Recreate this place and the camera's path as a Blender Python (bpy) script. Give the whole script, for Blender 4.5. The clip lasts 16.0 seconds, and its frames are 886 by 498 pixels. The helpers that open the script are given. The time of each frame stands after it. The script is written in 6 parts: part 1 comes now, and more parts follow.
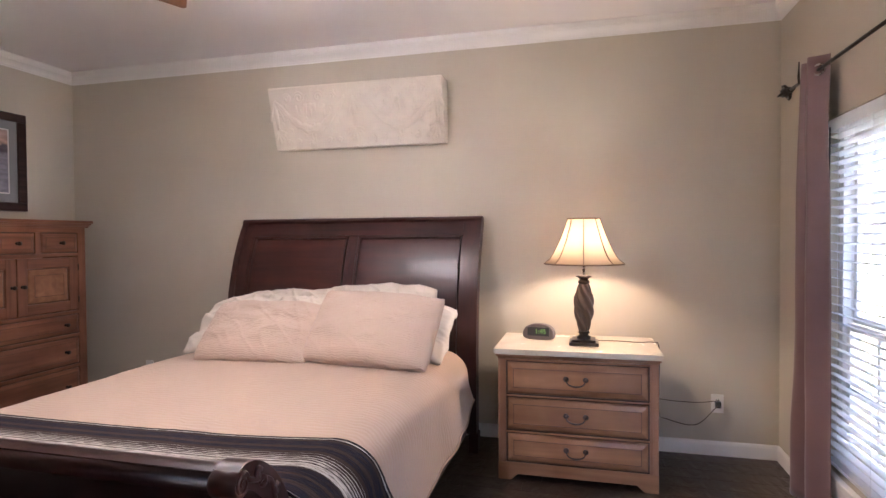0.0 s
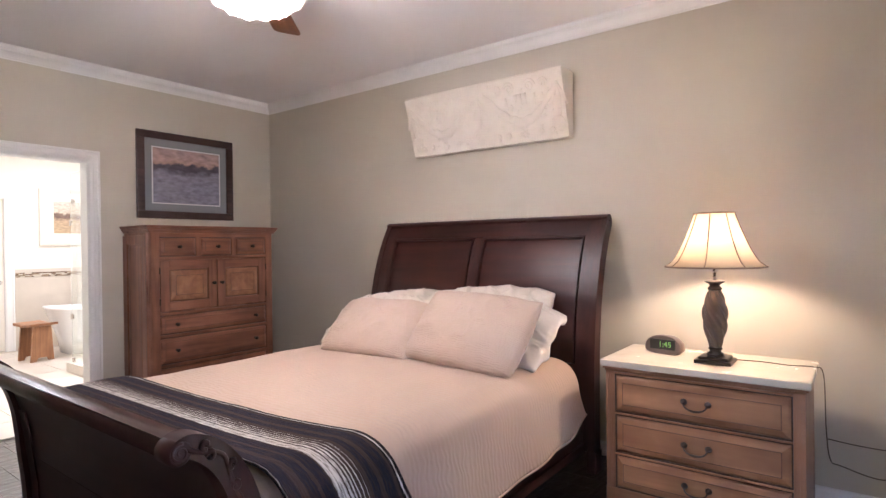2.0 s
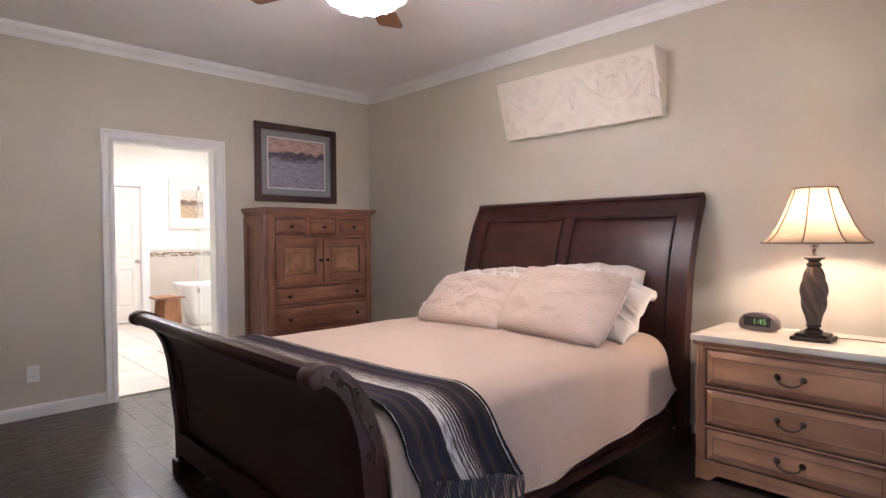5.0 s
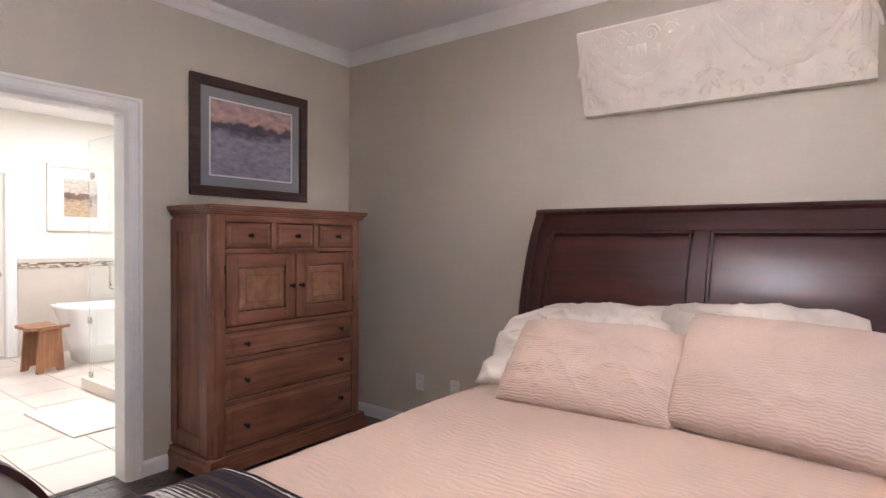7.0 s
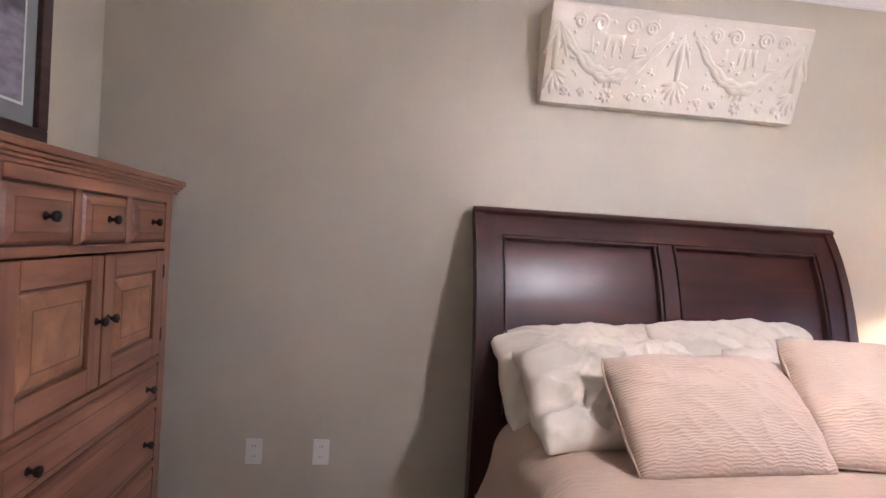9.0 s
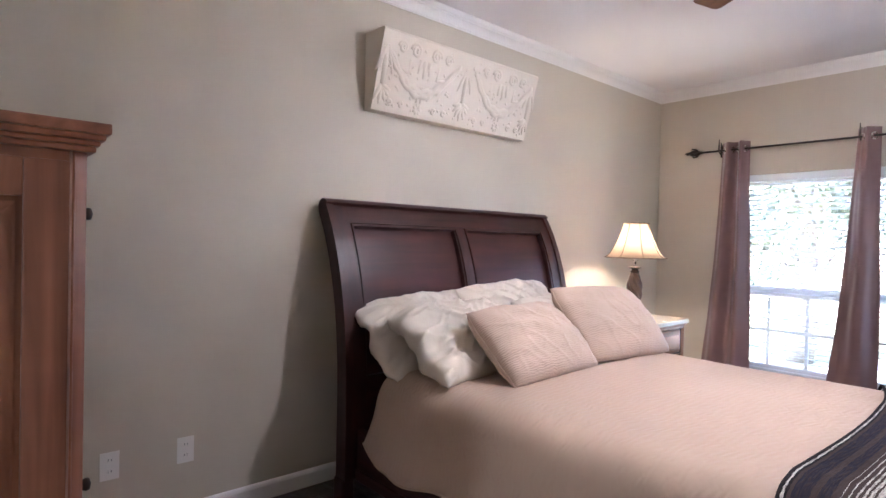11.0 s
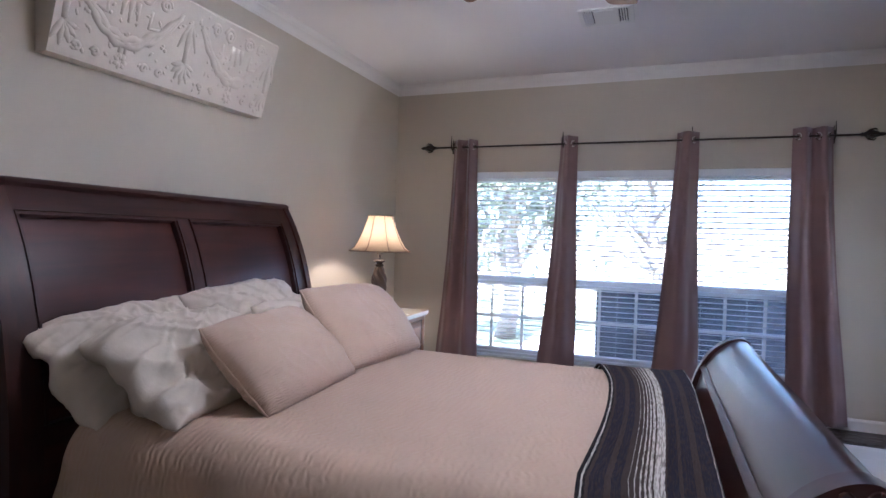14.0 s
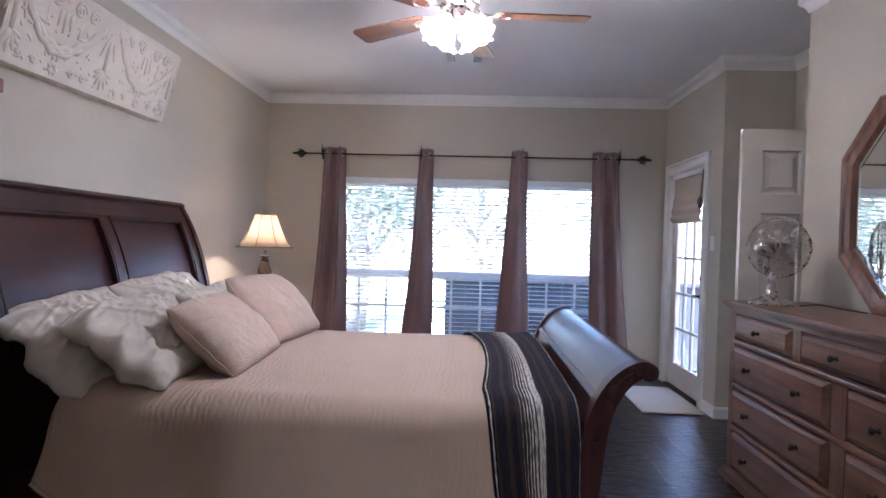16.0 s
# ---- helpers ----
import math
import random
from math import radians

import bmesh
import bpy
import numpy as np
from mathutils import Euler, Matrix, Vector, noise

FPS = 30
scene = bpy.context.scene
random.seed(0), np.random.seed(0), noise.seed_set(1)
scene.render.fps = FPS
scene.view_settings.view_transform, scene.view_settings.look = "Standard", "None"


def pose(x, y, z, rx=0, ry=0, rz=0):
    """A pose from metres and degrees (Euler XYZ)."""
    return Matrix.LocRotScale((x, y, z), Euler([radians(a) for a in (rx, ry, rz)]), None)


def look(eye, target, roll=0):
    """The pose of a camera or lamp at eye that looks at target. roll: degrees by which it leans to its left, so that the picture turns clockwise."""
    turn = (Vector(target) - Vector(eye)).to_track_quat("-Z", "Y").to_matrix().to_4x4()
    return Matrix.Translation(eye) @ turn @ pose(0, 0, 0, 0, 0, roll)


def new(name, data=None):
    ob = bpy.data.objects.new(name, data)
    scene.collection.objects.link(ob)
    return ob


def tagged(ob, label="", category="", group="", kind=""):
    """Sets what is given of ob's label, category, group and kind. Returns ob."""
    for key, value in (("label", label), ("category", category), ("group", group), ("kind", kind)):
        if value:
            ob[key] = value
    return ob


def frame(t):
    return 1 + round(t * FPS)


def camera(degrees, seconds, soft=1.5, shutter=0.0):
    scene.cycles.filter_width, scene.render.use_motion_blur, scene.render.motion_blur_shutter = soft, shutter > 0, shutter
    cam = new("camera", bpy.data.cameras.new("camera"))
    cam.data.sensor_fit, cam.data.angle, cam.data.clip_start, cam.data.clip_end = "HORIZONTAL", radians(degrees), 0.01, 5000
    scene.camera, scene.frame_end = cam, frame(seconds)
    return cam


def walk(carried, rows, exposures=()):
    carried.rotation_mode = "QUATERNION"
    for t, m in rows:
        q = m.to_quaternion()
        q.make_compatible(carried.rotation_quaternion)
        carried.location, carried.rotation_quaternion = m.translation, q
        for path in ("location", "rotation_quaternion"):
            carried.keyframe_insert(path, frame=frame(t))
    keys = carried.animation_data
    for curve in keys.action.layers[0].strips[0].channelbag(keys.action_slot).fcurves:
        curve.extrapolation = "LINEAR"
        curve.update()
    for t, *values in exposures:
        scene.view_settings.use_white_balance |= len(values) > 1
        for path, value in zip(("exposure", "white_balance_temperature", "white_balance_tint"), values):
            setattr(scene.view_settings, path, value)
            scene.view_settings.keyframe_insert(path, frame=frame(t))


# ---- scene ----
cam = camera(77.1, 16.0)
PATH = [
    (0, (0.459, 0.231, 1.371), (-0.036, 2.169, 1.329), -0.4),
    (0.5, (0.541, 0.465, 1.357), (-0.167, 2.335, 1.323), -0.6),
    (1, (0.67, 0.701, 1.399), (-0.204, 2.499, 1.358), -0.9),
    (1.5, (0.878, 0.828, 1.358), (-0.221, 2.498, 1.337), -1.2),
    (2, (1.029, 0.59, 1.33), (-0.175, 2.187, 1.319), -0.7),
    (2.5, (1.128, 0.489, 1.329), (-0.162, 2.017, 1.31), -0.7),
    (3, (1.201, 0.475, 1.302), (-0.175, 1.926, 1.285), -0.7),
    (3.5, (1.255, 0.465, 1.281), (-0.169, 1.869, 1.262), -0.7),
    (4, (1.284, 0.45, 1.255), (-0.152, 1.842, 1.229), -0.7),
    (4.5, (1.289, 0.431, 1.24), (-0.151, 1.819, 1.199), -0.6),
    (4.7, (1.253, 0.414, 1.247), (-0.187, 1.801, 1.202), -0.5),
    (6.8, (-0.315, 0.876, 1.317), (-1.585, 2.421, 1.28), 0.2),
    (7, (-0.503, 0.979, 1.334), (-1.705, 2.577, 1.3), 0.4),
    (7.5, (-0.995, 1.118, 1.329), (-1.949, 2.876, 1.3), 0.8),
    (8, (-1.44, 1.199, 1.311), (-2.031, 3.11, 1.286), 1.1),
    (8.2, (-1.66, 1.263, 1.351), (-2.089, 3.216, 1.309), 1.8),
    (10.3, (-3.352, 1.431, 1.337), (-2.234, 3.09, 1.315), 1.7),
    (10.5, (-3.42, 1.432, 1.326), (-2.223, 3.035, 1.307), 1.3),
    (11, (-3.452, 1.352, 1.309), (-2.129, 2.852, 1.278), 1.4),
    (11.5, (-3.431, 1.243, 1.287), (-1.997, 2.637, 1.248), 1.3),
    (12, (-3.406, 1.207, 1.286), (-1.87, 2.488, 1.242), 1.5),
    (12.5, (-3.384, 1.165, 1.298), (-1.755, 2.325, 1.25), 1.5),
    (13, (-3.338, 1.172, 1.303), (-1.622, 2.199, 1.257), 1.6),
    (13.5, (-3.261, 1.392, 1.307), (-1.459, 2.259, 1.263), 1.6),
    (14, (-3.239, 1.673, 1.335), (-1.368, 2.376, 1.289), 1.6),
    (14.5, (-3.425, 1.904, 1.345), (-1.481, 2.373, 1.302), 1.7),
    (15, (-3.614, 1.962, 1.354), (-1.635, 2.251, 1.315), 1.8),
    (15.5, (-3.832, 1.943, 1.328), (-1.838, 2.087, 1.294), 1.7),
    (16, (-3.985, 1.905, 1.303), (-1.987, 2.0, 1.273), 1.6),
]
walk(cam, [(t, look(eye, target, roll)) for t, eye, target, roll in PATH],
     [(0, 4.45, 5850, 22), (0.5, 4.6, 5800, 21), (1.5, 4.6, 5740, 20), (4.5, 4.54, 5680, 19), (7, 4.45, 5620, 20), (7.5, 4.68, 5600, 20), (8, 4.78, 5580, 20), (10.5, 4.85, 5310, 18), (11.5, 4.42, 5210, 17), (13, 3.83, 5040, 17), (14, 3.82, 4960, 17), (16, 4.1, 4980, 17)])

# ---- world, sun, exposure ----
world = bpy.data.worlds.new("world")
scene.world = world
world.use_nodes = True
wn = world.node_tree
sky = wn.nodes.new("ShaderNodeTexSky")
sky.sky_type, sky.sun_disc = "NISHITA", False
sky.sun_elevation, sky.sun_rotation = radians(70), radians(278)
sky.dust_density, sky.air_density = 2.5, 1.0
wn.links.new(sky.outputs[0], wn.nodes["Background"].inputs[0])
wn.nodes["Background"].inputs[1].default_value = 0.15
sun = new("sun", bpy.data.lights.new("sun", "SUN"))
sun.data.energy, sun.data.angle, sun.data.color = 5.0, radians(0.6), (1.0, 0.94, 0.85)
sun.matrix_world = look((-2.9, 0.4, 8.0), (0, 0, 0))


def lamp_at(name, x, y, z, watts, size, colour):
    ob = new(name, bpy.data.lights.new(name, "POINT"))
    ob.data.energy, ob.data.shadow_soft_size, ob.data.color = watts, size, colour
    ob.location = (x, y, z)
    return ob


def panel_light(name, x, y, z, watts, size, colour):
    ob = new(name, bpy.data.lights.new(name, "AREA"))
    ob.data.shape, ob.data.size = "DISK", size
    ob.data.energy, ob.data.color = watts, colour
    ob.location = (x, y, z)
    return ob


WARM, NEUTRAL = (1.0, 0.80, 0.58), (1.0, 0.91, 0.83)
FANX, FANY = -1.02, 2.0
lamp_at("bedside_bulb", 0.452, 3.56, 1.33, 1.1, 0.04, WARM)
lamp_at("fan_bulbs", FANX, FANY, 2.36, 4.8, 0.07, NEUTRAL)
for lx, ly in ((-5.0, 2.0), (-6.6, 2.2), (-6.9, 3.7), (-4.9, 3.8)):
    panel_light("bath_downlight", lx, ly, 2.715, 1.3, 0.14, (1.0, 0.965, 0.90))

# ---- materials ----
MATS = {}


def mat(name, base, rough=0.5, metal=0.0, noise_scale=6.0, vary=0.12, bump=0.0, bump_scale=60.0, coat=0.0, rand=0.0, sheen=0.0, stretch=(1, 1, 1), rough_vary=0.08):
    if name in MATS:
        return MATS[name]
    m = bpy.data.materials.new(name)
    m.use_nodes = True
    nt = m.node_tree
    n, l = nt.nodes, nt.links
    p = n["Principled BSDF"]
    p.inputs["Metallic"].default_value = metal
    p.inputs["Coat Weight"].default_value = coat
    p.inputs["Coat Roughness"].default_value = 0.12
    p.inputs["Sheen Weight"].default_value = sheen
    tc, mp = n.new("ShaderNodeTexCoord"), n.new("ShaderNodeMapping")
    mp.inputs["Scale"].default_value = stretch
    l.new(tc.outputs["Object"], mp.inputs[0])
    no, fine = n.new("ShaderNodeTexNoise"), n.new("ShaderNodeTexNoise")
    no.inputs["Scale"].default_value, no.inputs["Detail"].default_value = noise_scale, 6
    fine.inputs["Scale"].default_value, fine.inputs["Detail"].default_value = bump_scale, 4
    l.new(mp.outputs[0], no.inputs[0])
    l.new(mp.outputs[0], fine.inputs[0])
    mix = n.new("ShaderNodeMix")
    mix.data_type = "RGBA"
    lo, hi = [c * (1 - vary) for c in base], [min(1, c * (1 + vary)) for c in base]
    mix.inputs[6].default_value, mix.inputs[7].default_value = (*lo, 1), (*hi, 1)
    l.new(no.outputs[0], mix.inputs[0])
    out = mix.outputs[2]
    if rand:
        oi, hs = n.new("ShaderNodeObjectInfo"), n.new("ShaderNodeHueSaturation")
        mr = n.new("ShaderNodeMapRange")
        mr.inputs[3].default_value, mr.inputs[4].default_value = 1 - rand, 1 + rand
        l.new(oi.outputs["Random"], mr.inputs[0])
        l.new(mr.outputs[0], hs.inputs["Value"])
        l.new(out, hs.inputs["Color"])
        out = hs.outputs[0]
    l.new(out, p.inputs["Base Color"])
    rr = n.new("ShaderNodeMapRange")
    rr.inputs[3].default_value, rr.inputs[4].default_value = max(0, rough - rough_vary), min(1, rough + rough_vary)
    l.new(no.outputs[0], rr.inputs[0])
    l.new(rr.outputs[0], p.inputs["Roughness"])
    if bump:
        b = n.new("ShaderNodeBump")
        b.inputs["Strength"].default_value, b.inputs["Distance"].default_value = 1.0, bump
        l.new(fine.outputs[0], b.inputs["Height"])
        l.new(b.outputs[0], p.inputs["Normal"])
    MATS[name] = m
    return m


def wood(name, light, dark, rough=0.35, axis=0, coat=0.2, scale=1.0, bump=0.0006, rand=0.08, uneven=1.0, gloss=0.5):
    """Grain runs along the axis: 0 x, 1 y, 2 z."""
    if name in MATS:
        return MATS[name]
    m = bpy.data.materials.new(name)
    m.use_nodes = True
    nt = m.node_tree
    n, l = nt.nodes, nt.links
    p = n["Principled BSDF"]
    p.inputs["Coat Weight"].default_value, p.inputs["Coat Roughness"].default_value = coat, 0.15
    tc, mp, oi = n.new("ShaderNodeTexCoord"), n.new("ShaderNodeMapping"), n.new("ShaderNodeObjectInfo")
    sc = [14.0 * scale] * 3
    sc[axis] = 1.1 * scale
    mp.inputs["Scale"].default_value = sc
    mul = n.new("ShaderNodeMath")
    mul.operation = "MULTIPLY"
    mul.inputs[1].default_value = 37.0
    l.new(oi.outputs["Random"], mul.inputs[0])
    l.new(mul.outputs[0], mp.inputs["Location"])
    l.new(tc.outputs["Object"], mp.inputs[0])
    grain = n.new("ShaderNodeTexNoise")
    grain.inputs["Scale"].default_value, grain.inputs["Detail"].default_value, grain.inputs["Distortion"].default_value = 2.2, 8, 0.6
    l.new(mp.outputs[0], grain.inputs[0])
    blot = n.new("ShaderNodeTexNoise")
    blot.inputs["Scale"].default_value, blot.inputs["Detail"].default_value = 3.5, 3
    l.new(tc.outputs["Object"], blot.inputs[0])
    ramp = n.new("ShaderNodeValToRGB")
    ramp.color_ramp.elements[0].position, ramp.color_ramp.elements[0].color = 0.30, (*dark, 1)
    ramp.color_ramp.elements[1].position, ramp.color_ramp.elements[1].color = 0.68, (*light, 1)
    l.new(grain.outputs[0], ramp.inputs[0])
    mix = n.new("ShaderNodeMix")
    mix.data_type, mix.blend_type = "RGBA", "MULTIPLY"
    br = n.new("ShaderNodeValToRGB")
    br.color_ramp.elements[0].position, br.color_ramp.elements[0].color = 0.32, (0.68, 0.62, 0.58, 1)
    br.color_ramp.elements[1].position, br.color_ramp.elements[1].color = 0.62, (1, 1, 1, 1)
    l.new(blot.outputs[0], br.inputs[0])
    mix.inputs[0].default_value = 0.9
    l.new(ramp.outputs[0], mix.inputs[6])
    l.new(br.outputs[0], mix.inputs[7])
    hs, mr = n.new("ShaderNodeHueSaturation"), n.new("ShaderNodeMapRange")
    mr.inputs[3].default_value, mr.inputs[4].default_value = 1 - rand, 1 + rand
    l.new(oi.outputs["Random"], mr.inputs[0])
    l.new(mr.outputs[0], hs.inputs["Value"])
    l.new(mix.outputs[2], hs.inputs["Color"])
    l.new(hs.outputs[0], p.inputs["Base Color"])
    rr = n.new("ShaderNodeMapRange")
    rr.inputs[3].default_value, rr.inputs[4].default_value = rough - 0.06 * uneven, rough + 0.1 * uneven
    l.new(blot.outputs[0], rr.inputs[0])
    l.new(rr.outputs[0], p.inputs["Roughness"])
    b = n.new("ShaderNodeBump")
    b.inputs["Distance"].default_value = bump
    l.new(grain.outputs[0], b.inputs["Height"])
    l.new(b.outputs[0], p.inputs["Normal"])
    p.inputs["Specular IOR Level"].default_value = gloss
    MATS[name] = m
    return m


def emitter(name, colour, power):
    m = bpy.data.materials.new(name)
    m.use_nodes = True
    p = m.node_tree.nodes["Principled BSDF"]
    p.inputs["Base Color"].default_value = (*colour, 1)
    p.inputs["Emission Color"].default_value = (*colour, 1)
    p.inputs["Emission Strength"].default_value = power
    return m


def glass(name, tint=(1, 1, 1), rough=0.0):
    m = bpy.data.materials.new(name)
    m.use_nodes = True
    p = m.node_tree.nodes["Principled BSDF"]
    p.inputs["Base Color"].default_value = (*tint, 1)
    p.inputs["Roughness"].default_value = rough
    p.inputs["Transmission Weight"].default_value = 1.0
    p.inputs["IOR"].default_value = 1.45
    return m


def cloth_thin(name, colour, through_amount):
    """Thin cloth or frosted glass that lets a part of the light through."""
    m = bpy.data.materials.new(name)
    m.use_nodes = True
    n, l = m.node_tree.nodes, m.node_tree.links
    p, tr, mix = n["Principled BSDF"], n.new("ShaderNodeBsdfTranslucent"), n.new("ShaderNodeMixShader")
    p.inputs["Base Color"].default_value = (*colour, 1)
    p.inputs["Roughness"].default_value = 0.8
    tr.inputs[0].default_value = (*colour, 1)
    tc, no, b = n.new("ShaderNodeTexCoord"), n.new("ShaderNodeTexNoise"), n.new("ShaderNodeBump")
    no.inputs["Scale"].default_value = 300
    b.inputs["Distance"].default_value = 0.0004
    l.new(tc.outputs["Object"], no.inputs[0])
    l.new(no.outputs[0], b.inputs["Height"])
    l.new(b.outputs[0], p.inputs["Normal"])
    mix.inputs[0].default_value = through_amount
    l.new(p.outputs[0], mix.inputs[1])
    l.new(tr.outputs[0], mix.inputs[2])
    l.new(mix.outputs[0], n["Material Output"].inputs[0])
    return m


def quilt_mat(name, base, cell):
    """Quilted cotton: wavy stitched rows in the relief, a little pilling."""
    m = mat(name, base, 0.9, 0, 5, 0.05, 0.0, sheen=0.1)
    n, l = m.node_tree.nodes, m.node_tree.links
    p = n["Principled BSDF"]
    tc = n.new("ShaderNodeTexCoord")
    mp, wave = n.new("ShaderNodeMapping"), n.new("ShaderNodeTexWave")
    mp.inputs["Scale"].default_value = (cell, cell * 0.8, 1)
    wave.wave_type, wave.bands_direction, wave.wave_profile = "BANDS", "Y", "SIN"
    wave.inputs["Scale"].default_value, wave.inputs["Distortion"].default_value = 0.5, 6.5
    wave.inputs["Detail"].default_value, wave.inputs["Detail Scale"].default_value = 1.5, 1.2
    l.new(tc.outputs["UV"], mp.inputs[0])
    l.new(mp.outputs[0], wave.inputs[0])
    fine = n.new("ShaderNodeTexNoise")
    fine.inputs["Scale"].default_value = 40
    l.new(tc.outputs["Object"], fine.inputs[0])
    add = n.new("ShaderNodeMath")
    add.operation = "MULTIPLY_ADD"
    add.inputs[1].default_value = 0.5
    l.new(fine.outputs[0], add.inputs[0])
    l.new(wave.outputs["Fac"], add.inputs[2])
    b = n.new("ShaderNodeBump")
    b.inputs["Distance"].default_value = 0.0016
    b.inputs["Strength"].default_value = 0.9
    l.new(add.outputs[0], b.inputs["Height"])
    l.new(b.outputs[0], p.inputs["Normal"])
    return m


def stripe_mat(name):
    """Woven blanket: stripes across the bed by the sheet's own U, with broken dashed threads."""
    m = mat(name, (0.3, 0.3, 0.3), 0.95, 0, 5, 0.05, 0.0)
    n, l = m.node_tree.nodes, m.node_tree.links
    p = n["Principled BSDF"]
    tc, sep, ramp = n.new("ShaderNodeTexCoord"), n.new("ShaderNodeSeparateXYZ"), n.new("ShaderNodeValToRGB")
    l.new(tc.outputs["UV"], sep.inputs[0])
    wavy, wob = n.new("ShaderNodeTexNoise"), n.new("ShaderNodeMath")
    wavy.inputs["Scale"].default_value, wavy.inputs["Detail"].default_value = 9.0, 6
    wob.operation = "MULTIPLY_ADD"
    wob.inputs[1].default_value = 0.018
    thr, jit, jm = n.new("ShaderNodeTexNoise"), n.new("ShaderNodeMath"), n.new("ShaderNodeMapping")
    jm.inputs["Scale"].default_value = (26, 110, 1)
    thr.inputs["Scale"].default_value, thr.inputs["Detail"].default_value = 1.0, 3
    jit.operation = "MULTIPLY_ADD"
    jit.inputs[1].default_value = 0.020
    l.new(tc.outputs["UV"], jm.inputs[0])
    l.new(jm.outputs[0], thr.inputs[0])
    l.new(thr.outputs[0], jit.inputs[0])
    l.new(sep.outputs[0], jit.inputs[2])
    l.new(tc.outputs["UV"], wavy.inputs[0])
    l.new(wavy.outputs[0], wob.inputs[0])
    l.new(jit.outputs[0], wob.inputs[2])
    l.new(wob.outputs[0], ramp.inputs[0])
    navy, brown, cream, grey, black = (0.022, 0.020, 0.030, 1), (0.058, 0.040, 0.034, 1), (0.56, 0.52, 0.46, 1), (0.17, 0.15, 0.13, 1), (0.012, 0.011, 0.012, 1)
    stops = [(0.0, black), (0.02, cream), (0.03, navy), (0.13, brown), (0.19, navy), (0.27, brown), (0.30, navy), (0.385, brown), (0.40, cream), (0.43, grey),
             (0.437, cream), (0.475, brown), (0.492, cream), (0.512, brown), (0.528, cream), (0.543, brown), (0.565, cream), (0.575, brown), (0.605, cream), (0.613, brown),
             (0.645, cream), (0.652, brown), (0.70, navy), (0.77, brown), (0.82, navy), (0.925, brown), (0.95, black), (0.972, cream), (0.985, black)]
    cr = ramp.color_ramp
    cr.interpolation = "CONSTANT"
    cr.elements[0].position, cr.elements[0].color = stops[0]
    cr.elements[1].position, cr.elements[1].color = stops[-1]
    for pos, col in stops[1:-1]:
        e = cr.elements.new(pos)
        e.color = col
    weave = n.new("ShaderNodeTexNoise")
    mp = n.new("ShaderNodeMapping")
    mp.inputs["Scale"].default_value = (42, 34, 1)
    l.new(tc.outputs["UV"], mp.inputs[0])
    l.new(mp.outputs[0], weave.inputs[0])
    weave.inputs["Scale"].default_value = 1.5
    mix, mr = n.new("ShaderNodeMix"), n.new("ShaderNodeMapRange")
    mix.data_type = "RGBA"
    mr.inputs[1].default_value, mr.inputs[2].default_value, mr.inputs[4].default_value = 0.45, 0.62, 0.6
    l.new(weave.outputs[0], mr.inputs[0])
    l.new(mr.outputs[0], mix.inputs[0])
    l.new(ramp.outputs[0], mix.inputs[6])
    mix.inputs[7].default_value = (0.045, 0.030, 0.026, 1)
    p.inputs["Specular IOR Level"].default_value = 0.1
    l.new(mix.outputs[2], p.inputs["Base Color"])
    b = n.new("ShaderNodeBump")
    b.inputs["Distance"].default_value = 0.006
    l.new(weave.outputs[0], b.inputs["Height"])
    l.new(b.outputs[0], p.inputs["Normal"])
    return m


PAINT = mat("greige_paint", (0.53, 0.475, 0.375), 0.55, 0, 2.0, 0.03, 0.0005, 160)
CEIL = mat("ceiling_paint", (0.84, 0.81, 0.79), 0.8, 0, 2.0, 0.02, 0.0005, 120)
TRIM = mat("trim_paint", (0.78, 0.76, 0.72), 0.35, 0, 3.0, 0.02, 0.0001, 60)
DOORW = mat("door_paint", (0.74, 0.68, 0.60), 0.4, 0, 3.0, 0.02, 0.0001, 60)
CREAM = mat("bath_paint", (0.78, 0.74, 0.65), 0.55, 0, 2.0, 0.02, 0.0004, 160)
TILE = mat("travertine_tile", (0.60, 0.53, 0.44), 0.35, 0, 3.0, 0.18, 0.0003, 30, rand=0.06)
CHERRY = wood("cherry_dark", (0.060, 0.0145, 0.0105), (0.030, 0.008, 0.006), 0.40, 0, 0.0, 0.8, 0.00001, 0.04, 0.2, 0.45)
CHERRYV = wood("cherry_dark_upright", (0.060, 0.0145, 0.0105), (0.030, 0.008, 0.006), 0.40, 2, 0.0, 0.8, 0.00001, 0.04, 0.2, 0.45)
CHERRYS = wood("cherry_satin_panel", (0.070, 0.0165, 0.0115), (0.038, 0.010, 0.0075), 0.34, 0, 0.0, 0.6, 0.00001, 0.03, 0.15, 0.5)
CHERRYP = wood("cherry_dark_polished", (0.045, 0.012, 0.009), (0.024, 0.007, 0.0055), 0.30, 0, 0.0, 0.8, 0.00001, 0.04, 0.15, 0.5)
PINE = wood("amber_pine", (0.34, 0.145, 0.080), (0.16, 0.060, 0.034), 0.38, 1, 0.2, 0.7)
PINEV = wood("amber_pine_upright", (0.32, 0.138, 0.078), (0.155, 0.058, 0.033), 0.38, 2, 0.2, 0.7)
OAK = wood("washed_oak", (0.46, 0.235, 0.115), (0.25, 0.115, 0.056), 0.42, 0, 0.1, 0.38)
OAKV = wood("washed_oak_upright", (0.42, 0.215, 0.12), (0.27, 0.125, 0.068), 0.42, 2, 0.1, 0.38)
WALNUT = wood("dresser_wood", (0.24, 0.115, 0.065), (0.12, 0.055, 0.032), 0.35, 0, 0.25, 0.7)
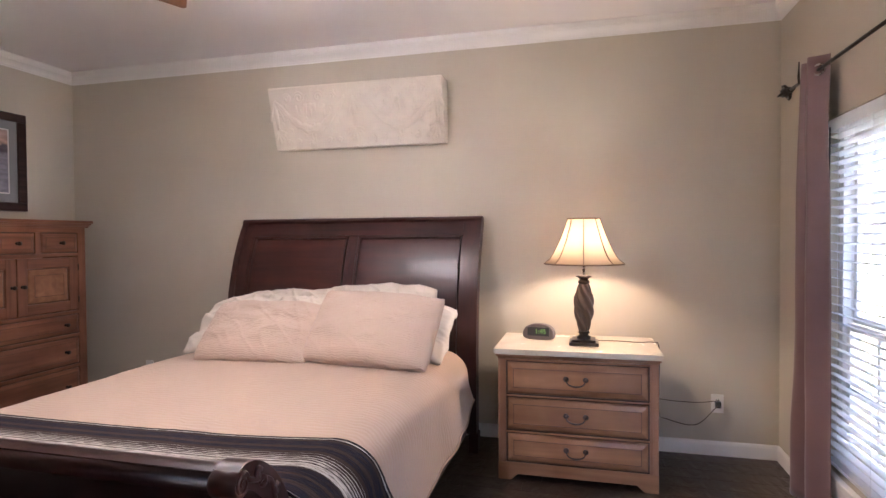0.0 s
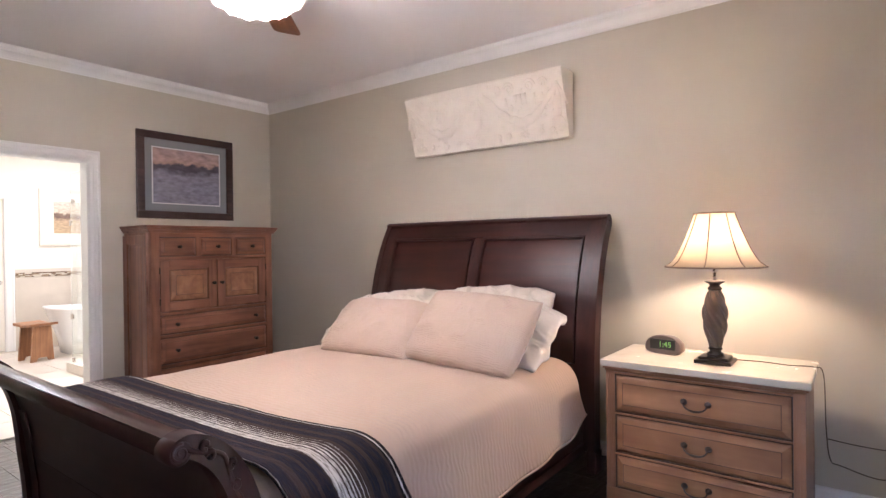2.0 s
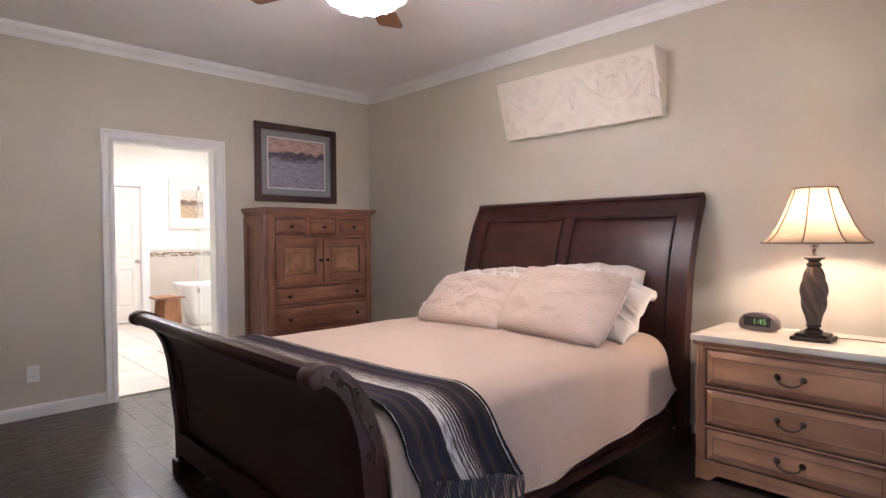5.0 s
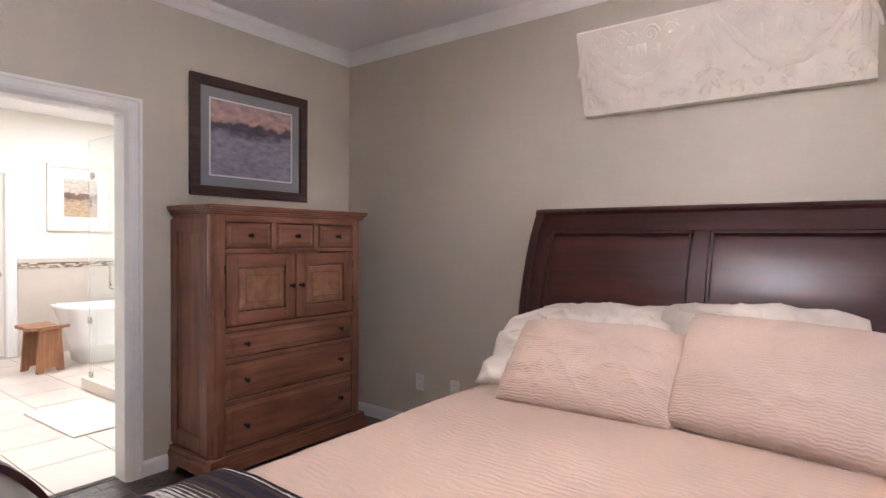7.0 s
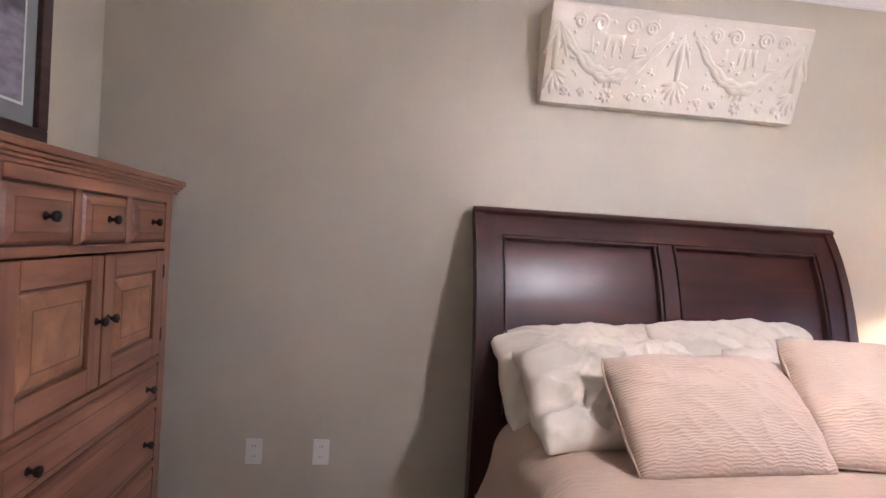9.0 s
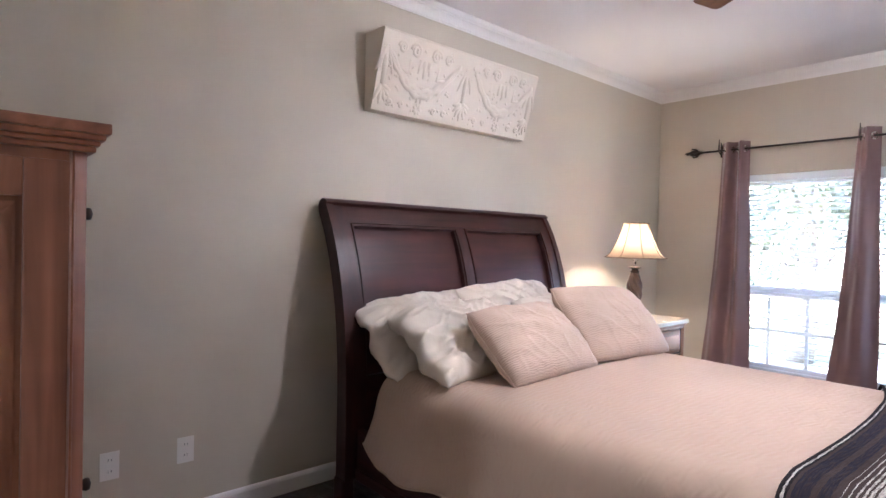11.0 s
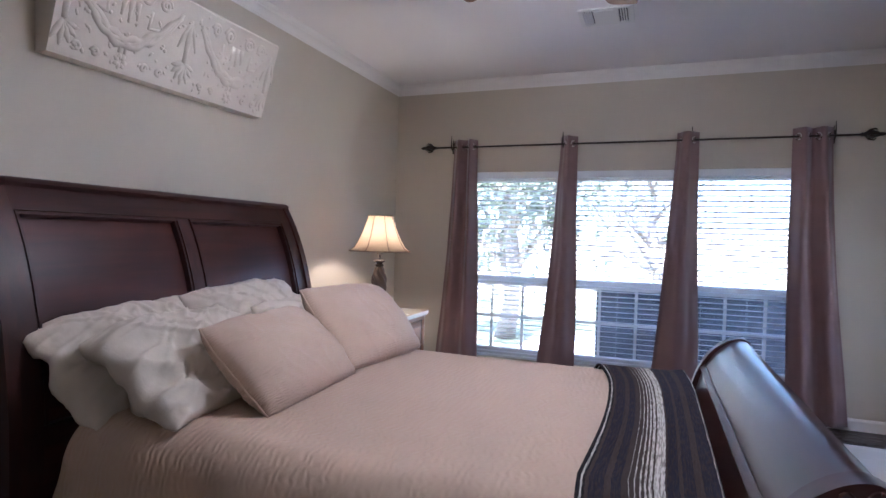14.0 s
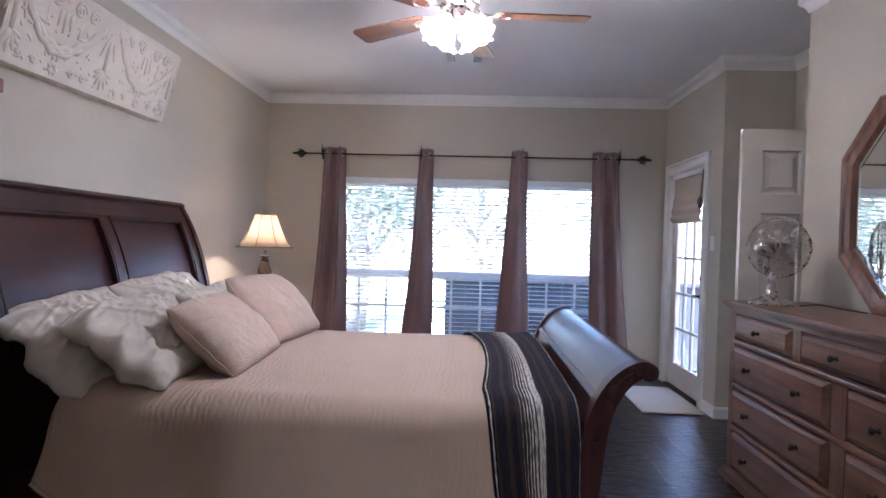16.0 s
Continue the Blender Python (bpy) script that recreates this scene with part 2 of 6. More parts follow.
WALNUTV = wood("dresser_wood_upright", (0.22, 0.105, 0.06), (0.11, 0.05, 0.03), 0.35, 2, 0.25, 0.7)
FANWOOD = wood("fan_blade_wood", (0.33, 0.13, 0.055), (0.2, 0.075, 0.03), 0.35, 0, 0.3, 0.8)
STOOLW = wood("teak", (0.42, 0.2, 0.09), (0.25, 0.11, 0.05), 0.4, 2, 0.1, 0.8)
# Dark brown for edge lines: glaze on the chest, plus shading put into colour.
GLAZE_SHADING = mat("glaze_and_shading", (0.13, 0.062, 0.036), 0.5, 0, 30, 0.5)
GROOVE_BROWN = mat("dark_groove_brown", (0.055, 0.028, 0.018), 0.5, 0, 20, 0.3)
IRON = mat("dark_bronze", (0.035, 0.027, 0.022), 0.42, 0.7, 30, 0.3, 0.0003, 120)
NICKEL = mat("brushed_nickel", (0.52, 0.47, 0.42), 0.28, 1.0, 40, 0.1)
BLACKP = mat("black_plastic", (0.012, 0.012, 0.013), 0.35, 0, 20, 0.2)
WHITEP = mat("white_plastic", (0.78, 0.76, 0.71), 0.35, 0, 10, 0.02)

LINEN = quilt_mat("pink_beige_quilt", (0.50, 0.365, 0.270), 60.0)
SHAM = quilt_mat("pink_beige_sham", (0.55, 0.41, 0.315), 34.0)
SHEET = mat("white_cotton", (0.68, 0.605, 0.51), 0.9, 0, 4, 0.03, 0.008, 8)
STRIPE = stripe_mat("striped_blanket")
CURTAIN = mat("mauve_curtain", (0.20, 0.115, 0.105), 0.42, 0, 8, 0.1, 0.0003, 200, sheen=0.3)
PLASTER = mat("cast_plaster", (0.70, 0.63, 0.53), 0.75, 0, 12, 0.08, 0.0008, 45)
STONE = mat("cream_stone", (0.60, 0.53, 0.43), 0.25, 0, 7, 0.08, 0.0001, 60)
GLASS = glass("window_glass")
SHOWERG = glass("shower_glass", (0.93, 0.98, 0.96))
MIRROR = mat("mirror_silver", (0.86, 0.87, 0.87), 0.015, 1.0, 2, 0.0, rough_vary=0.0)
SHADE = cloth_thin("lamp_shade_cloth", (0.50, 0.37, 0.24), 0.16)
FROST = cloth_thin("frosted_glass", (0.96, 0.93, 0.88), 0.75)
SLATW = cloth_thin("blind_white", (0.88, 0.88, 0.88), 0.55)
ROMAN = mat("beige_roman_cloth", (0.52, 0.44, 0.35), 0.9, 0, 10, 0.06, 0.0006, 150)
GRASS = mat("grass", (0.16, 0.17, 0.09), 0.9, 0, 3, 0.4, 0.02, 40)
CONCRETE = mat("concrete", (0.58, 0.56, 0.52), 0.85, 0, 2, 0.15, 0.002, 50)
FENCEW = wood("fence_wood", (0.60, 0.56, 0.50), (0.46, 0.42, 0.37), 0.8, 2, 0.0, 0.6)
LEAF = mat("leaves", (0.16, 0.18, 0.12), 0.6, 0, 3, 0.4)
BARK = mat("bark", (0.24, 0.20, 0.17), 0.95, 0, 12, 0.3, 0.01, 30)
NAVYBOX = mat("dark_box", (0.035, 0.04, 0.055), 0.5, 0, 6, 0.2, 0.0005, 60)
RUGM = mat("ivory_mat", (0.62, 0.56, 0.47), 0.95, 0, 9, 0.08, 0.003, 220)
PORCELAIN = mat("porcelain", (0.85, 0.84, 0.82), 0.12, 0, 3, 0.01, coat=0.3)
GREENLED = emitter("clock_digits", (0.25, 0.6, 0.15), 0.005)
BULBGLOW = emitter("bulb_glow", (1.0, 0.88, 0.72), 3.0)
DOWNGLOW = emitter("downlight_glow", (1.0, 0.9, 0.75), 1.0)
MATGREY = mat("picture_mat_grey", (0.25, 0.255, 0.25), 0.9, 0, 30, 0.05)
FRAMEDK = wood("frame_espresso", (0.075, 0.034, 0.028), (0.035, 0.016, 0.014), 0.4, 1, 0.1)


# ---- mesh helpers ----
def box(bm, x0, y0, z0, x1, y1, z1, bevel=0.0):
    x0, x1, y0, y1, z0, z1 = min(x0, x1), max(x0, x1), min(y0, y1), max(y0, y1), min(z0, z1), max(z0, z1)
    v = [bm.verts.new((x, y, z)) for z in (z0, z1) for y in (y0, y1) for x in (x0, x1)]
    fs = [bm.faces.new([v[i] for i in q]) for q in ((0, 2, 3, 1), (4, 5, 7, 6), (0, 1, 5, 4), (2, 6, 7, 3), (0, 4, 6, 2), (1, 3, 7, 5))]
    if bevel:
        es = list({e for f in fs for e in f.edges})
        bmesh.ops.bevel(bm, geom=es, offset=bevel, segments=2, profile=0.6, affect="EDGES")
    return fs


def raised(bm, axis, u0, u1, z0, z1, face, out, slope=0.02, depth=0.012):
    """A drawer front or panel with a sloped margin. axis 1: it looks along y, 0: along x; out: +1 or -1."""
    def pt(u, z, d):
        w = face + out * d
        return (u, w, z) if axis == 1 else (w, u, z)
    rings = []
    for inset, d in ((0, -0.004), (0, 0.003), (slope * 0.3, depth * 0.6), (slope, depth), (slope, depth)):
        rings.append([bm.verts.new(pt(u, z, d)) for u, z in ((u0 + inset, z0 + inset), (u1 - inset, z0 + inset), (u1 - inset, z1 - inset), (u0 + inset, z1 - inset))])
    for a, b in zip(rings[:-1], rings[1:]):
        for i in range(4):
            bm.faces.new((a[i], a[(i + 1) % 4], b[(i + 1) % 4], b[i]))
    bm.faces.new(rings[-1])
    bm.faces.new(rings[0])


def lathe(bm, prof, n=24, cx=0.0, cy=0.0, lobes=0, amp=0.0, twist=0.0, axis="z", cz=0.0):
    rings = []
    for r, z in prof:
        ring = []
        for i in range(n):
            a = 2 * math.pi * i / n
            rr = r * (1 + amp * math.cos(lobes * (a + twist * z))) if lobes else r
            u, w = rr * math.cos(a), rr * math.sin(a)
            p = {"z": (cx + u, cy + w, cz + z), "y": (cx + u, cy + z, cz + w), "x": (cx + z, cy + u, cz + w)}[axis]
            ring.append(bm.verts.new(p))
        rings.append(ring)
    for a, b in zip(rings[:-1], rings[1:]):
        for i in range(n):
            f = bm.faces.new((a[i], a[(i + 1) % n], b[(i + 1) % n], b[i]))
            f.smooth = True
    if prof[0][0] > 1e-4:
        bm.faces.new(rings[0][::-1])
    if prof[-1][0] > 1e-4:
        bm.faces.new(rings[-1])


def tube(bm, pts, r, n=8, taper=None):
    pts = [Vector(p) for p in pts]
    rings, side = [], None
    for i, p in enumerate(pts):
        d = (pts[min(i + 1, len(pts) - 1)] - pts[max(i - 1, 0)]).normalized()
        if side is None:
            side = d.orthogonal().normalized()
        side = (side - d * side.dot(d)).normalized()
        up = d.cross(side)
        rr = r * (taper[i] if taper else 1)
        rings.append([bm.verts.new(p + (side * math.cos(a) + up * math.sin(a)) * rr) for a in (2 * math.pi * k / n for k in range(n))])
    for a, b in zip(rings[:-1], rings[1:]):
        for i in range(n):
            f = bm.faces.new((a[i], a[(i + 1) % n], b[(i + 1) % n], b[i]))
            f.smooth = True
    bm.faces.new(rings[0][::-1])
    bm.faces.new(rings[-1])


def sharpen(bm, rows):
    """Keeps the long corners of a swept bar crisp."""
    for a, b in zip(rows[:-1], rows[1:]):
        for p, q in zip(a, b):
            e = bm.edges.get((p, q))
            if e:
                e.smooth = False


def ribbon(bm, pts, x0, x1, t0, t1, smooth=True):
    """A slab that follows a curve of (y, z) points, from x0 to x1, between the offsets t0 and t1 along the curve's normal."""
    pts = [Vector(p) for p in pts]
    rows = []
    for i, p in enumerate(pts):
        d = (pts[min(i + 1, len(pts) - 1)] - pts[max(i - 1, 0)]).normalized()
        nrm = Vector((d.y, -d.x))
        a, b = p + nrm * t0, p + nrm * t1
        rows.append([bm.verts.new(q) for q in ((x0, a.x, a.y), (x1, a.x, a.y), (x1, b.x, b.y), (x0, b.x, b.y))])
    for a, b in zip(rows[:-1], rows[1:]):
        for i in range(4):
            f = bm.faces.new((a[i], a[(i + 1) % 4], b[(i + 1) % 4], b[i]))
            f.smooth = smooth and i in (0, 2)
    bm.faces.new(rows[0][::-1])
    bm.faces.new(rows[-1])
    sharpen(bm, rows)


def prism(bm, outline, axis, a0, a1):
    """Extrudes an outline of 2D points along an axis."""
    def pt(u, w, a):
        return {"x": (a, u, w), "y": (u, a, w), "z": (u, w, a)}[axis]
    lo, hi = [bm.verts.new(pt(u, w, a0)) for u, w in outline], [bm.verts.new(pt(u, w, a1)) for u, w in outline]
    k = len(outline)
    for i in range(k):
        bm.faces.new((lo[i], lo[(i + 1) % k], hi[(i + 1) % k], hi[i]))
    bm.faces.new(lo[::-1])
    bm.faces.new(hi)


def moulding(bm, path, prof, closed=False):
    """Sweeps a profile of (offset to the left, z) along a plan path with mitred corners."""
    k = len(path)
    P = [Vector(p) for p in path]
    rings = []
    for i in range(k):
        din = (P[i] - P[i - 1]).normalized() if (closed or i > 0) else None
        dout = (P[(i + 1) % k] - P[i]).normalized() if (closed or i < k - 1) else None
        din, dout = din or dout, dout or din
        n1, n2 = Vector((-din.y, din.x)), Vector((-dout.y, dout.x))
        mit = (n1 + n2) / max(0.2, 1 + n1.dot(n2))
        rings.append([bm.verts.new((P[i].x + mit.x * o, P[i].y + mit.y * o, z)) for o, z in prof])
    segs = k if closed else k - 1
    m = len(prof)
    for i in range(segs):
        a, b = rings[i], rings[(i + 1) % k]
        for j in range(m):
            bm.faces.new((a[j], a[(j + 1) % m], b[(j + 1) % m], b[j]))
    if not closed:
        bm.faces.new(rings[0][::-1])
        bm.faces.new(rings[-1])


def make(name, bm, material, fix=True):
    if fix:
        bmesh.ops.recalc_face_normals(bm, faces=bm.faces)
    me = bpy.data.meshes.new(name)
    bm.to_mesh(me)
    bm.free()
    me.materials.append(material)
    return new(name, me)


def part(name, bm, material, parent, label=""):
    ob = make(name, bm, material)
    ob.parent = parent
    return tagged(ob, label)


def shared(name, source, parent, at=(0, 0, 0), label=""):
    """Another part on the same mesh, moved."""
    ob = new(name, source.data)
    ob.parent, ob.location = parent, at
    return tagged(ob, label)


def thing(name, label, category, at=(0, 0, 0), turn=0.0, group=""):
    ob = new(name)
    ob.location, ob.rotation_euler = at, (0, 0, radians(turn))
    ob.empty_display_size = 0.05
    return tagged(ob, label, category, group)


def structure(name, bm, material, label=""):
    return tagged(make(name, bm, material), label, kind="structure")


def sheet_grid(bm, nu, nv, fn):
    """A sheet from fn(u, v) with its UVs; u, v in 0..1."""
    uv = bm.loops.layers.uv.verify()
    g = [[bm.verts.new(fn(i / nu, j / nv)) for j in range(nv + 1)] for i in range(nu + 1)]
    for i in range(nu):
        for j in range(nv):
            f = bm.faces.new((g[i][j], g[i + 1][j], g[i + 1][j + 1], g[i][j + 1]))
            f.smooth = True
            for lp, (a, b) in zip(f.loops, ((i, j), (i + 1, j), (i + 1, j + 1), (i, j + 1))):
                lp[uv].uv = (a / nu, b / nv)
    return g


# ---- room ----
WX, EX, NY, SY = -3.68, 1.60, 3.985, 0.0
AX0, AX1, AY = -0.70, 0.345, -0.52
CZ = 2.752


def wall(name, axis, face, back, a0, a1, z1, holes, material=PAINT, z0=0.0):
    """A wall between its room face and its back, from a0 to a1, with holes of (start, end, bottom, top)."""
    bm = bmesh.new()
    def put(s, e, lo, hi):
        if e - s > 1e-4 and hi - lo > 1e-4:
            box(bm, *((face, s, lo, back, e, hi) if axis == 0 else (s, face, lo, e, back, hi)))
    at = a0
    for s, e, lo, hi in sorted(holes):
        put(at, s, z0, z1)
        put(s, e, z0, lo)
        put(s, e, hi, z1)
        at = e
    put(at, a1, z0, z1)
    return structure(name, bm, material)


WIN0, WIN1, WINB, WINT = 0.50, 3.36, 0.25, 1.925
BD0, BD1, BDT = 1.56, 2.36, 2.02
FD0, FD1, FDT = 0.64, 1.46, 2.0
HD0, HD1 = -0.60, 0.18
wall("wall_north", 1, NY, NY + 0.12, WX - 0.12, EX + 0.16, CZ, [])
wall("wall_west", 0, WX, WX - 0.12, -0.14, NY, CZ, [(BD0, BD1, 0, BDT)])
wall("wall_east", 0, EX, EX + 0.16, -0.14, NY, CZ, [(WIN0, WIN1, WINB, WINT)])
wall("wall_south", 1, SY, SY - 0.12, WX, AX0, CZ, [])
wall("wall_south_east", 1, SY, SY - 0.12, AX1, EX, CZ, [(FD0, FD1, 0, FDT)])
wall("wall_alcove_west", 0, AX0, AX0 - 0.12, AY - 0.12, SY - 0.12, CZ, [])
wall("wall_alcove_east", 0, AX1, AX1 + 0.12, AY - 0.12, SY - 0.12, CZ, [])
wall("wall_alcove_back", 1, AY, AY - 0.12, AX0, AX1, CZ, [(HD0, HD1, 0, 2.04)])
wall("wall_hall_west", 0, AX0, AX0 - 0.12, -2.0, AY - 0.12, CZ, [])
wall("wall_hall_east", 0, AX1, AX1 + 0.12, -2.0, AY - 0.12, CZ, [])
wall("wall_hall_end", 1, -2.0, -2.12, AX0 - 0.12, AX1 + 0.12, CZ, [])
bm = bmesh.new()
box(bm, WX, SY - 0.12, CZ, EX + 0.16, NY, CZ + 0.1)
box(bm, AX0 - 0.12, -2.12, CZ, AX1 + 0.12, SY - 0.12, CZ + 0.1)
structure("ceiling", bm, CEIL)

bm = bmesh.new()
crown = [(0.0000, 2.6550), (0.0068, 2.6550), (0.0068, 2.6643), (0.0110, 2.6677), (0.0119, 2.6745), (0.0170, 2.6863), (0.0247, 2.6965), (0.0323, 2.7041), (0.0391, 2.7083), (0.0408, 2.7168), (0.0459, 2.7193), (0.0476, 2.7510), (0.0000, 2.7510)]
moulding(bm, [(WX, SY), (AX0, SY), (AX0, AY), (AX1, AY), (AX1, SY), (EX, SY), (EX, NY), (WX, NY)], crown, True)
structure("trim", bm, TRIM, "white crown moulding round the ceiling")
base = [(0, 0.001), (0.014, 0.001), (0.014, 0.07), (0.010, 0.082), (0.004, 0.09), (0, 0.09)]
for run in ([(EX, SY + 0.02), (EX, NY), (WX, NY), (WX, BD1 + 0.071)], [(WX, BD0 - 0.071), (WX, SY), (AX0, SY), (AX0, AY), (HD0 - 0.06, AY)], [(HD1 + 0.07, AY), (AX1, AY), (AX1, SY), (FD0 - 0.085, SY)]):
    bm = bmesh.new()
    moulding(bm, run, base)
    structure("baseboard", bm, TRIM)


def casing(name, axis, face, out, s, e, top, w=0.085, material=TRIM, depth=0.12):
    """The trim round a door opening, with its jamb lining. out: which way the room lies."""
    bm = bmesh.new()
    prof = [(-0.018, -depth), (0, -depth), (0, 0.0), (w, 0.0), (w, 0.02), (w * 0.78, 0.022), (w * 0.7, 0.015), (w * 0.35, 0.015), (w * 0.28, 0.02), (0.0, 0.016), (-0.018, 0.0)]
    rings = []
    for side in range(4):
        ring = []
        for o, d in prof:
            u = (s - o) if side < 2 else (e + o)
            z = 0.001 if side in (0, 3) else top + o
            ring.append(bm.verts.new((face + out * d, u, z) if axis == 0 else (u, face + out * d, z)))
        rings.append(ring)
    k = len(prof)
    for p, q in zip(rings[:-1], rings[1:]):
        for i in range(k):
            bm.faces.new((p[i], p[(i + 1) % k], q[(i + 1) % k], q[i]))
    bm.faces.new(rings[0][::-1])
    bm.faces.new(rings[-1])
    return structure(name, bm, material)


casing("trim", 0, WX, 1, BD0, BD1, BDT, 0.07)
casing("trim", 1, SY, 1, FD0, FD1, FDT, 0.08)
casing("trim", 1, AY, 1, HD0, HD1, 2.04, 0.07)

# ---- windows, blinds and curtains ----
MULLS = [WIN0, 1.44, 2.42, WIN1]


def window(k, y0, y1):
    w = tagged(new("window_%d" % k), "white double-hung window with a grid in its lower sash", kind="structure")
    bm = bmesh.new()
    x0, x1 = EX + 0.07, EX + 0.15
    for a, b in ((y0, y0 + 0.045), (y1 - 0.045, y1)):
        box(bm, x0, a, WINB, x1, b, WINT, 0.004)
    box(bm, x0, y0 + 0.045, WINB, x1, y1 - 0.045, WINB + 0.05, 0.004)
    box(bm, x0, y0 + 0.045, WINT - 0.05, x1, y1 - 0.045, WINT, 0.004)
    part("window_frame", bm, TRIM, w)
    for lo, hi, x in ((WINB + 0.05, 0.945, EX + 0.09), (0.945, WINT - 0.05, EX + 0.115)):
        bm = bmesh.new()
        a, b = y0 + 0.045, y1 - 0.045
        box(bm, x, a, lo, x + 0.025, a + 0.03, hi, 0.003)
        box(bm, x, b - 0.03, lo, x + 0.025, b, hi, 0.003)
        box(bm, x, a + 0.03, lo, x + 0.025, b - 0.03, lo + 0.035, 0.003)
        box(bm, x, a + 0.03, hi - 0.035, x + 0.025, b - 0.03, hi, 0.003)
        if lo < 0.9:
            wy = (b - a) / 3
            mz = (lo + hi) / 2
            for i in (1, 2):
                box(bm, x + 0.006, a + wy * i - 0.012, lo + 0.035, x + 0.02, a + wy * i + 0.012, hi - 0.035)
            box(bm, x + 0.007, a + 0.03, mz - 0.012, x + 0.019, b - 0.03, mz + 0.012)
        part("sash", bm, TRIM, w)
        bm = bmesh.new()
        box(bm, x + 0.011, a + 0.028, lo + 0.03, x + 0.014, b - 0.028, hi - 0.03)
        part("pane", bm, GLASS, w).visible_shadow = False


for k in range(3):
    window(k + 1, MULLS[k], MULLS[k + 1])
bm = bmesh.new()
box(bm, EX - 0.030, WIN0 - 0.07, WINB - 0.028, EX + 0.07, WIN1 + 0.07, WINB - 0.002, 0.006)
box(bm, EX - 0.018, WIN0 - 0.05, WINB - 0.105, EX + 0.0, WIN1 + 0.05, WINB - 0.03, 0.004)
box(bm, EX - 0.026, WIN0 - 0.045, WINB - 0.045, EX - 0.018, WIN1 + 0.045, WINB - 0.03, 0.002)
structure("window_sill", bm, TRIM)


def blinds(y0, y1):
    th = thing("window_blind", "white horizontal slat blind, lowered with its slats open", "window blind", (EX + 0.035, (y0 + y1) / 2, WINB), group="window blinds")
    h, half = WINT - WINB, (y1 - y0) / 2 - 0.012
    bm = bmesh.new()
    box(bm, -0.03, -half, h - 0.06, 0.03, half, h - 0.003, 0.003)
    part("headrail", bm, SLATW, th)
    bm = bmesh.new()
    box(bm, -0.025, -half, 0.012, 0.025, half, 0.03, 0.003)
    part("bottom_rail", bm, SLATW, th)
    bm = bmesh.new()
    tilt = math.sin(radians(11)) * 0.025
    rows = []
    for u in (-1, -0.4, 0.4, 1):
        z = -u * tilt + 0.003 * (1 - u * u)
        rows.append([(0.024 * u, z - 0.0016), (0.024 * u, z + 0.0016)])
    outline = [r[0] for r in rows] + [r[1] for r in rows[::-1]]
    prism(bm, outline, "y", -half, half)
    slat = part("slat", bm, SLATW, th)
    slat.location = (0, 0, 0.06)
    for i in range(1, 37):
        shared("slat", slat, th, (0, 0, 0.06 + i * 0.0425))
    bm = bmesh.new()
    for y in (-half * 0.72, 0.0, half * 0.72):
        for x in (-0.027, 0.027):
            tube(bm, [(x, y, 0.02), (x, y, h - 0.05)], 0.0009, 4)
    part("ladder_cord", bm, SLATW, th)
    bm = bmesh.new()
    tube(bm, [(-0.038, half - 0.06, h - 0.04), (-0.038, half - 0.055, h - 0.98)], 0.0035, 6)
    part("tilt_wand", bm, BLACKP, th)


for k in range(3):
    blinds(MULLS[k] + (0.006 if k else 0.0), MULLS[k + 1] - 0.006)

RODX, RODZ = EX - 0.085, 2.14
rod = thing("curtain_rod", "dark bronze curtain rod with leafy finials on four wall brackets", "curtain rod", (RODX, 1.93, RODZ))
bm = bmesh.new()
tube(bm, [(0, -1.62, 0), (0, -0.30, 0)], 0.008, 8)
tube(bm, [(0, 0.05, 0), (0, 1.62, 0)], 0.008, 8)
part("pole", bm, IRON, rod)
bm = bmesh.new()
for ph in (0, math.pi):
    tube(bm, [(0.005 * math.cos(ph + i * 0.9), -0.30 + i * 0.35 / 40, 0.005 * math.sin(ph + i * 0.9)) for i in range(41)], 0.005, 6)
part("twisted_section", bm, IRON, rod, "rope-twisted middle section")
for side in (-1, 1):
    bm = bmesh.new()
    lathe(bm, [(0.008, 0), (0.014, 0.004), (0.010, 0.015), (0.019, 0.03), (0.026, 0.05), (0.028, 0.07), (0.02, 0.095), (0.011, 0.115), (0.013, 0.125), (0.009, 0.14), (0.001, 0.155)], 16, 0, 0, 6, 0.16, 20, "y")
    for v in bm.verts:
        v.co.y = side * (1.62 + v.co.y)
    for i in range(4):
        a = i * math.pi / 2 + 0.4
        tube(bm, [(0.012 * math.cos(a), side * 1.65, 0.012 * math.sin(a)), (0.034 * math.cos(a), side * 1.67, 0.034 * math.sin(a)), (0.04 * math.cos(a), side * 1.70, 0.04 * math.sin(a)), (0.03 * math.cos(a), side * 1.715, 0.03 * math.sin(a))], 0.006, 6, [1, 1.3, 1, 0.4])
    part("finial", bm, IRON, rod)
for y in (3.40, 2.405, 1.41, 0.465):
    bm = bmesh.new()
    yy = y - 1.93
    box(bm, 0.055, yy - 0.014, -0.05, 0.073, yy + 0.014, 0.05, 0.003)
    tube(bm, [(0.06, yy, -0.02), (0.02, yy, -0.025), (0, yy, -0.012)], 0.006, 6)
    tube(bm, [(-0.012, yy, -0.012), (-0.014, yy, 0.03), (-0.012, yy, 0.10)], 0.0055, 6, [1, 1, 0.5])
    tube(bm, [(0.058, yy, 0.0), (0.045, yy, 0.05), (0.03, yy, 0.075)], 0.0055, 6, [1, 1, 0.5])
    part("bracket", bm, IRON, rod)


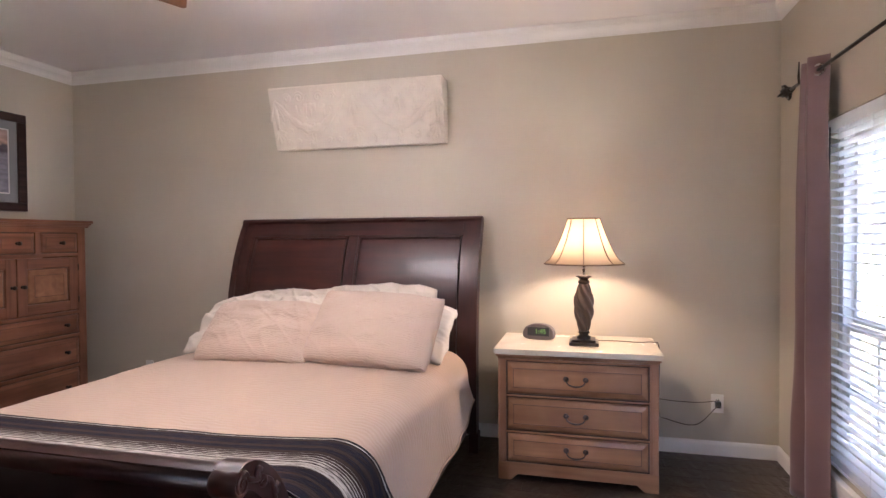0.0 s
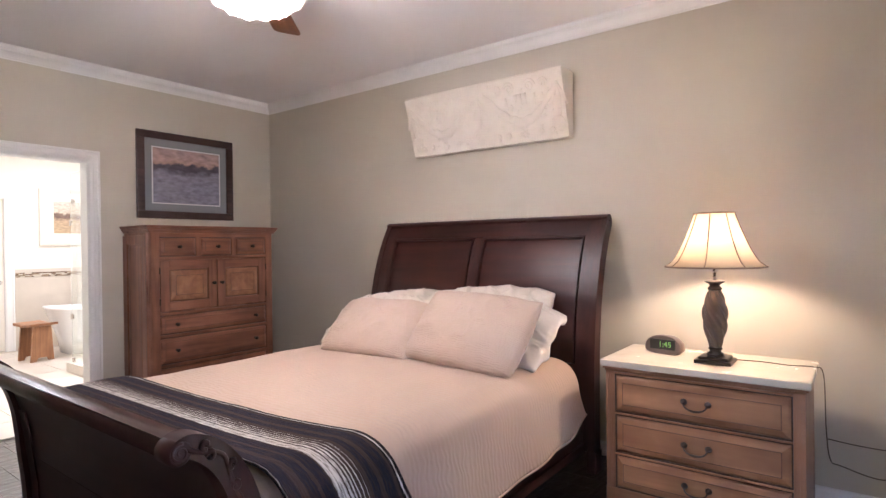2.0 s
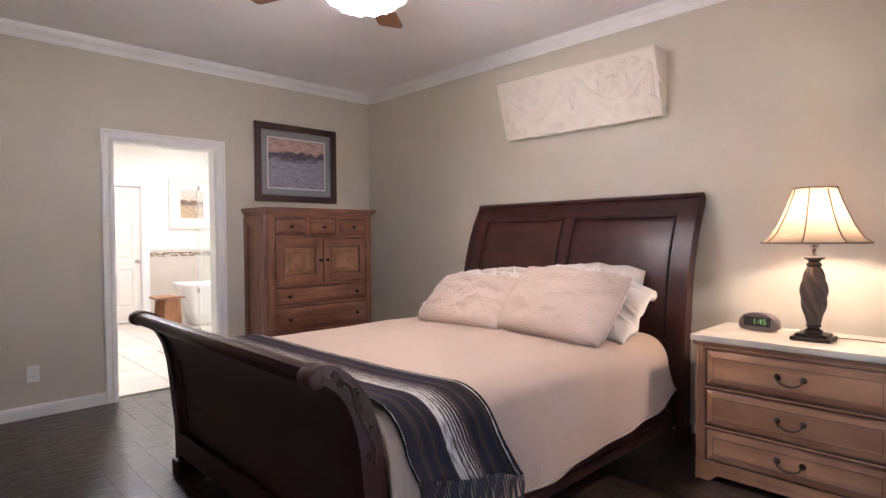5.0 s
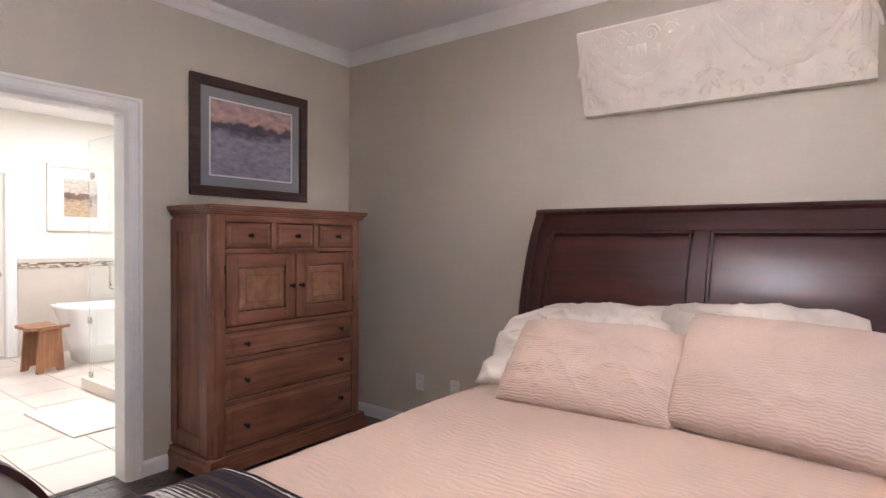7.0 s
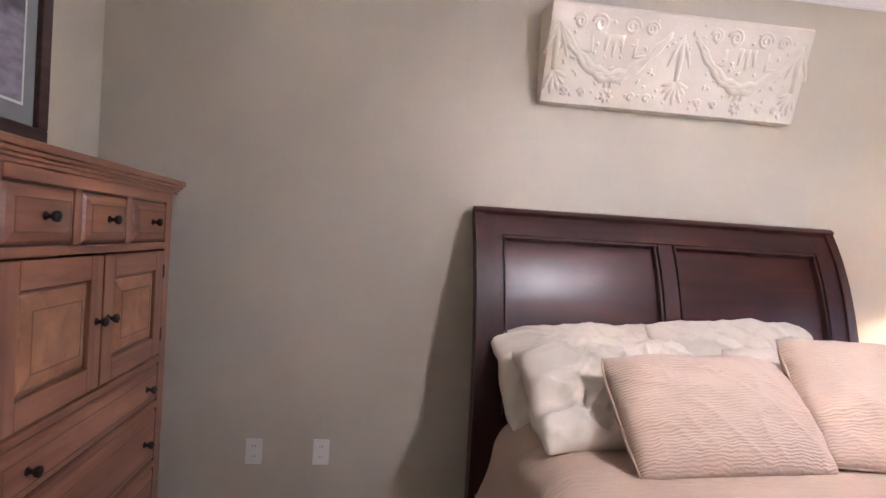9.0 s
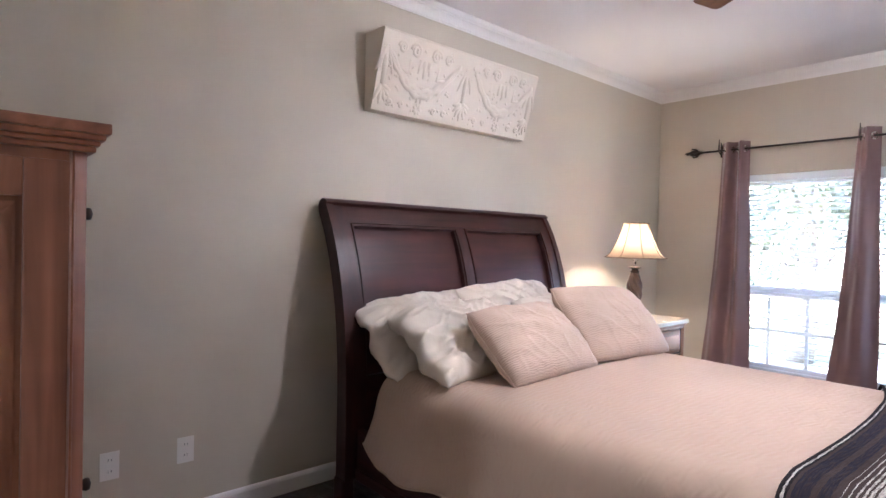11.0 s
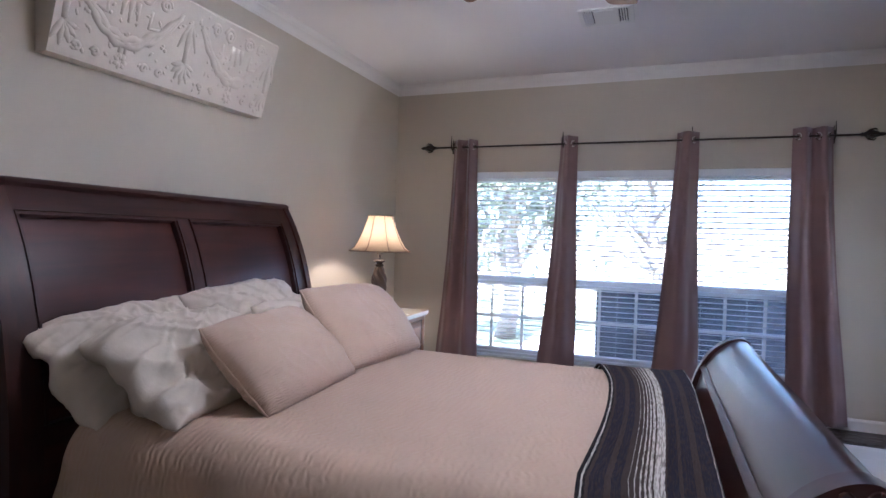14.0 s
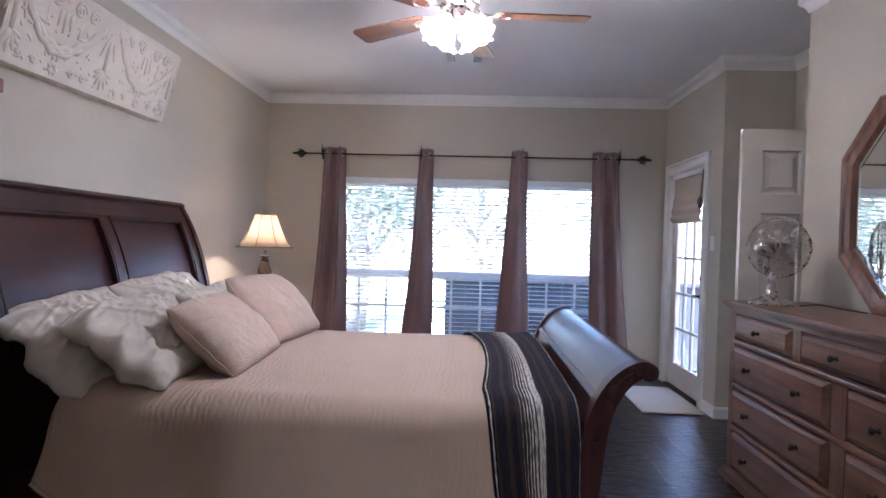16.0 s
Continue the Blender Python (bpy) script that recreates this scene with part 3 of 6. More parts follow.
def curtain(top0, top1, bot0, bot1, folds, seed, zb=0.035):
    """A gathered panel with grommets, from the rod to just above the floor."""
    yc = (top0 + top1) / 2
    th = thing("curtain", "mauve-brown satin grommet curtain panel, gathered narrow on the dark rod", "curtain", (RODX, yc, zb), group="window curtains")
    bm = bmesh.new()
    H = 2.205 - zb
    def fn(u, v):
        z = v * H
        t = 1 - v
        y0 = top0 + (bot0 - top0) * t ** 1.3
        y1 = top1 + (bot1 - top1) * t ** 1.3
        wob = noise.noise(Vector((u * 2.5, z * 0.8, seed))) * 0.5
        y = y0 + (y1 - y0) * u + 0.01 * math.sin(z * 3 + seed) * t
        amp = 0.034 + 0.006 * t
        x = amp * math.cos(2 * math.pi * folds * u + wob * 1.2) + 0.012 * noise.noise(Vector((u * 6, z * 2.5, seed + 4)))
        return (x * (0.85 + 0.15 * v), y - yc, z)
    sheet_grid(bm, 14 + 22 * folds, 46, fn)
    ob = part("fabric", bm, CURTAIN, th)
    so = ob.modifiers.new("thickness", "SOLIDIFY")
    so.thickness, so.offset = 0.003, 0
    for i in range(folds * 2):
        u = (i + 0.5) / (folds * 2)
        y = top0 + (top1 - top0) * u - yc
        bm = bmesh.new()
        ring = [(0.0, 0.024 * math.cos(a), 0.024 * math.sin(a)) for a in (2 * math.pi * k / 16 for k in range(17))]
        tube(bm, ring, 0.0055, 6)
        g = part("grommet", bm, NICKEL, th)
        g.location = (0, y, RODZ - zb)
        g.rotation_euler = (0, 0, radians(90 + (38 if i % 2 else -38)))


curtain(3.165, 3.385, 3.10, 3.53, 2, 1.0)
curtain(2.285, 2.425, 2.25, 2.60, 1, 2.0)
curtain(1.355, 1.515, 1.30, 1.68, 1, 3.0)
curtain(0.47, 0.725, 0.31, 0.715, 2, 4.0)

# ---- bed ----
BX0, BX1 = -2.01, -0.215
BXC = (BX0 + BX1) / 2
bed = thing("sleigh_bed", "dark cherry sleigh bed with curved panelled headboard and scrolled footboard", "bed", (BXC, 2.5, 0))
HW = (BX1 - BX0) / 2


def rel(pts):
    return [(y - 2.5, z) for y, z in pts]


HEADC = rel([(3.70, 0.12), (3.70, 0.45), (3.705, 0.65), (3.72, 0.82), (3.745, 0.98), (3.78, 1.12), (3.82, 1.24), (3.865, 1.345), (3.905, 1.42), (3.935, 1.47)])


def cut(curve, z0, z1, n=10):
    """The part of a (y, z) curve between two heights."""
    out = []
    for i in range(n + 1):
        z = z0 + (z1 - z0) * i / n
        for a, b in zip(curve[:-1], curve[1:]):
            if a[1] <= z <= b[1] + 1e-6:
                f = (z - a[1]) / (b[1] - a[1])
                out.append((a[0] + (b[0] - a[0]) * f, z))
                break
    return out


def smooth_curve(pts, n=5):
    """A rounder curve through the same (y, z) points."""
    P = [Vector(p) for p in pts]
    P = [P[0] * 2 - P[1]] + P + [P[-1] * 2 - P[-2]]
    out = []
    for i in range(1, len(P) - 2):
        a, b, c, d = P[i - 1], P[i], P[i + 1], P[i + 2]
        for k in range(n):
            t = k / n
            out.append(tuple(0.5 * ((2 * b) + (c - a) * t + (2 * a - 5 * b + 4 * c - d) * t * t + (3 * b - a - 3 * c + d) * t ** 3)))
    out.append(tuple(P[-2]))
    return out


headboard = new("headboard")
headboard.parent = bed
tagged(headboard, "cherry headboard with two glossy recessed panels")
for sx in (-1, 1):
    bm = bmesh.new()
    x0, x1 = sorted((sx * (HW - 0.115), sx * (HW - 0.002)))
    ribbon(bm, cut(HEADC, 0.12, 1.465, 22), x0, x1, -0.03, 0.03)
    a, b = sorted((sx * (HW - 0.035), sx * (HW + 0.008)))
    ribbon(bm, cut(HEADC, 0.0 + 0.12, 1.47, 22), a, b, -0.042, 0.042)
    box(bm, a - 0.01, 1.155, 0.0, b + 0.01, 1.245, 0.13, 0.01)
    part("post", bm, CHERRYV, headboard)
bm = bmesh.new()
ribbon(bm, cut(HEADC, 1.375, 1.465), -HW + 0.115, HW - 0.115, -0.03, 0.03)
part("top_rail", bm, CHERRY, headboard)
bm = bmesh.new()
ribbon(bm, [(3.938 - 2.5 + 0.034 * math.cos(a) - 0.012, 1.468 + 0.034 * math.sin(a)) for a in [radians(d) for d in range(150, -70, -18)]], -HW - 0.008, HW + 0.008, -0.012, 0.022)
part("scroll_roll", bm, CHERRY, headboard)
bm = bmesh.new()
ribbon(bm, cut(HEADC, 0.62, 1.375, 14), -0.036, 0.036, -0.026, 0.026)
part("centre_stile", bm, CHERRYV, headboard)
bm = bmesh.new()
ribbon(bm, cut(HEADC, 0.12, 0.62), -HW + 0.115, HW - 0.115, -0.03, 0.03)
part("bottom_rail", bm, CHERRY, headboard)
PANELC = cut(HEADC, 0.62, 1.375, 14)
for sx in (-1, 1):
    x0, x1 = sorted((sx * 0.036, sx * (HW - 0.115)))
    bm = bmesh.new()
    ribbon(bm, smooth_curve(PANELC, 3), x0, x1, 0.0, 0.012)
    part("panel", bm, CHERRYS, headboard, "glossy recessed cherry panel")
    for s in (-1, 1):
        bm = bmesh.new()
        xa = x0 + 0.006 if s < 0 else x1 - 0.022
        ribbon(bm, cut(HEADC, 0.62, 1.36, 14), xa, xa + 0.010, -0.030, 0.0)
        part("bead", bm, CHERRYV, headboard)
    bm = bmesh.new()
    ribbon(bm, cut(HEADC, 1.360, 1.372, 2), x0 + 0.006, x1 - 0.006, -0.030, 0.0)
    part("bead", bm, CHERRY, headboard)

FOOTC = rel([(1.478, 0.140), (1.474, 0.320), (1.458, 0.440), (1.446, 0.540), (1.430, 0.640), (1.402, 0.730), (1.362, 0.798), (1.316, 0.842), (1.274, 0.862), (1.246, 0.858)])


footboard = new("footboard")
footboard.parent = bed
tagged(footboard, "glossy cherry footboard rolled outwards at the top")
bm = bmesh.new()
ribbon(bm, smooth_curve(FOOTC[2:]), -HW + 0.09, HW - 0.09, -0.018, 0.020)
part("rolled_panel", bm, CHERRYP, footboard)
bm = bmesh.new()
lathe(bm, [(0.024, -HW + 0.06), (0.024, HW - 0.06)], 28, 0, 1.250 - 2.5, axis="x", cz=0.852)
part("scroll_roll", bm, CHERRYP, footboard)
bm = bmesh.new()
ribbon(bm, FOOTC[:3], -HW + 0.09, HW - 0.09, -0.02, 0.02)
part("lower_panel", bm, CHERRY, footboard)
bm = bmesh.new()
ribbon(bm, FOOTC[:5], -HW + 0.09, -HW + 0.17, -0.026, -0.0205)
ribbon(bm, FOOTC[:5], HW - 0.17, HW - 0.09, -0.026, -0.0205)
box(bm, -HW + 0.09, 1.428 - 2.5, 0.12, HW - 0.09, 1.452 - 2.5, 0.24, 0.004)
part("outer_frame", bm, CHERRYV, footboard)
bm = bmesh.new()
i = 5
ribbon(bm, [(FOOTC[5][0] + 0.03, FOOTC[5][1] + 0.002), (FOOTC[5][0] + 0.024, FOOTC[5][1] + 0.012), (FOOTC[5][0] + 0.012, FOOTC[5][1] + 0.02)], -HW + 0.09, HW - 0.09, -0.008, 0.006)
part("bead", bm, CHERRY, footboard)
for sx in (-1, 1):
    bm = bmesh.new()
    x0, x1 = sorted((sx * (HW - 0.09), sx * (HW - 0.028)))
    wide = []
    spine = smooth_curve(FOOTC[1:])
    rows = []
    for i, q in enumerate(spine):
        d = (Vector(spine[min(i + 1, len(spine) - 1)]) - Vector(spine[max(i - 1, 0)])).normalized()
        nrm, f = Vector((d.y, -d.x)), i / (len(spine) - 1)
        inner, outer = Vector(q) - nrm * (0.048 - 0.022 * f), Vector(q) + nrm * (0.052 - 0.026 * f)
        rows.append([bm.verts.new(v) for v in ((x0, inner.x, inner.y), (x1, inner.x, inner.y), (x1, outer.x, outer.y), (x0, outer.x, outer.y))])
    for ra, rb in zip(rows[:-1], rows[1:]):
        for i in range(4):
            bm.faces.new((ra[i], ra[(i + 1) % 4], rb[(i + 1) % 4], rb[i])).smooth = i in (0, 2)
    bm.faces.new(rows[0][::-1])
    bm.faces.new(rows[-1])
    sharpen(bm, rows)
    ribbon(bm, [(1.482 - 2.5, 0.0), (1.482 - 2.5, 0.12), (1.480 - 2.5, 0.26), (1.474 - 2.5, 0.34)], x0, x1, -0.05, 0.05)
    box(bm, x0 - 0.008, 1.412 - 2.5, 0.0, x1 + 0.008, 1.552 - 2.5, 0.09, 0.015)
    lathe(bm, [(0.026, x0 - 0.003), (0.032, x0 + 0.003), (0.032, x1 - 0.003), (0.026, x1 + 0.003)], 28, 0, 1.250 - 2.5, axis="x", cz=0.853)
    part("post", bm, CHERRYV, footboard)
    xo = x1 if sx > 0 else x0
    bm = bmesh.new()
    sp = []
    for i in range(30):
        a = i * 0.34
        r = 0.024 * (1 - i / 34)
        sp.append((xo + sx * 0.003, 1.250 - 2.5 + r * math.cos(a + 1.3), 0.853 + r * math.sin(a + 1.3)))
    tube(bm, sp, 0.0042, 6, [1 - i / 60 for i in range(30)])
    part("scroll_carving", bm, CHERRYV, footboard, "carved scroll")
    bm = bmesh.new()
    spine = smooth_curve(FOOTC[3:9])
    vine = []
    for i in range(26):
        f = i / 25
        q = Vector(spine[int(f * (len(spine) - 1))])
        vine.append((xo + sx * 0.001, q.x + 0.012 * math.sin(f * 11), q.y + 0.008 * math.cos(f * 11)))
    tube(bm, vine, 0.0065, 6, [0.5] + [1.0] * 24 + [0.4])
    for i in range(6):
        py, pz = spine[int((i + 0.5) / 6 * (len(spine) - 1))]
        s = 1 if i % 2 else -1
        curl = [(xo + sx * 0.002, py + s * (0.010 + 0.012 * math.cos(a) * (1 - a / 9)), pz + 0.014 * math.sin(a) * (1 - a / 9)) for a in [k * 0.6 for k in range(11)]]
        tube(bm, curl, 0.0072, 6, [0.4, 0.8, 1, 1.1, 1.1, 1.1, 1, 1, 0.9, 0.8, 0.6])
    part("leaf_carving", bm, CHERRYV, footboard, "carved leaf relief")["kind"] = "stuff"
for sx in (-1, 1):
    bm = bmesh.new()
    a, b = sorted((sx * (HW - 0.105), sx * (HW - 0.07)))
    box(bm, a, 1.465 - 2.5, 0.12, b, 3.68 - 2.5, 0.36, 0.005)
    a, b = sorted((sx * (HW - 0.07), sx * (HW - 0.055)))
    box(bm, a, 1.52 - 2.5, 0.12, b, 3.66 - 2.5, 0.17, 0.004)
    part("side_rail", bm, wood("cherry_dark_long", (0.060, 0.0145, 0.0105), (0.030, 0.008, 0.006), 0.50, 1, 0.0, 0.8, 0.00001, 0.04, 0.2, 0.3), bed)

mattress = thing("mattress", "thick mattress on its base under the quilt", "mattress", (BXC, 2.5, 0.28))
bm = bmesh.new()
box(bm, -HW + 0.10, -1.0, 0.0, HW - 0.10, 0.985, 0.37, 0.06)
part("pad", bm, SHEET, mattress)

TOPZ = 0.69


def drape(s, y, off, zl, zr):
    """A point over the bed at the share s from the hem on one side to the other, lifted by off."""
    x0, x1, r = BX0 + 0.04 - off, BX1 - 0.005 + off, 0.15
    flat = (x1 - x0) - 2 * r
    top = TOPZ + off
    lens = [top - r - zl, r * math.pi / 2, flat, r * math.pi / 2, top - r - zr]
    d = s * sum(lens)
    if d < lens[0]:
        h = zl + d
        x, z = x0 - 0.05 * (1 - d / lens[0]) ** 1.5, h
    elif d < lens[0] + lens[1]:
        a = (d - lens[0]) / r
        x, z = x0 + r - r * math.cos(a), top - r + r * math.sin(a)
    elif d < sum(lens[:3]):
        q = d - lens[0] - lens[1]
        x, z = x0 + r + q, top + 0.012 * math.sin(math.pi * q / flat)
    elif d < sum(lens[:4]):
        a = (d - sum(lens[:3])) / r
        x, z = x1 - r + r * math.sin(a), top - r + r * math.cos(a)
    else:
        q = d - sum(lens[:4])
        x, z = x1 + 0.035 * (q / max(lens[4], 0.01)) ** 1.5, top - r - q
    return x, y, z


quilt = thing("quilt", "pink-beige quilted cotton bedspread hanging over both sides of the bed", "bedspread", (BXC, 2.5, 0.25))
bm = bmesh.new()


def quilt_fn(u, v):
    y = 1.495 + (3.52 - 1.495) * v
    zl = 0.285 + 0.009 * math.sin(y * 7) + 0.006 * math.sin(y * 17 + 1)
    zr = 0.255 + 0.06 * max(0, min(1, (y - 2.5) / 0.6)) + 0.006 * math.sin(y * 5 + 2) + 0.004 * math.sin(y * 13)
    if v > 0.93:
        zl += (v - 0.93) * 1.2
        zr += (v - 0.93) * 1.0
    x, y, z = drape(u, y, 0.0, zl, zr)
    hang = max(0, min(1, (TOPZ - 0.1 - z) / 0.35))
    side = -1 if x < BXC else 1
    fold = hang * (0.022 if side < 0 else 0.013) * (math.sin(y * 8.5 + side) + 0.5 * math.sin(y * 19 + 2 * side))
    y -= (1 - hang) * v ** 6 * 0.05
    d = 0.006 * noise.noise(Vector((x * 2.2, y * 2.2, z * 2.2))) + 0.002 * noise.noise(Vector((x * 9, y * 9, z * 9)))
    return (x - BXC + side * fold, y - 2.5, z - 0.25 + (d if hang < 0.3 else 0))


g = sheet_grid(bm, 110, 100, quilt_fn)
ob = part("cover", bm, LINEN, quilt)
so = ob.modifiers.new("thickness", "SOLIDIFY")
so.thickness, so.offset = 0.012, -1

for u in (0.0, 1.0):
    bm = bmesh.new()
    tube(bm, [Vector(quilt_fn(u, k / 80)) + Vector((0, 0, 0.002)) for k in range(81)], 0.0055, 6)
    part("hem", bm, LINEN, quilt, "bound hem of the quilt")

blanket = thing("striped_blanket", "woven blanket, navy, brown and cream stripes, fringed, across the quilt", "blanket", (BXC, 1.6, 0.3))
bm = bmesh.new()


def blanket_fn(u, v):
    """u runs from the footboard to the pillows, v from one side of the bed to the other."""
    y0, y1 = 1.488, 1.83 + 0.02 * math.sin(v * 9)
    y = y0 + (y1 - y0) * u
    if v > 0.68:
        y += (v - 0.68) ** 2 * (0.6 + 1.45 * u)
    if v < 0.3:
        y -= (0.3 - v) * 0.32 * u
    x, y, z = drape(v, y, 0.016, 0.16 - 0.05 * u, 0.48 - 0.11 * u)
    hang = max(0, min(1, (TOPZ - 0.1 - z) / 0.35))
    side = -1 if x < BXC else 1
    rip = 0.008 * noise.noise(Vector((x * 3, y * 7, z * 3)))
    fold = hang * (0.03 * math.sin(u * 12 + side * 2) + 0.01 * math.sin(u * 27)) + hang * 0.012
    lump = 0.012 * math.exp(-((u - 0.0) / 0.12) ** 2) * (1 - hang)
    return (x - BXC + side * fold, y - 1.6, z - 0.3 + max(0, rip) * (1 - hang) + lump)


sheet_grid(bm, 44, 130, blanket_fn)
ob = part("cloth", bm, STRIPE, blanket)
so = ob.modifiers.new("thickness", "SOLIDIFY")
so.thickness, so.offset = 0.008, 1
bm = bmesh.new()
rnd = random.Random(5)
for v in (0.0, 1.0):
    for i in range(64):
        p = Vector(blanket_fn((i + 0.5) / 64, v))
        side = -1 if v == 0 else 1
        L = 0.10 + rnd.random() * 0.05
        sway = (rnd.random() - 0.5) * 0.035
        pts = [p + Vector((side * (0.004 + 0.012 * k), sway * k * k + 0.006 * math.sin(k * 5 + i), -L * k)) for k in (-0.06, 0.3, 0.65, 1.0)]
        tube(bm, pts, 0.0032, 5, [1, 1.25, 1, 0.7])
part("fringe", bm, mat("fringe_wool", (0.07, 0.062, 0.06), 0.95, 0, 90, 0.9, 0.001, 200), blanket, "dark and cream twisted fringe")["kind"] = "stuff"


def cushion(bm, w, h, t, seed, wrinkle=0.012, ears=0.05, n=80, flange=0.0):
    """A pillow standing in the xz plane, centred, its thickness along y."""
    uv = bm.loops.layers.uv.verify()
    grids = []
    for s in (-1, 1):
        g = []
        for i in range(n + 1):
            row = []
            for j in range(n + 1):
                u, v = 2 * i / n - 1, 2 * j / n - 1
                edge = max(0.0, (1 - u * u)) ** 0.42 * max(0.0, (1 - v * v)) ** 0.42
                corner = 1 - 0.045 * (u * u * v * v) ** 2
                x = w / 2 * u * (1 - ears * (1 - v * v)) * corner
                z = h / 2 * v * (1 - ears * (1 - u * u)) * corner
                wr = wrinkle * 0.8 * edge ** 0.5 * (noise.noise(Vector((u * 2.2 + seed, v * 1.6, s))) + 0.35 * noise.noise(Vector((u * 5.5, v * 3.5 + seed, s * 2))) + 0.12 * noise.noise(Vector((u * 11 + seed, v * 8, s))))
                ridge = wrinkle * 0.7 * edge ** 0.6 * max(0.0, 1 - abs(5.5 * noise.noise(Vector((u * 2.6 + v * 1.4 + seed, v * 1.1 - u, s + seed))))) ** 1.6
                ridge += wrinkle * 0.5 * edge ** 0.6 * max(0.0, 1 - abs(6.0 * noise.noise(Vector((u * 4.6 - v * 3 + seed, v * 2.1, s - seed))))) ** 1.6
                wr += ridge
                pucker = 0.05 * wrinkle * math.sin(u * 23 + seed) * (1 - edge) * edge * 4
                zz = z + 0.012 * noise.noise(Vector((u * 1.7, seed, 3))) * (1 if v > 0 else 0.3)
                y_off = 0.0
                if flange:
                    e = max(0.0, (abs(u) - 0.72) / 0.28) if u * flange < 0 else 0.0
                    x += math.copysign(abs(flange) * e ** 1.2, u)
                    zz += -0.030 * e ** 1.5 + 0.012 * e * math.sin(v * 5 + seed)
                    y_off = 0.020 * e * math.sin(v * 5.5 + seed * 2) + 0.008 * e * math.sin(v * 11 + seed)
                    wr += 0.010 * edge ** 0.5 * math.sin(u * 5 + v * 9 + 3 * noise.noise(Vector((u * 1.5, v * 1.5, seed))))
                row.append((x, s * (t / 2 * edge) + s * (wr + pucker) + y_off + (0.01 * noise.noise(Vector((u * 3, v * 3, seed)))), zz))
            g.append(row)
        grids.append(g)
    verts = {}
    def vert(s, i, j):
        rim = i in (0, n) or j in (0, n)
        key = (0 if rim else s, i, j)
        if key not in verts:
            a = grids[s][i][j]
            if rim:
                b = grids[1 - s][i][j]
                a = tuple((p + q) / 2 for p, q in zip(a, b))
            verts[key] = bm.verts.new(a)
        return verts[key]
    for s in (0, 1):
        for i in range(n):
            for j in range(n):
                q = [(i, j), (i + 1, j), (i + 1, j + 1), (i, j + 1)]
                f = bm.faces.new([vert(s, *k) for k in (q if s else q[::-1])])
                f.smooth = True
                for lp, k in zip(f.loops, q if s else q[::-1]):
                    lp[uv].uv = (k[0] / n, k[1] / n)


def pillow(name, label, x, y, z, w, h, t, lean, turn, roll, material, seed, wrinkle, group, ears=0.05, flange=0.0):
    th = thing(name, label, "pillow", (x, y, z), group=group)
    th.rotation_euler = Euler((radians(-lean), radians(roll), radians(turn)), "ZYX").to_matrix().to_euler()
    th.rotation_euler = (Matrix.Rotation(radians(turn), 3, "Z") @ Matrix.Rotation(radians(-lean), 3, "X") @ Matrix.Rotation(radians(roll), 3, "Y")).to_euler()
    bm = bmesh.new()
    cushion(bm, w, h, t, seed, wrinkle, ears, flange=flange)
    part("case", bm, material, th)
    if flange:
        return th
    bm = bmesh.new()
    pts = []
    m = 15
    for k in range(4 * m):
        side, f = divmod(k, m)
        f = 2 * f / m - 1
        u, v = ((f, -1), (1, f), (-f, 1), (-1, -f))[side]
        corner = 1 - 0.045 * (u * u * v * v) ** 2
        pts.append((w / 2 * u * (1 - ears * (1 - v * v)) * corner, 0.01 * noise.noise(Vector((u * 3, v * 3, seed))), h / 2 * v * (1 - ears * (1 - u * u)) * corner + 0.012 * noise.noise(Vector((u * 1.7, seed, 3))) * (1 if v > 0 else 0.3)))
    pts.append(pts[0])
    tube(bm, pts, 0.004, 6)
    part("piping", bm, material, th)
    return th


pillow("sleeping_pillow", "white cotton bed pillow, rumpled, against the headboard", -1.52, 3.60, 0.82, 0.72, 0.50, 0.20, 44, 2, -3, SHEET, 1.3, 0.026, "white bed pillows", 0.03, 0.07)
pillow("sleeping_pillow", "rumpled white cotton pillow slumped on the one behind", -1.50, 3.33, 0.825, 0.72, 0.50, 0.22, 56, 5, 1, SHEET, 4.7, 0.030, "white bed pillows", 0.03, 0.06)
pillow("sleeping_pillow", "white cotton bed pillow, rumpled, against the headboard", -0.88, 3.59, 0.86, 0.76, 0.48, 0.20, 38, -3, -3, SHEET, 7.9, 0.024, "white bed pillows", 0.03, -0.05)
pillow("sleeping_pillow", "rumpled white cotton pillow slumped on the one behind", -0.70, 3.32, 0.83, 0.70, 0.46, 0.20, 52, -2, 0, SHEET, 11.1, 0.026, "white bed pillows", 0.03, -0.08)
pillow("quilted_sham", "pink-beige quilted pillow sham leaning on the white pillows", -1.345, 3.055, 0.835, 0.69, 0.43, 0.21, 47, 3, 0, SHAM, 2.2, 0.007, "quilted shams", 0.02)
pillow("quilted_sham", "pink-beige quilted pillow sham overlapping the sham beside it", -0.66, 3.065, 0.875, 0.74, 0.47, 0.22, 42, -2, 2, SHAM, 5.5, 0.007, "quilted shams", 0.02)

# ---- nightstand ----
ns = thing("nightstand", "washed oak three-drawer nightstand with a cream stone top", "nightstand", (0.409, 3.575, 0))
NW, NF, NB = 0.428, -0.23, 0.27
bm = bmesh.new()
box(bm, -NW, NF + 0.02, 0.085, -NW + 0.02, NB, 0.70, 0.002)
box(bm, NW - 0.02, NF + 0.02, 0.085, NW, NB, 0.70, 0.002)
box(bm, -NW + 0.02, NB - 0.015, 0.085, NW - 0.02, NB, 0.70)
box(bm, -NW + 0.02, NF + 0.03, 0.085, NW - 0.02, NB - 0.015, 0.105)
box(bm, -NW + 0.02, NF + 0.03, 0.66, NW - 0.02, NB - 0.015, 0.68)
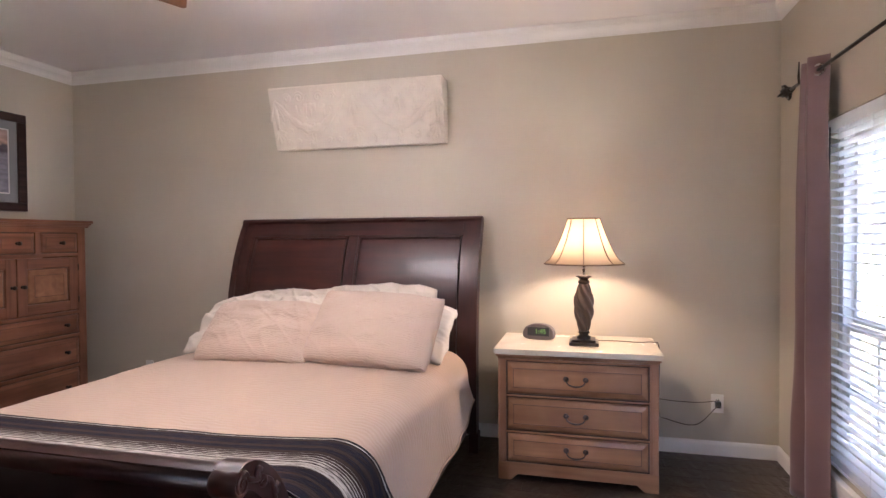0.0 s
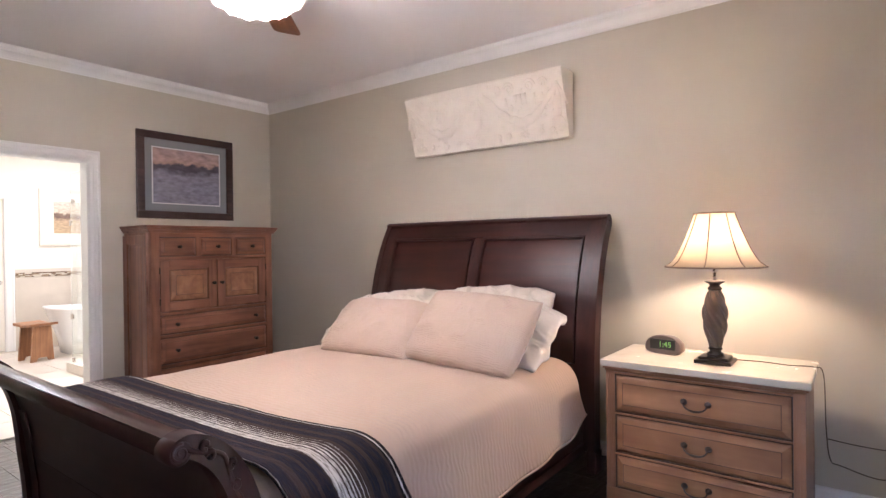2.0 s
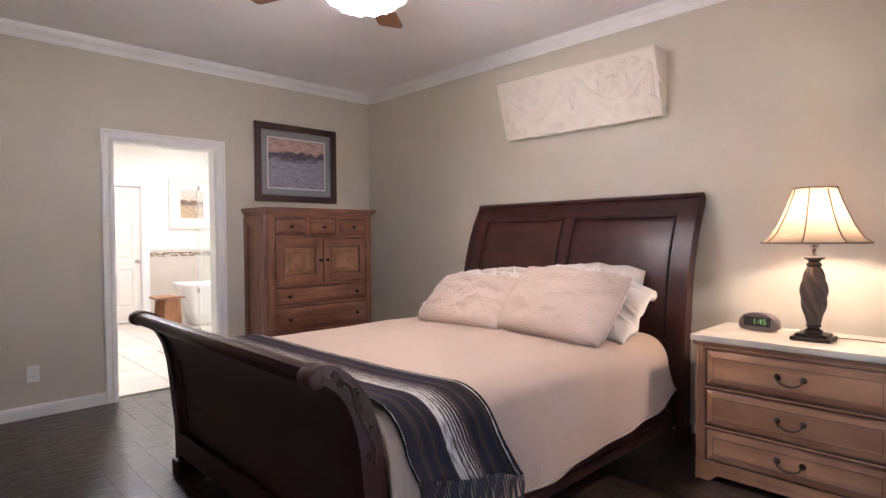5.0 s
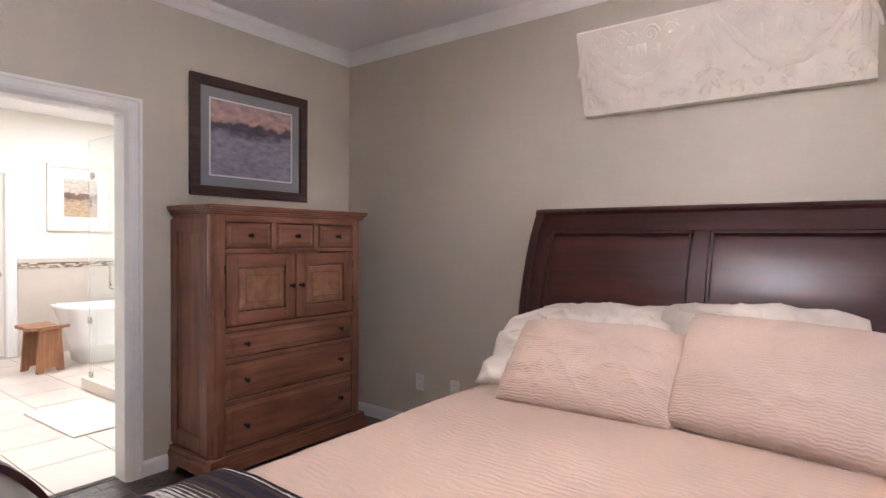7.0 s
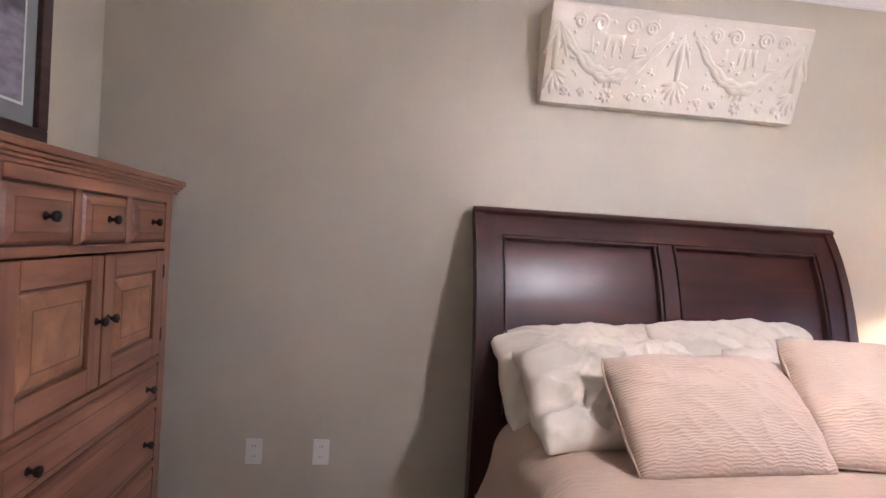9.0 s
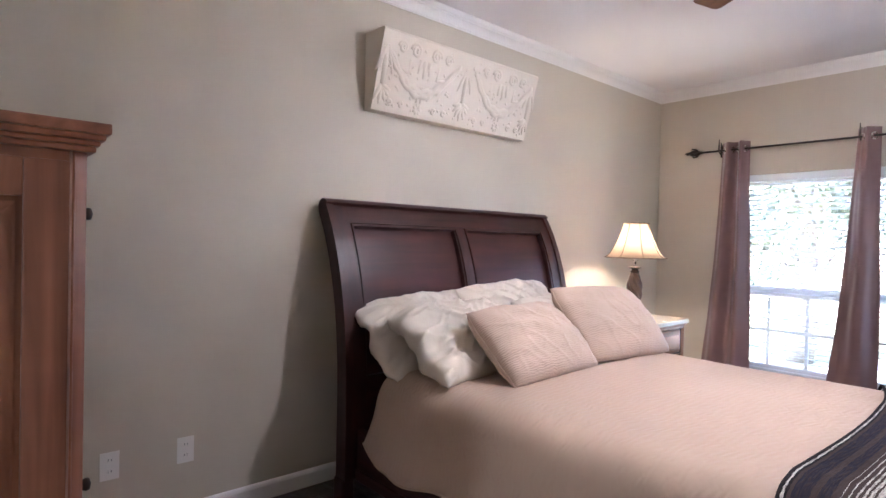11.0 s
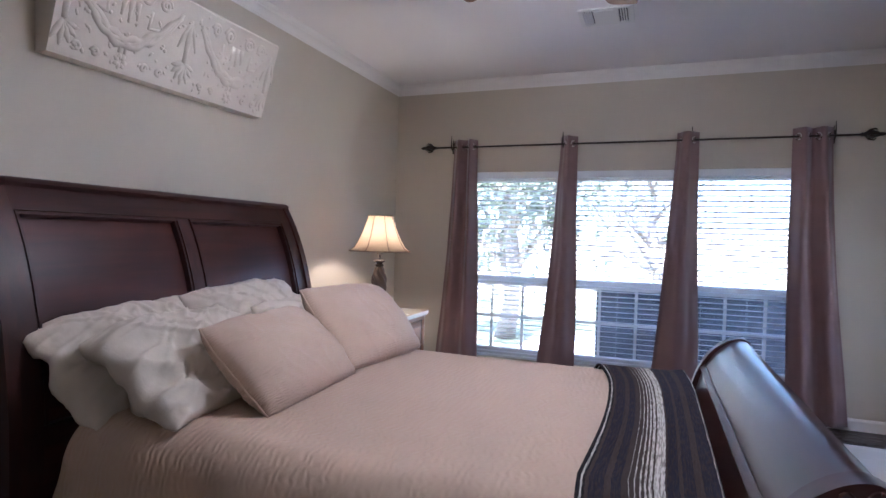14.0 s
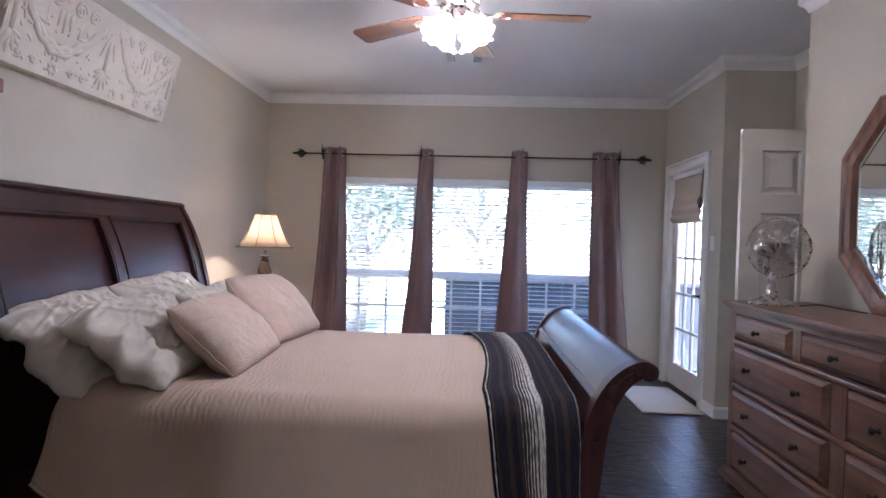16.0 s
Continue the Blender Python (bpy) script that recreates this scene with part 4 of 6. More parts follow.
part("carcase", bm, OAKV, ns)
bm = bmesh.new()
box(bm, -NW - 0.012, NF - 0.012, 0.70, NW + 0.012, NB, 0.711, 0.003)
box(bm, -NW - 0.004, NF - 0.003, 0.688, NW + 0.004, NB, 0.70, 0.003)
part("cornice", bm, OAK, ns)
for sx in (-1, 1):
    bm = bmesh.new()
    a, b = sorted((sx * (NW - 0.045), sx * NW))
    box(bm, a, NF, 0.06, b, NF + 0.02, 0.688, 0.003)
    for k in (0.012, 0.024, 0.036):
        box(bm, sx * (NW - k) - 0.003, NF - 0.003, 0.10, sx * (NW - k) + 0.003, NF + 0.001, 0.675, 0.001)
    part("face_stile", bm, OAKV, ns)
bm = bmesh.new()
prism(bm, [(-NW, 0.10), (NW, 0.10), (NW, 0.0), (NW - 0.07, 0.0), (NW - 0.11, 0.035), (-NW + 0.11, 0.035), (-NW + 0.07, 0.0), (-NW, 0.0)], "y", NF - 0.004, NF + 0.018)
box(bm, -NW, NF + 0.018, 0.0, -NW + 0.06, NF + 0.07, 0.085, 0.004)
box(bm, NW - 0.06, NF + 0.018, 0.0, NW, NF + 0.07, 0.085, 0.004)
box(bm, -NW, NB - 0.06, 0.0, -NW + 0.06, NB, 0.085, 0.004)
box(bm, NW - 0.06, NB - 0.06, 0.0, NW, NB, 0.085, 0.004)
part("bracket_base", bm, OAK, ns)


def glaze_line(parent, axis, u0, u1, z0, z1, face, out, w=0.0035):
    """The dark glaze and painted-in shading at the edge of a raised field."""
    bm = bmesh.new()
    for a, b, c, e in ((u0, z0, u1, z0 + w), (u0, z1 - w, u1, z1), (u0, z0 + w, u0 + w, z1 - w), (u1 - w, z0 + w, u1, z1 - w)):
        g0, g1 = face - out * 0.002, face + out * 0.0006
        box(bm, *((g0, a, b, g1, c, e) if axis == 0 else (a, g0, b, c, g1, e)))
    part("glaze_line", bm, GLAZE_SHADING, parent, "dark line of glaze and painted-in shading")


def bail_pull(parent, x, y, z, w=0.105, out=-1):
    bm = bmesh.new()
    for sx in (-1, 1):
        lathe(bm, [(0.015, 0), (0.015, 0.003), (0.008, 0.006), (0.006, 0.022), (0.001, 0.026)], 12, sx * w / 2, 0, axis="y")
    pts = [(-w / 2, 0.018, 0.0)] + [(-w / 2 * math.cos(math.pi * k / 8) * 0.96, 0.022 + 0.004 * math.sin(math.pi * k / 8), -0.034 * math.sin(math.pi * k / 8) ** 0.8) for k in range(1, 8)] + [(w / 2, 0.018, 0.0)]
    tube(bm, pts, 0.004, 8, [0.9, 0.9, 1.0, 1.2, 1.4, 1.2, 1.0, 0.9, 0.9])
    for v in bm.verts:
        v.co.y *= out
    ob = part("bail_handle", bm, mat("bronze_brown", (0.085, 0.062, 0.052), 0.45, 0.4, 30, 0.3, 0.0003, 120), parent, "dark bronze bail handle")
    ob.location = (x, y, z)


for z0, z1 in ((0.49, 0.668), (0.285, 0.465), (0.105, 0.262)):
    bm = bmesh.new()
    raised(bm, 1, -NW + 0.052, NW - 0.052, z0, z1, NF + 0.012, -1, 0.034, 0.017)
    dr = part("drawer", bm, OAK, ns)
    bm = bmesh.new()
    for a, b, c, d in ((-NW + 0.046, z0 - 0.009, NW - 0.046, z0 - 0.001), (-NW + 0.046, z1 + 0.001, NW - 0.046, z1 + 0.009), (-NW + 0.046, z0 - 0.001, -NW + 0.052, z1 + 0.001), (NW - 0.052, z0 - 0.001, NW - 0.046, z1 + 0.001)):
        box(bm, a, NF + 0.004, b, c, NF + 0.013, d)
    part("drawer_rebate", bm, GROOVE_BROWN, dr, "dark brown strip round the drawer")
    glaze_line(dr, 1, -NW + 0.086, NW - 0.086, z0 + 0.034, z1 - 0.034, NF - 0.005, -1)
    bail_pull(dr, 0.0, NF - 0.005, (z0 + z1) / 2 + 0.008)
for z0, z1 in ((0.474, 0.482), (0.270, 0.278), (0.676, 0.686)):
    bm = bmesh.new()
    box(bm, -NW + 0.045, NF - 0.004, z0, NW - 0.045, NF + 0.02, z1, 0.002)
    part("drawer_rail", bm, OAK, ns)
bm = bmesh.new()
box(bm, -NW - 0.022, NF - 0.025, 0.712, NW + 0.022, NB + 0.005, 0.745, 0.006)
part("stone_top", bm, STONE, ns, "cream travertine slab")

lamp = thing("table_lamp", "lit lamp, dark twisted base, beige panelled bell shade, on nightstand", "table lamp", (0.452, 3.56, 0.745))
bm = bmesh.new()
box(bm, -0.082, -0.082, 0.0, 0.082, 0.082, 0.018, 0.004)
box(bm, -0.066, -0.066, 0.018, 0.066, 0.066, 0.032, 0.006)
part("plinth", bm, IRON, lamp)
for prof in ([(0.034, 0.032), (0.04, 0.036), (0.038, 0.046), (0.026, 0.052), (0.025, 0.06), (0.033, 0.066), (0.03, 0.074)],
             [(0.028, 0.352), (0.034, 0.36), (0.03, 0.368), (0.022, 0.375), (0.03, 0.385), (0.045, 0.392), (0.046, 0.396), (0.012, 0.402)]):
    bm = bmesh.new()
    lathe(bm, prof, 24)
    part("collar", bm, IRON, lamp)
bm = bmesh.new()
lathe(bm, [(0.024 + 0.029 * math.sin(math.pi * (k / 40) ** 1.15) ** 0.8, 0.074 + 0.278 * k / 40) for k in range(41)], 72, 0, 0, 6, 0.13, 12.0)
part("twisted_body", bm, mat("bronze_brown", (0.085, 0.062, 0.052), 0.45, 0.4, 30, 0.3, 0.0003, 120), lamp, "rope-twisted dark bronze body")
bm = bmesh.new()
lathe(bm, [(0.008, 0.40), (0.008, 0.44), (0.018, 0.445), (0.018, 0.49), (0.008, 0.495)], 16)
part("socket", bm, NICKEL, lamp)
SZ0, SZ1 = 0.468, 0.728


def shade_r(v):
    return 0.222 - (0.222 - 0.088) * (v ** 0.62)


bm = bmesh.new()
sheet_grid(bm, 64, 12, lambda u, v: ((shade_r(v) * (1 + 0.012 * math.cos(16 * math.pi * u))) * math.cos(2 * math.pi * u), shade_r(v) * (1 + 0.012 * math.cos(16 * math.pi * u)) * math.sin(2 * math.pi * u), SZ0 + (SZ1 - SZ0) * v))
part("shade", bm, SHADE, lamp, "beige fabric bell shade with eight seams")
BINDING = mat("binding_tape", (0.22, 0.15, 0.10), 0.8)
for k in range(8):
    a = 2 * math.pi * k / 8
    bm = bmesh.new()
    tube(bm, [((shade_r(v) * 1.012 + 0.002) * math.cos(a), (shade_r(v) * 1.012 + 0.002) * math.sin(a), SZ0 + (SZ1 - SZ0) * v) for v in [j / 10 for j in range(11)]], 0.0028, 5)
    part("shade_seam", bm, BINDING, lamp, "brown taped seam")
for v in (0.0, 1.0):
    bm = bmesh.new()
    tube(bm, [((shade_r(v) + 0.003) * math.cos(a), (shade_r(v) + 0.003) * math.sin(a), SZ0 + (SZ1 - SZ0) * v) for a in [2 * math.pi * j / 40 for j in range(41)]], 0.0045, 6)
    part("shade_rim", bm, BINDING, lamp, "brown taped rim")
bm = bmesh.new()
for k in range(3):
    a = 2 * math.pi * k / 3
    tube(bm, [(0, 0, SZ1 - 0.02), (0.086 * math.cos(a), 0.086 * math.sin(a), SZ1 - 0.003)], 0.0016, 5)
tube(bm, [(0.0, 0.0, 0.49), (0.045, 0, 0.53), (0.05, 0, 0.62), (0, 0, SZ1 - 0.018)], 0.0018, 5)
part("harp", bm, NICKEL, lamp)
cord = thing("lamp_cord", "thin brown lamp cord running from nightstand to wall outlet", "power cord", (0.5, 3.66, 0.75))
bm = bmesh.new()


def hang_cord(pts, r, n=10):
    """A smooth cord through control points."""
    out = []
    P = [Vector(p) for p in pts]
    P = [P[0] * 2 - P[1]] + P + [P[-1] * 2 - P[-2]]
    for i in range(1, len(P) - 2):
        for k in range(n):
            t = k / n
            a, b, c, d = P[i - 1], P[i], P[i + 1], P[i + 2]
            out.append(0.5 * ((2 * b) + (c - a) * t + (2 * a - 5 * b + 4 * c - d) * t * t + (3 * b - a - 3 * c + d) * t ** 3))
    out.append(P[-2])
    return out


tube(bm, hang_cord([(0.02, -0.02, 0.002), (0.14, 0.0, 0.001), (0.26, -0.02, 0.001), (0.345, 0.02, -0.003), (0.382, 0.05, -0.04), (0.388, 0.10, -0.3), (0.40, 0.18, -0.47), (0.44, 0.26, -0.52), (0.62, 0.27, -0.55), (0.75, 0.285, -0.43)], 0.0028), 0.0028, 6)
tube(bm, hang_cord([(0.385, 0.27, -0.40), (0.50, 0.27, -0.41), (0.64, 0.27, -0.41), (0.76, 0.285, -0.395)], 0.0028), 0.0028, 6)
part("flex", bm, mat("cord_brown", (0.06, 0.035, 0.02), 0.5), cord)
bm = bmesh.new()
box(bm, 0.738, 0.285, -0.445, 0.771, 0.317, -0.405, 0.005)
part("plug", bm, BLACKP, cord)

clock = thing("alarm_clock", "dark oval digital alarm clock with green digits on the stone top", "alarm clock", (0.19, 3.66, 0.745), turn=-8)
bm = bmesh.new()
n = 32
rings = []
for y, k in ((-0.036, 0.94), (-0.030, 1.0), (0.020, 0.96), (0.038, 0.80)):
    ring = []
    for i in range(n):
        a = 2 * math.pi * i / n
        c, h = math.cos(a), math.sin(a)
        z = 0.038 + (0.060 if h > 0 else 0.038) * k * math.copysign(abs(h) ** (0.85 if h > 0 else 0.45), h)
        ring.append(bm.verts.new(((0.098 - 0.008 * max(0, h)) * k * math.copysign(abs(c) ** 0.8, c), y + 0.10 * (z - 0.04) * 0.5, z)))
    rings.append(ring)
for a, b in zip(rings[:-1], rings[1:]):
    for i in range(n):
        f = bm.faces.new((a[i], a[(i + 1) % n], b[(i + 1) % n], b[i]))
        f.smooth = True
bm.faces.new(rings[0][::-1])
bm.faces.new(rings[-1])
part("case", bm, mat("clock_grey", (0.13, 0.10, 0.095), 0.4, 0.2), clock)
bm = bmesh.new()
box(bm, -0.066, -0.0415, 0.026, 0.066, -0.0345, 0.078, 0.001)
part("display", bm, BLACKP, clock)


def digits(text, parent, at, size, material, name, turn=(90, 0, 0)):
    cu = bpy.data.curves.new(name, "FONT")
    cu.body, cu.size, cu.align_x, cu.align_y, cu.extrude = text, size, "CENTER", "CENTER", 0.0004
    tmp = new(name, cu)
    me = bpy.data.meshes.new_from_object(tmp.evaluated_get(bpy.context.evaluated_depsgraph_get()))
    bpy.data.objects.remove(tmp)
    me.materials.append(material)
    ob = new(name, me)
    ob.parent, ob.location = parent, at
    ob.rotation_euler = [radians(a) for a in turn]
    return ob


digits("1:45", clock, (0.014, -0.0420, 0.052), 0.040, GREENLED, "digits")

# ---- chest of drawers by the bathroom door ----
def knob(parent, x, y, z, axis=0, out=1, r=0.0145):
    bm = bmesh.new()
    lathe(bm, [(0.011, -0.002), (0.011, 0.003), (0.0065, 0.006), (0.006, 0.014), (0.012, 0.019), (r, 0.026), (r * 0.9, 0.032), (0.001, 0.036)], 14, axis="x" if axis == 0 else "y")
    if out < 0:
        for v in bm.verts:
            if axis == 0:
                v.co.x *= -1
            else:
                v.co.y *= -1
    ob = part("knob", bm, IRON, parent, "round dark bronze knob")
    ob.location = (x, y, z)


chest = thing("chest_of_drawers", "tall amber pine chest, six drawers, two doors, below a picture", "chest of drawers", (-3.456, 3.150, 0))
CF, CW, CB = 0.197, 0.5475, -0.221
bm = bmesh.new()
box(bm, CB, -CW, 0.14, CF - 0.02, -CW + 0.02, 1.46, 0.002)
box(bm, CB, CW - 0.02, 0.14, CF - 0.02, CW, 1.46, 0.002)
box(bm, CB, -CW + 0.02, 0.14, CB + 0.015, CW - 0.02, 1.46)
box(bm, CB + 0.015, -CW + 0.02, 0.14, CF - 0.04, CW - 0.02, 0.16)
part("carcase", bm, PINEV, chest)
for sy in (-1, 1):
    bm = bmesh.new()
    y = sy * CW
    a, b = sorted((y, y + sy * 0.012))
    for x0, x1, z0, z1 in ((CB, CB + 0.07, 0.16, 1.44), (CF - 0.10, CF - 0.03, 0.16, 1.44), (CB + 0.07, CF - 0.10, 0.16, 0.24), (CB + 0.07, CF - 0.10, 1.37, 1.44)):
        box(bm, x0, a, z0, x1, b, z1, 0.003)
    part("side_frame", bm, PINEV, chest)
    bm = bmesh.new()
    raised(bm, 1, CB + 0.08, CF - 0.11, 0.25, 1.36, y + sy * 0.001, sy, 0.02, 0.006)
    part("side_panel", bm, PINEV, chest)
    bm = bmesh.new()
    prism(bm, [(CF, sy * (CW - 0.075)), (CF, sy * (CW - 0.012)), (CF - 0.025, sy * CW), (CF - 0.03, sy * (CW + 0.012)), (CF - 0.03, sy * (CW - 0.075))], "z", 0.14, 1.46)
    part("corner_stile", bm, PINEV, chest)
for z in (0.14, 0.415, 0.645, 0.818, 1.25, 1.425):
    bm = bmesh.new()
    box(bm, CF - 0.03, -CW + 0.075, z, CF + 0.003, CW - 0.075, z + {0.14: 0.015, 1.425: 0.035}.get(z, 0.024), 0.003)
    part("drawer_rail", bm, PINE, chest)
for y in (-0.157, 0.157):
    bm = bmesh.new()
    box(bm, CF - 0.03, y - 0.02, 1.274, CF + 0.0, y + 0.02, 1.425, 0.002)
    part("drawer_divider", bm, PINEV, chest)
bm = bmesh.new()
for ins, z0, z1 in ((0.012, 1.46, 1.472), (0.018, 1.472, 1.482), (0.026, 1.482, 1.494), (0.034, 1.494, 1.515)):
    box(bm, CB, -CW - ins, z0, CF + ins, CW + ins, z1, 0.004)
part("top", bm, PINE, chest)
bm = bmesh.new()
for ins, z0, z1 in ((0.022, 0.115, 0.14), (0.03, 0.095, 0.115)):
    box(bm, CB, -CW - ins, z0, CF + ins, CW + ins, z1, 0.004)
W2, f0 = CW + 0.03, CF + 0.03
prism(bm, [(-W2, 0.095), (W2, 0.095), (W2, 0), (W2 - 0.10, 0), (W2 - 0.16, 0.05), (-W2 + 0.16, 0.05), (-W2 + 0.10, 0), (-W2, 0)], "x", f0 - 0.022, f0)
for sy in (-1, 1):
    a, b = sorted((sy * W2, sy * (W2 - 0.022)))
    prism(bm, [(f0 - 0.022, 0.095), (CB, 0.095), (CB, 0), (CB + 0.07, 0), (CB + 0.12, 0.045), (f0 - 0.14, 0.045), (f0 - 0.09, 0), (f0 - 0.022, 0)], "y", a, b)
part("bracket_base", bm, PINE, chest)


def drawer(parent, axis, u0, u1, z0, z1, face, out, material, knobs, slope=0.028, depth=0.017):
    bm = bmesh.new()
    raised(bm, axis, u0, u1, z0, z1, face, out, slope, depth)
    d = part("drawer", bm, material, parent)
    # Dark brown strips round the drawer front, set just behind its face.
    bm = bmesh.new()
    for a, b, c, e in ((u0 - 0.008, z0 - 0.008, u1 + 0.008, z0 - 0.0005), (u0 - 0.008, z1 + 0.0005, u1 + 0.008, z1 + 0.008), (u0 - 0.008, z0 - 0.0005, u0 - 0.0005, z1 + 0.0005), (u1 + 0.0005, z0 - 0.0005, u1 + 0.008, z1 + 0.0005)):
        g0, g1 = face - out * 0.012, face - out * 0.001
        box(bm, *((g0, a, b, g1, c, e) if axis == 0 else (a, g0, b, c, g1, e)))
    part("drawer_gap", bm, GROOVE_BROWN, d, "dark brown strip along the drawer edge")
    glaze_line(d, axis, u0 + slope, u1 - slope, z0 + slope, z1 - slope, face + out * depth, out)
    for k in knobs:
        w = face + out * depth
        knob(d, *((w, k, (z0 + z1) / 2) if axis == 0 else (k, w, (z0 + z1) / 2)), axis, out)
    return d


fw = CW - 0.08
for y0, y1 in ((-fw, -0.182), (-0.132, 0.132), (0.182, fw)):
    drawer(chest, 0, y0, y1, 1.28, 1.418, CF - 0.008, 1, PINE, [(y0 + y1) / 2])
for z0, z1 in ((0.162, 0.408), (0.446, 0.638), (0.676, 0.811)):
    drawer(chest, 0, -fw, fw, z0, z1, CF - 0.008, 1, PINE, [-0.35, 0.35])
for s in (-1, 1):
    y0, y1 = sorted((s * 0.004, s * fw))
    dd = new("door")
    dd.parent = chest
    for nm, a, b, c, d in (("door_stile", y0, 0.85, y0 + 0.07, 1.243), ("door_stile", y1 - 0.07, 0.85, y1, 1.243), ("door_rail", y0 + 0.07, 0.85, y1 - 0.07, 0.92), ("door_rail", y0 + 0.07, 1.173, y1 - 0.07, 1.243)):
        bm = bmesh.new()
        box(bm, CF - 0.022, a, b, CF + 0.002, c, d, 0.003)
        part(nm, bm, PINEV if nm == "door_stile" else PINE, dd)
    bm = bmesh.new()
    raised(bm, 0, y0 + 0.074, y1 - 0.074, 0.924, 1.169, CF - 0.016, 1, 0.045, 0.020)
    part("door_panel", bm, wood("amber_pine_panel", (0.42, 0.20, 0.10), (0.25, 0.105, 0.052), 0.38, 0, 0.2, 0.5), dd, "raised honey pine panel")
    glaze_line(dd, 0, y0 + 0.074, y1 - 0.074, 0.924, 1.169, CF - 0.008, 1, 0.006)
    glaze_line(dd, 0, y0 + 0.119, y1 - 0.119, 0.969, 1.124, CF + 0.004, 1)
    for z in (0.90, 1.14):
        bm = bmesh.new()
        tube(bm, [(CF + 0.001, s * (fw + 0.004), z), (CF + 0.001, s * (fw + 0.004), z + 0.05)], 0.005, 8)
        part("hinge", bm, IRON, dd)
    knob(dd, CF + 0.002, s * 0.035, 1.05)

# ---- framed landscape ----
def framed(name, label, axis, face, out, u0, u1, z0, z1, fw_, frame_mat, mat_mat, mw, art, fillet):
    th = thing(name, label, "picture", (face, (u0 + u1) / 2, z0) if axis == 0 else ((u0 + u1) / 2, face, z0))
    hw, h = (u1 - u0) / 2, z1 - z0
    def bx(bm, a, b, c, d, p, q, bev=0.0):
        box(bm, *((out * p, a, b, out * q, c, d) if axis == 0 else (a, out * p, b, c, out * q, d)), bev)
    bm = bmesh.new()
    for a, b, c, d in ((-hw, 0, hw, fw_), (-hw, h - fw_, hw, h), (-hw, fw_, -hw + fw_, h - fw_), (hw - fw_, fw_, hw, h - fw_)):
        bx(bm, a, b, c, d, 0.001, 0.028, 0.005)
    part("frame", bm, frame_mat, th)
    bm = bmesh.new()
    bx(bm, -hw + fw_ * 0.6, fw_ * 0.6, hw - fw_ * 0.6, h - fw_ * 0.6, 0.002, 0.010)
    part("mat_board", bm, mat_mat, th)
    i0 = fw_ + mw
    bm = bmesh.new()
    for a, b, c, d in ((-hw + i0, i0, hw - i0, i0 + 0.009), (-hw + i0, h - i0 - 0.009, hw - i0, h - i0), (-hw + i0, i0 + 0.009, -hw + i0 + 0.009, h - i0 - 0.009), (hw - i0 - 0.009, i0 + 0.009, hw - i0, h - i0 - 0.009)):
        bx(bm, a, b, c, d, 0.009, 0.0125)
    part("inner_fillet", bm, fillet, th)
    bm = bmesh.new()
    bx(bm, -hw + i0 + 0.009, i0 + 0.009, hw - i0 - 0.009, h - i0 - 0.009, 0.009, 0.0115)
    part("print", bm, art, th)
    return th


def landscape(name, sky_top, sky_low, ground, dark, horizon, height, scale=9.0):
    m = mat(name, (0.3, 0.3, 0.3), 0.6, 0, 8, 0.1)
    n, l = m.node_tree.nodes, m.node_tree.links
    p = n["Principled BSDF"]
    tc, sep = n.new("ShaderNodeTexCoord"), n.new("ShaderNodeSeparateXYZ")
    l.new(tc.outputs["Object"], sep.inputs[0])
    no, no2 = n.new("ShaderNodeTexNoise"), n.new("ShaderNodeTexNoise")
    no.inputs["Scale"].default_value, no.inputs["Detail"].default_value = scale, 7
    mp = n.new("ShaderNodeMapping")
    mp.inputs["Scale"].default_value = (1, 1, 2.4)
    no2.inputs["Scale"].default_value, no2.inputs["Detail"].default_value = scale * 1.6, 9
    l.new(tc.outputs["Object"], no.inputs[0])
    l.new(tc.outputs["Object"], mp.inputs[0])
    l.new(mp.outputs[0], no2.inputs[0])
    add = n.new("ShaderNodeMath")
    add.operation = "MULTIPLY_ADD"
    add.inputs[1].default_value = 0.16
    l.new(no.outputs[0], add.inputs[0])
    l.new(sep.outputs[2], add.inputs[2])
    mr = n.new("ShaderNodeMapRange")
    mr.inputs[1].default_value, mr.inputs[2].default_value = 0.08 + 0.1, height + 0.08 - 0.1
    l.new(add.outputs[0], mr.inputs[0])
    ramp = n.new("ShaderNodeValToRGB")
    cr = ramp.color_ramp
    cr.elements[0].position, cr.elements[0].color = 0.0, (*ground, 1)
    cr.elements[1].position, cr.elements[1].color = 1.0, (*sky_top, 1)
    for pos, col in ((horizon - 0.12, ground), (horizon - 0.04, dark), (horizon + 0.03, dark), (horizon + 0.07, sky_low)):
        cr.elements.new(pos).color = (*col, 1)
    l.new(mr.outputs[0], ramp.inputs[0])
    mix = n.new("ShaderNodeMix")
    mix.data_type, mix.blend_type = "RGBA", "OVERLAY"
    mix.inputs[0].default_value = 0.7
    l.new(ramp.outputs[0], mix.inputs[6])
    l.new(no2.outputs[0], mix.inputs[7])
    l.new(mix.outputs[2], p.inputs["Base Color"])
    return m


framed("framed_landscape", "dusk landscape print, dark frame, grey mat, above the chest", 0, WX, 1, 2.70, 3.56, 1.59, 2.315, 0.062, FRAMEDK, MATGREY, 0.062,
       landscape("dusk_landscape", (0.40, 0.28, 0.26), (0.48, 0.30, 0.24), (0.26, 0.24, 0.29), (0.10, 0.08, 0.10), 0.66, 0.72), mat("white_fillet", (0.72, 0.7, 0.66), 0.8))

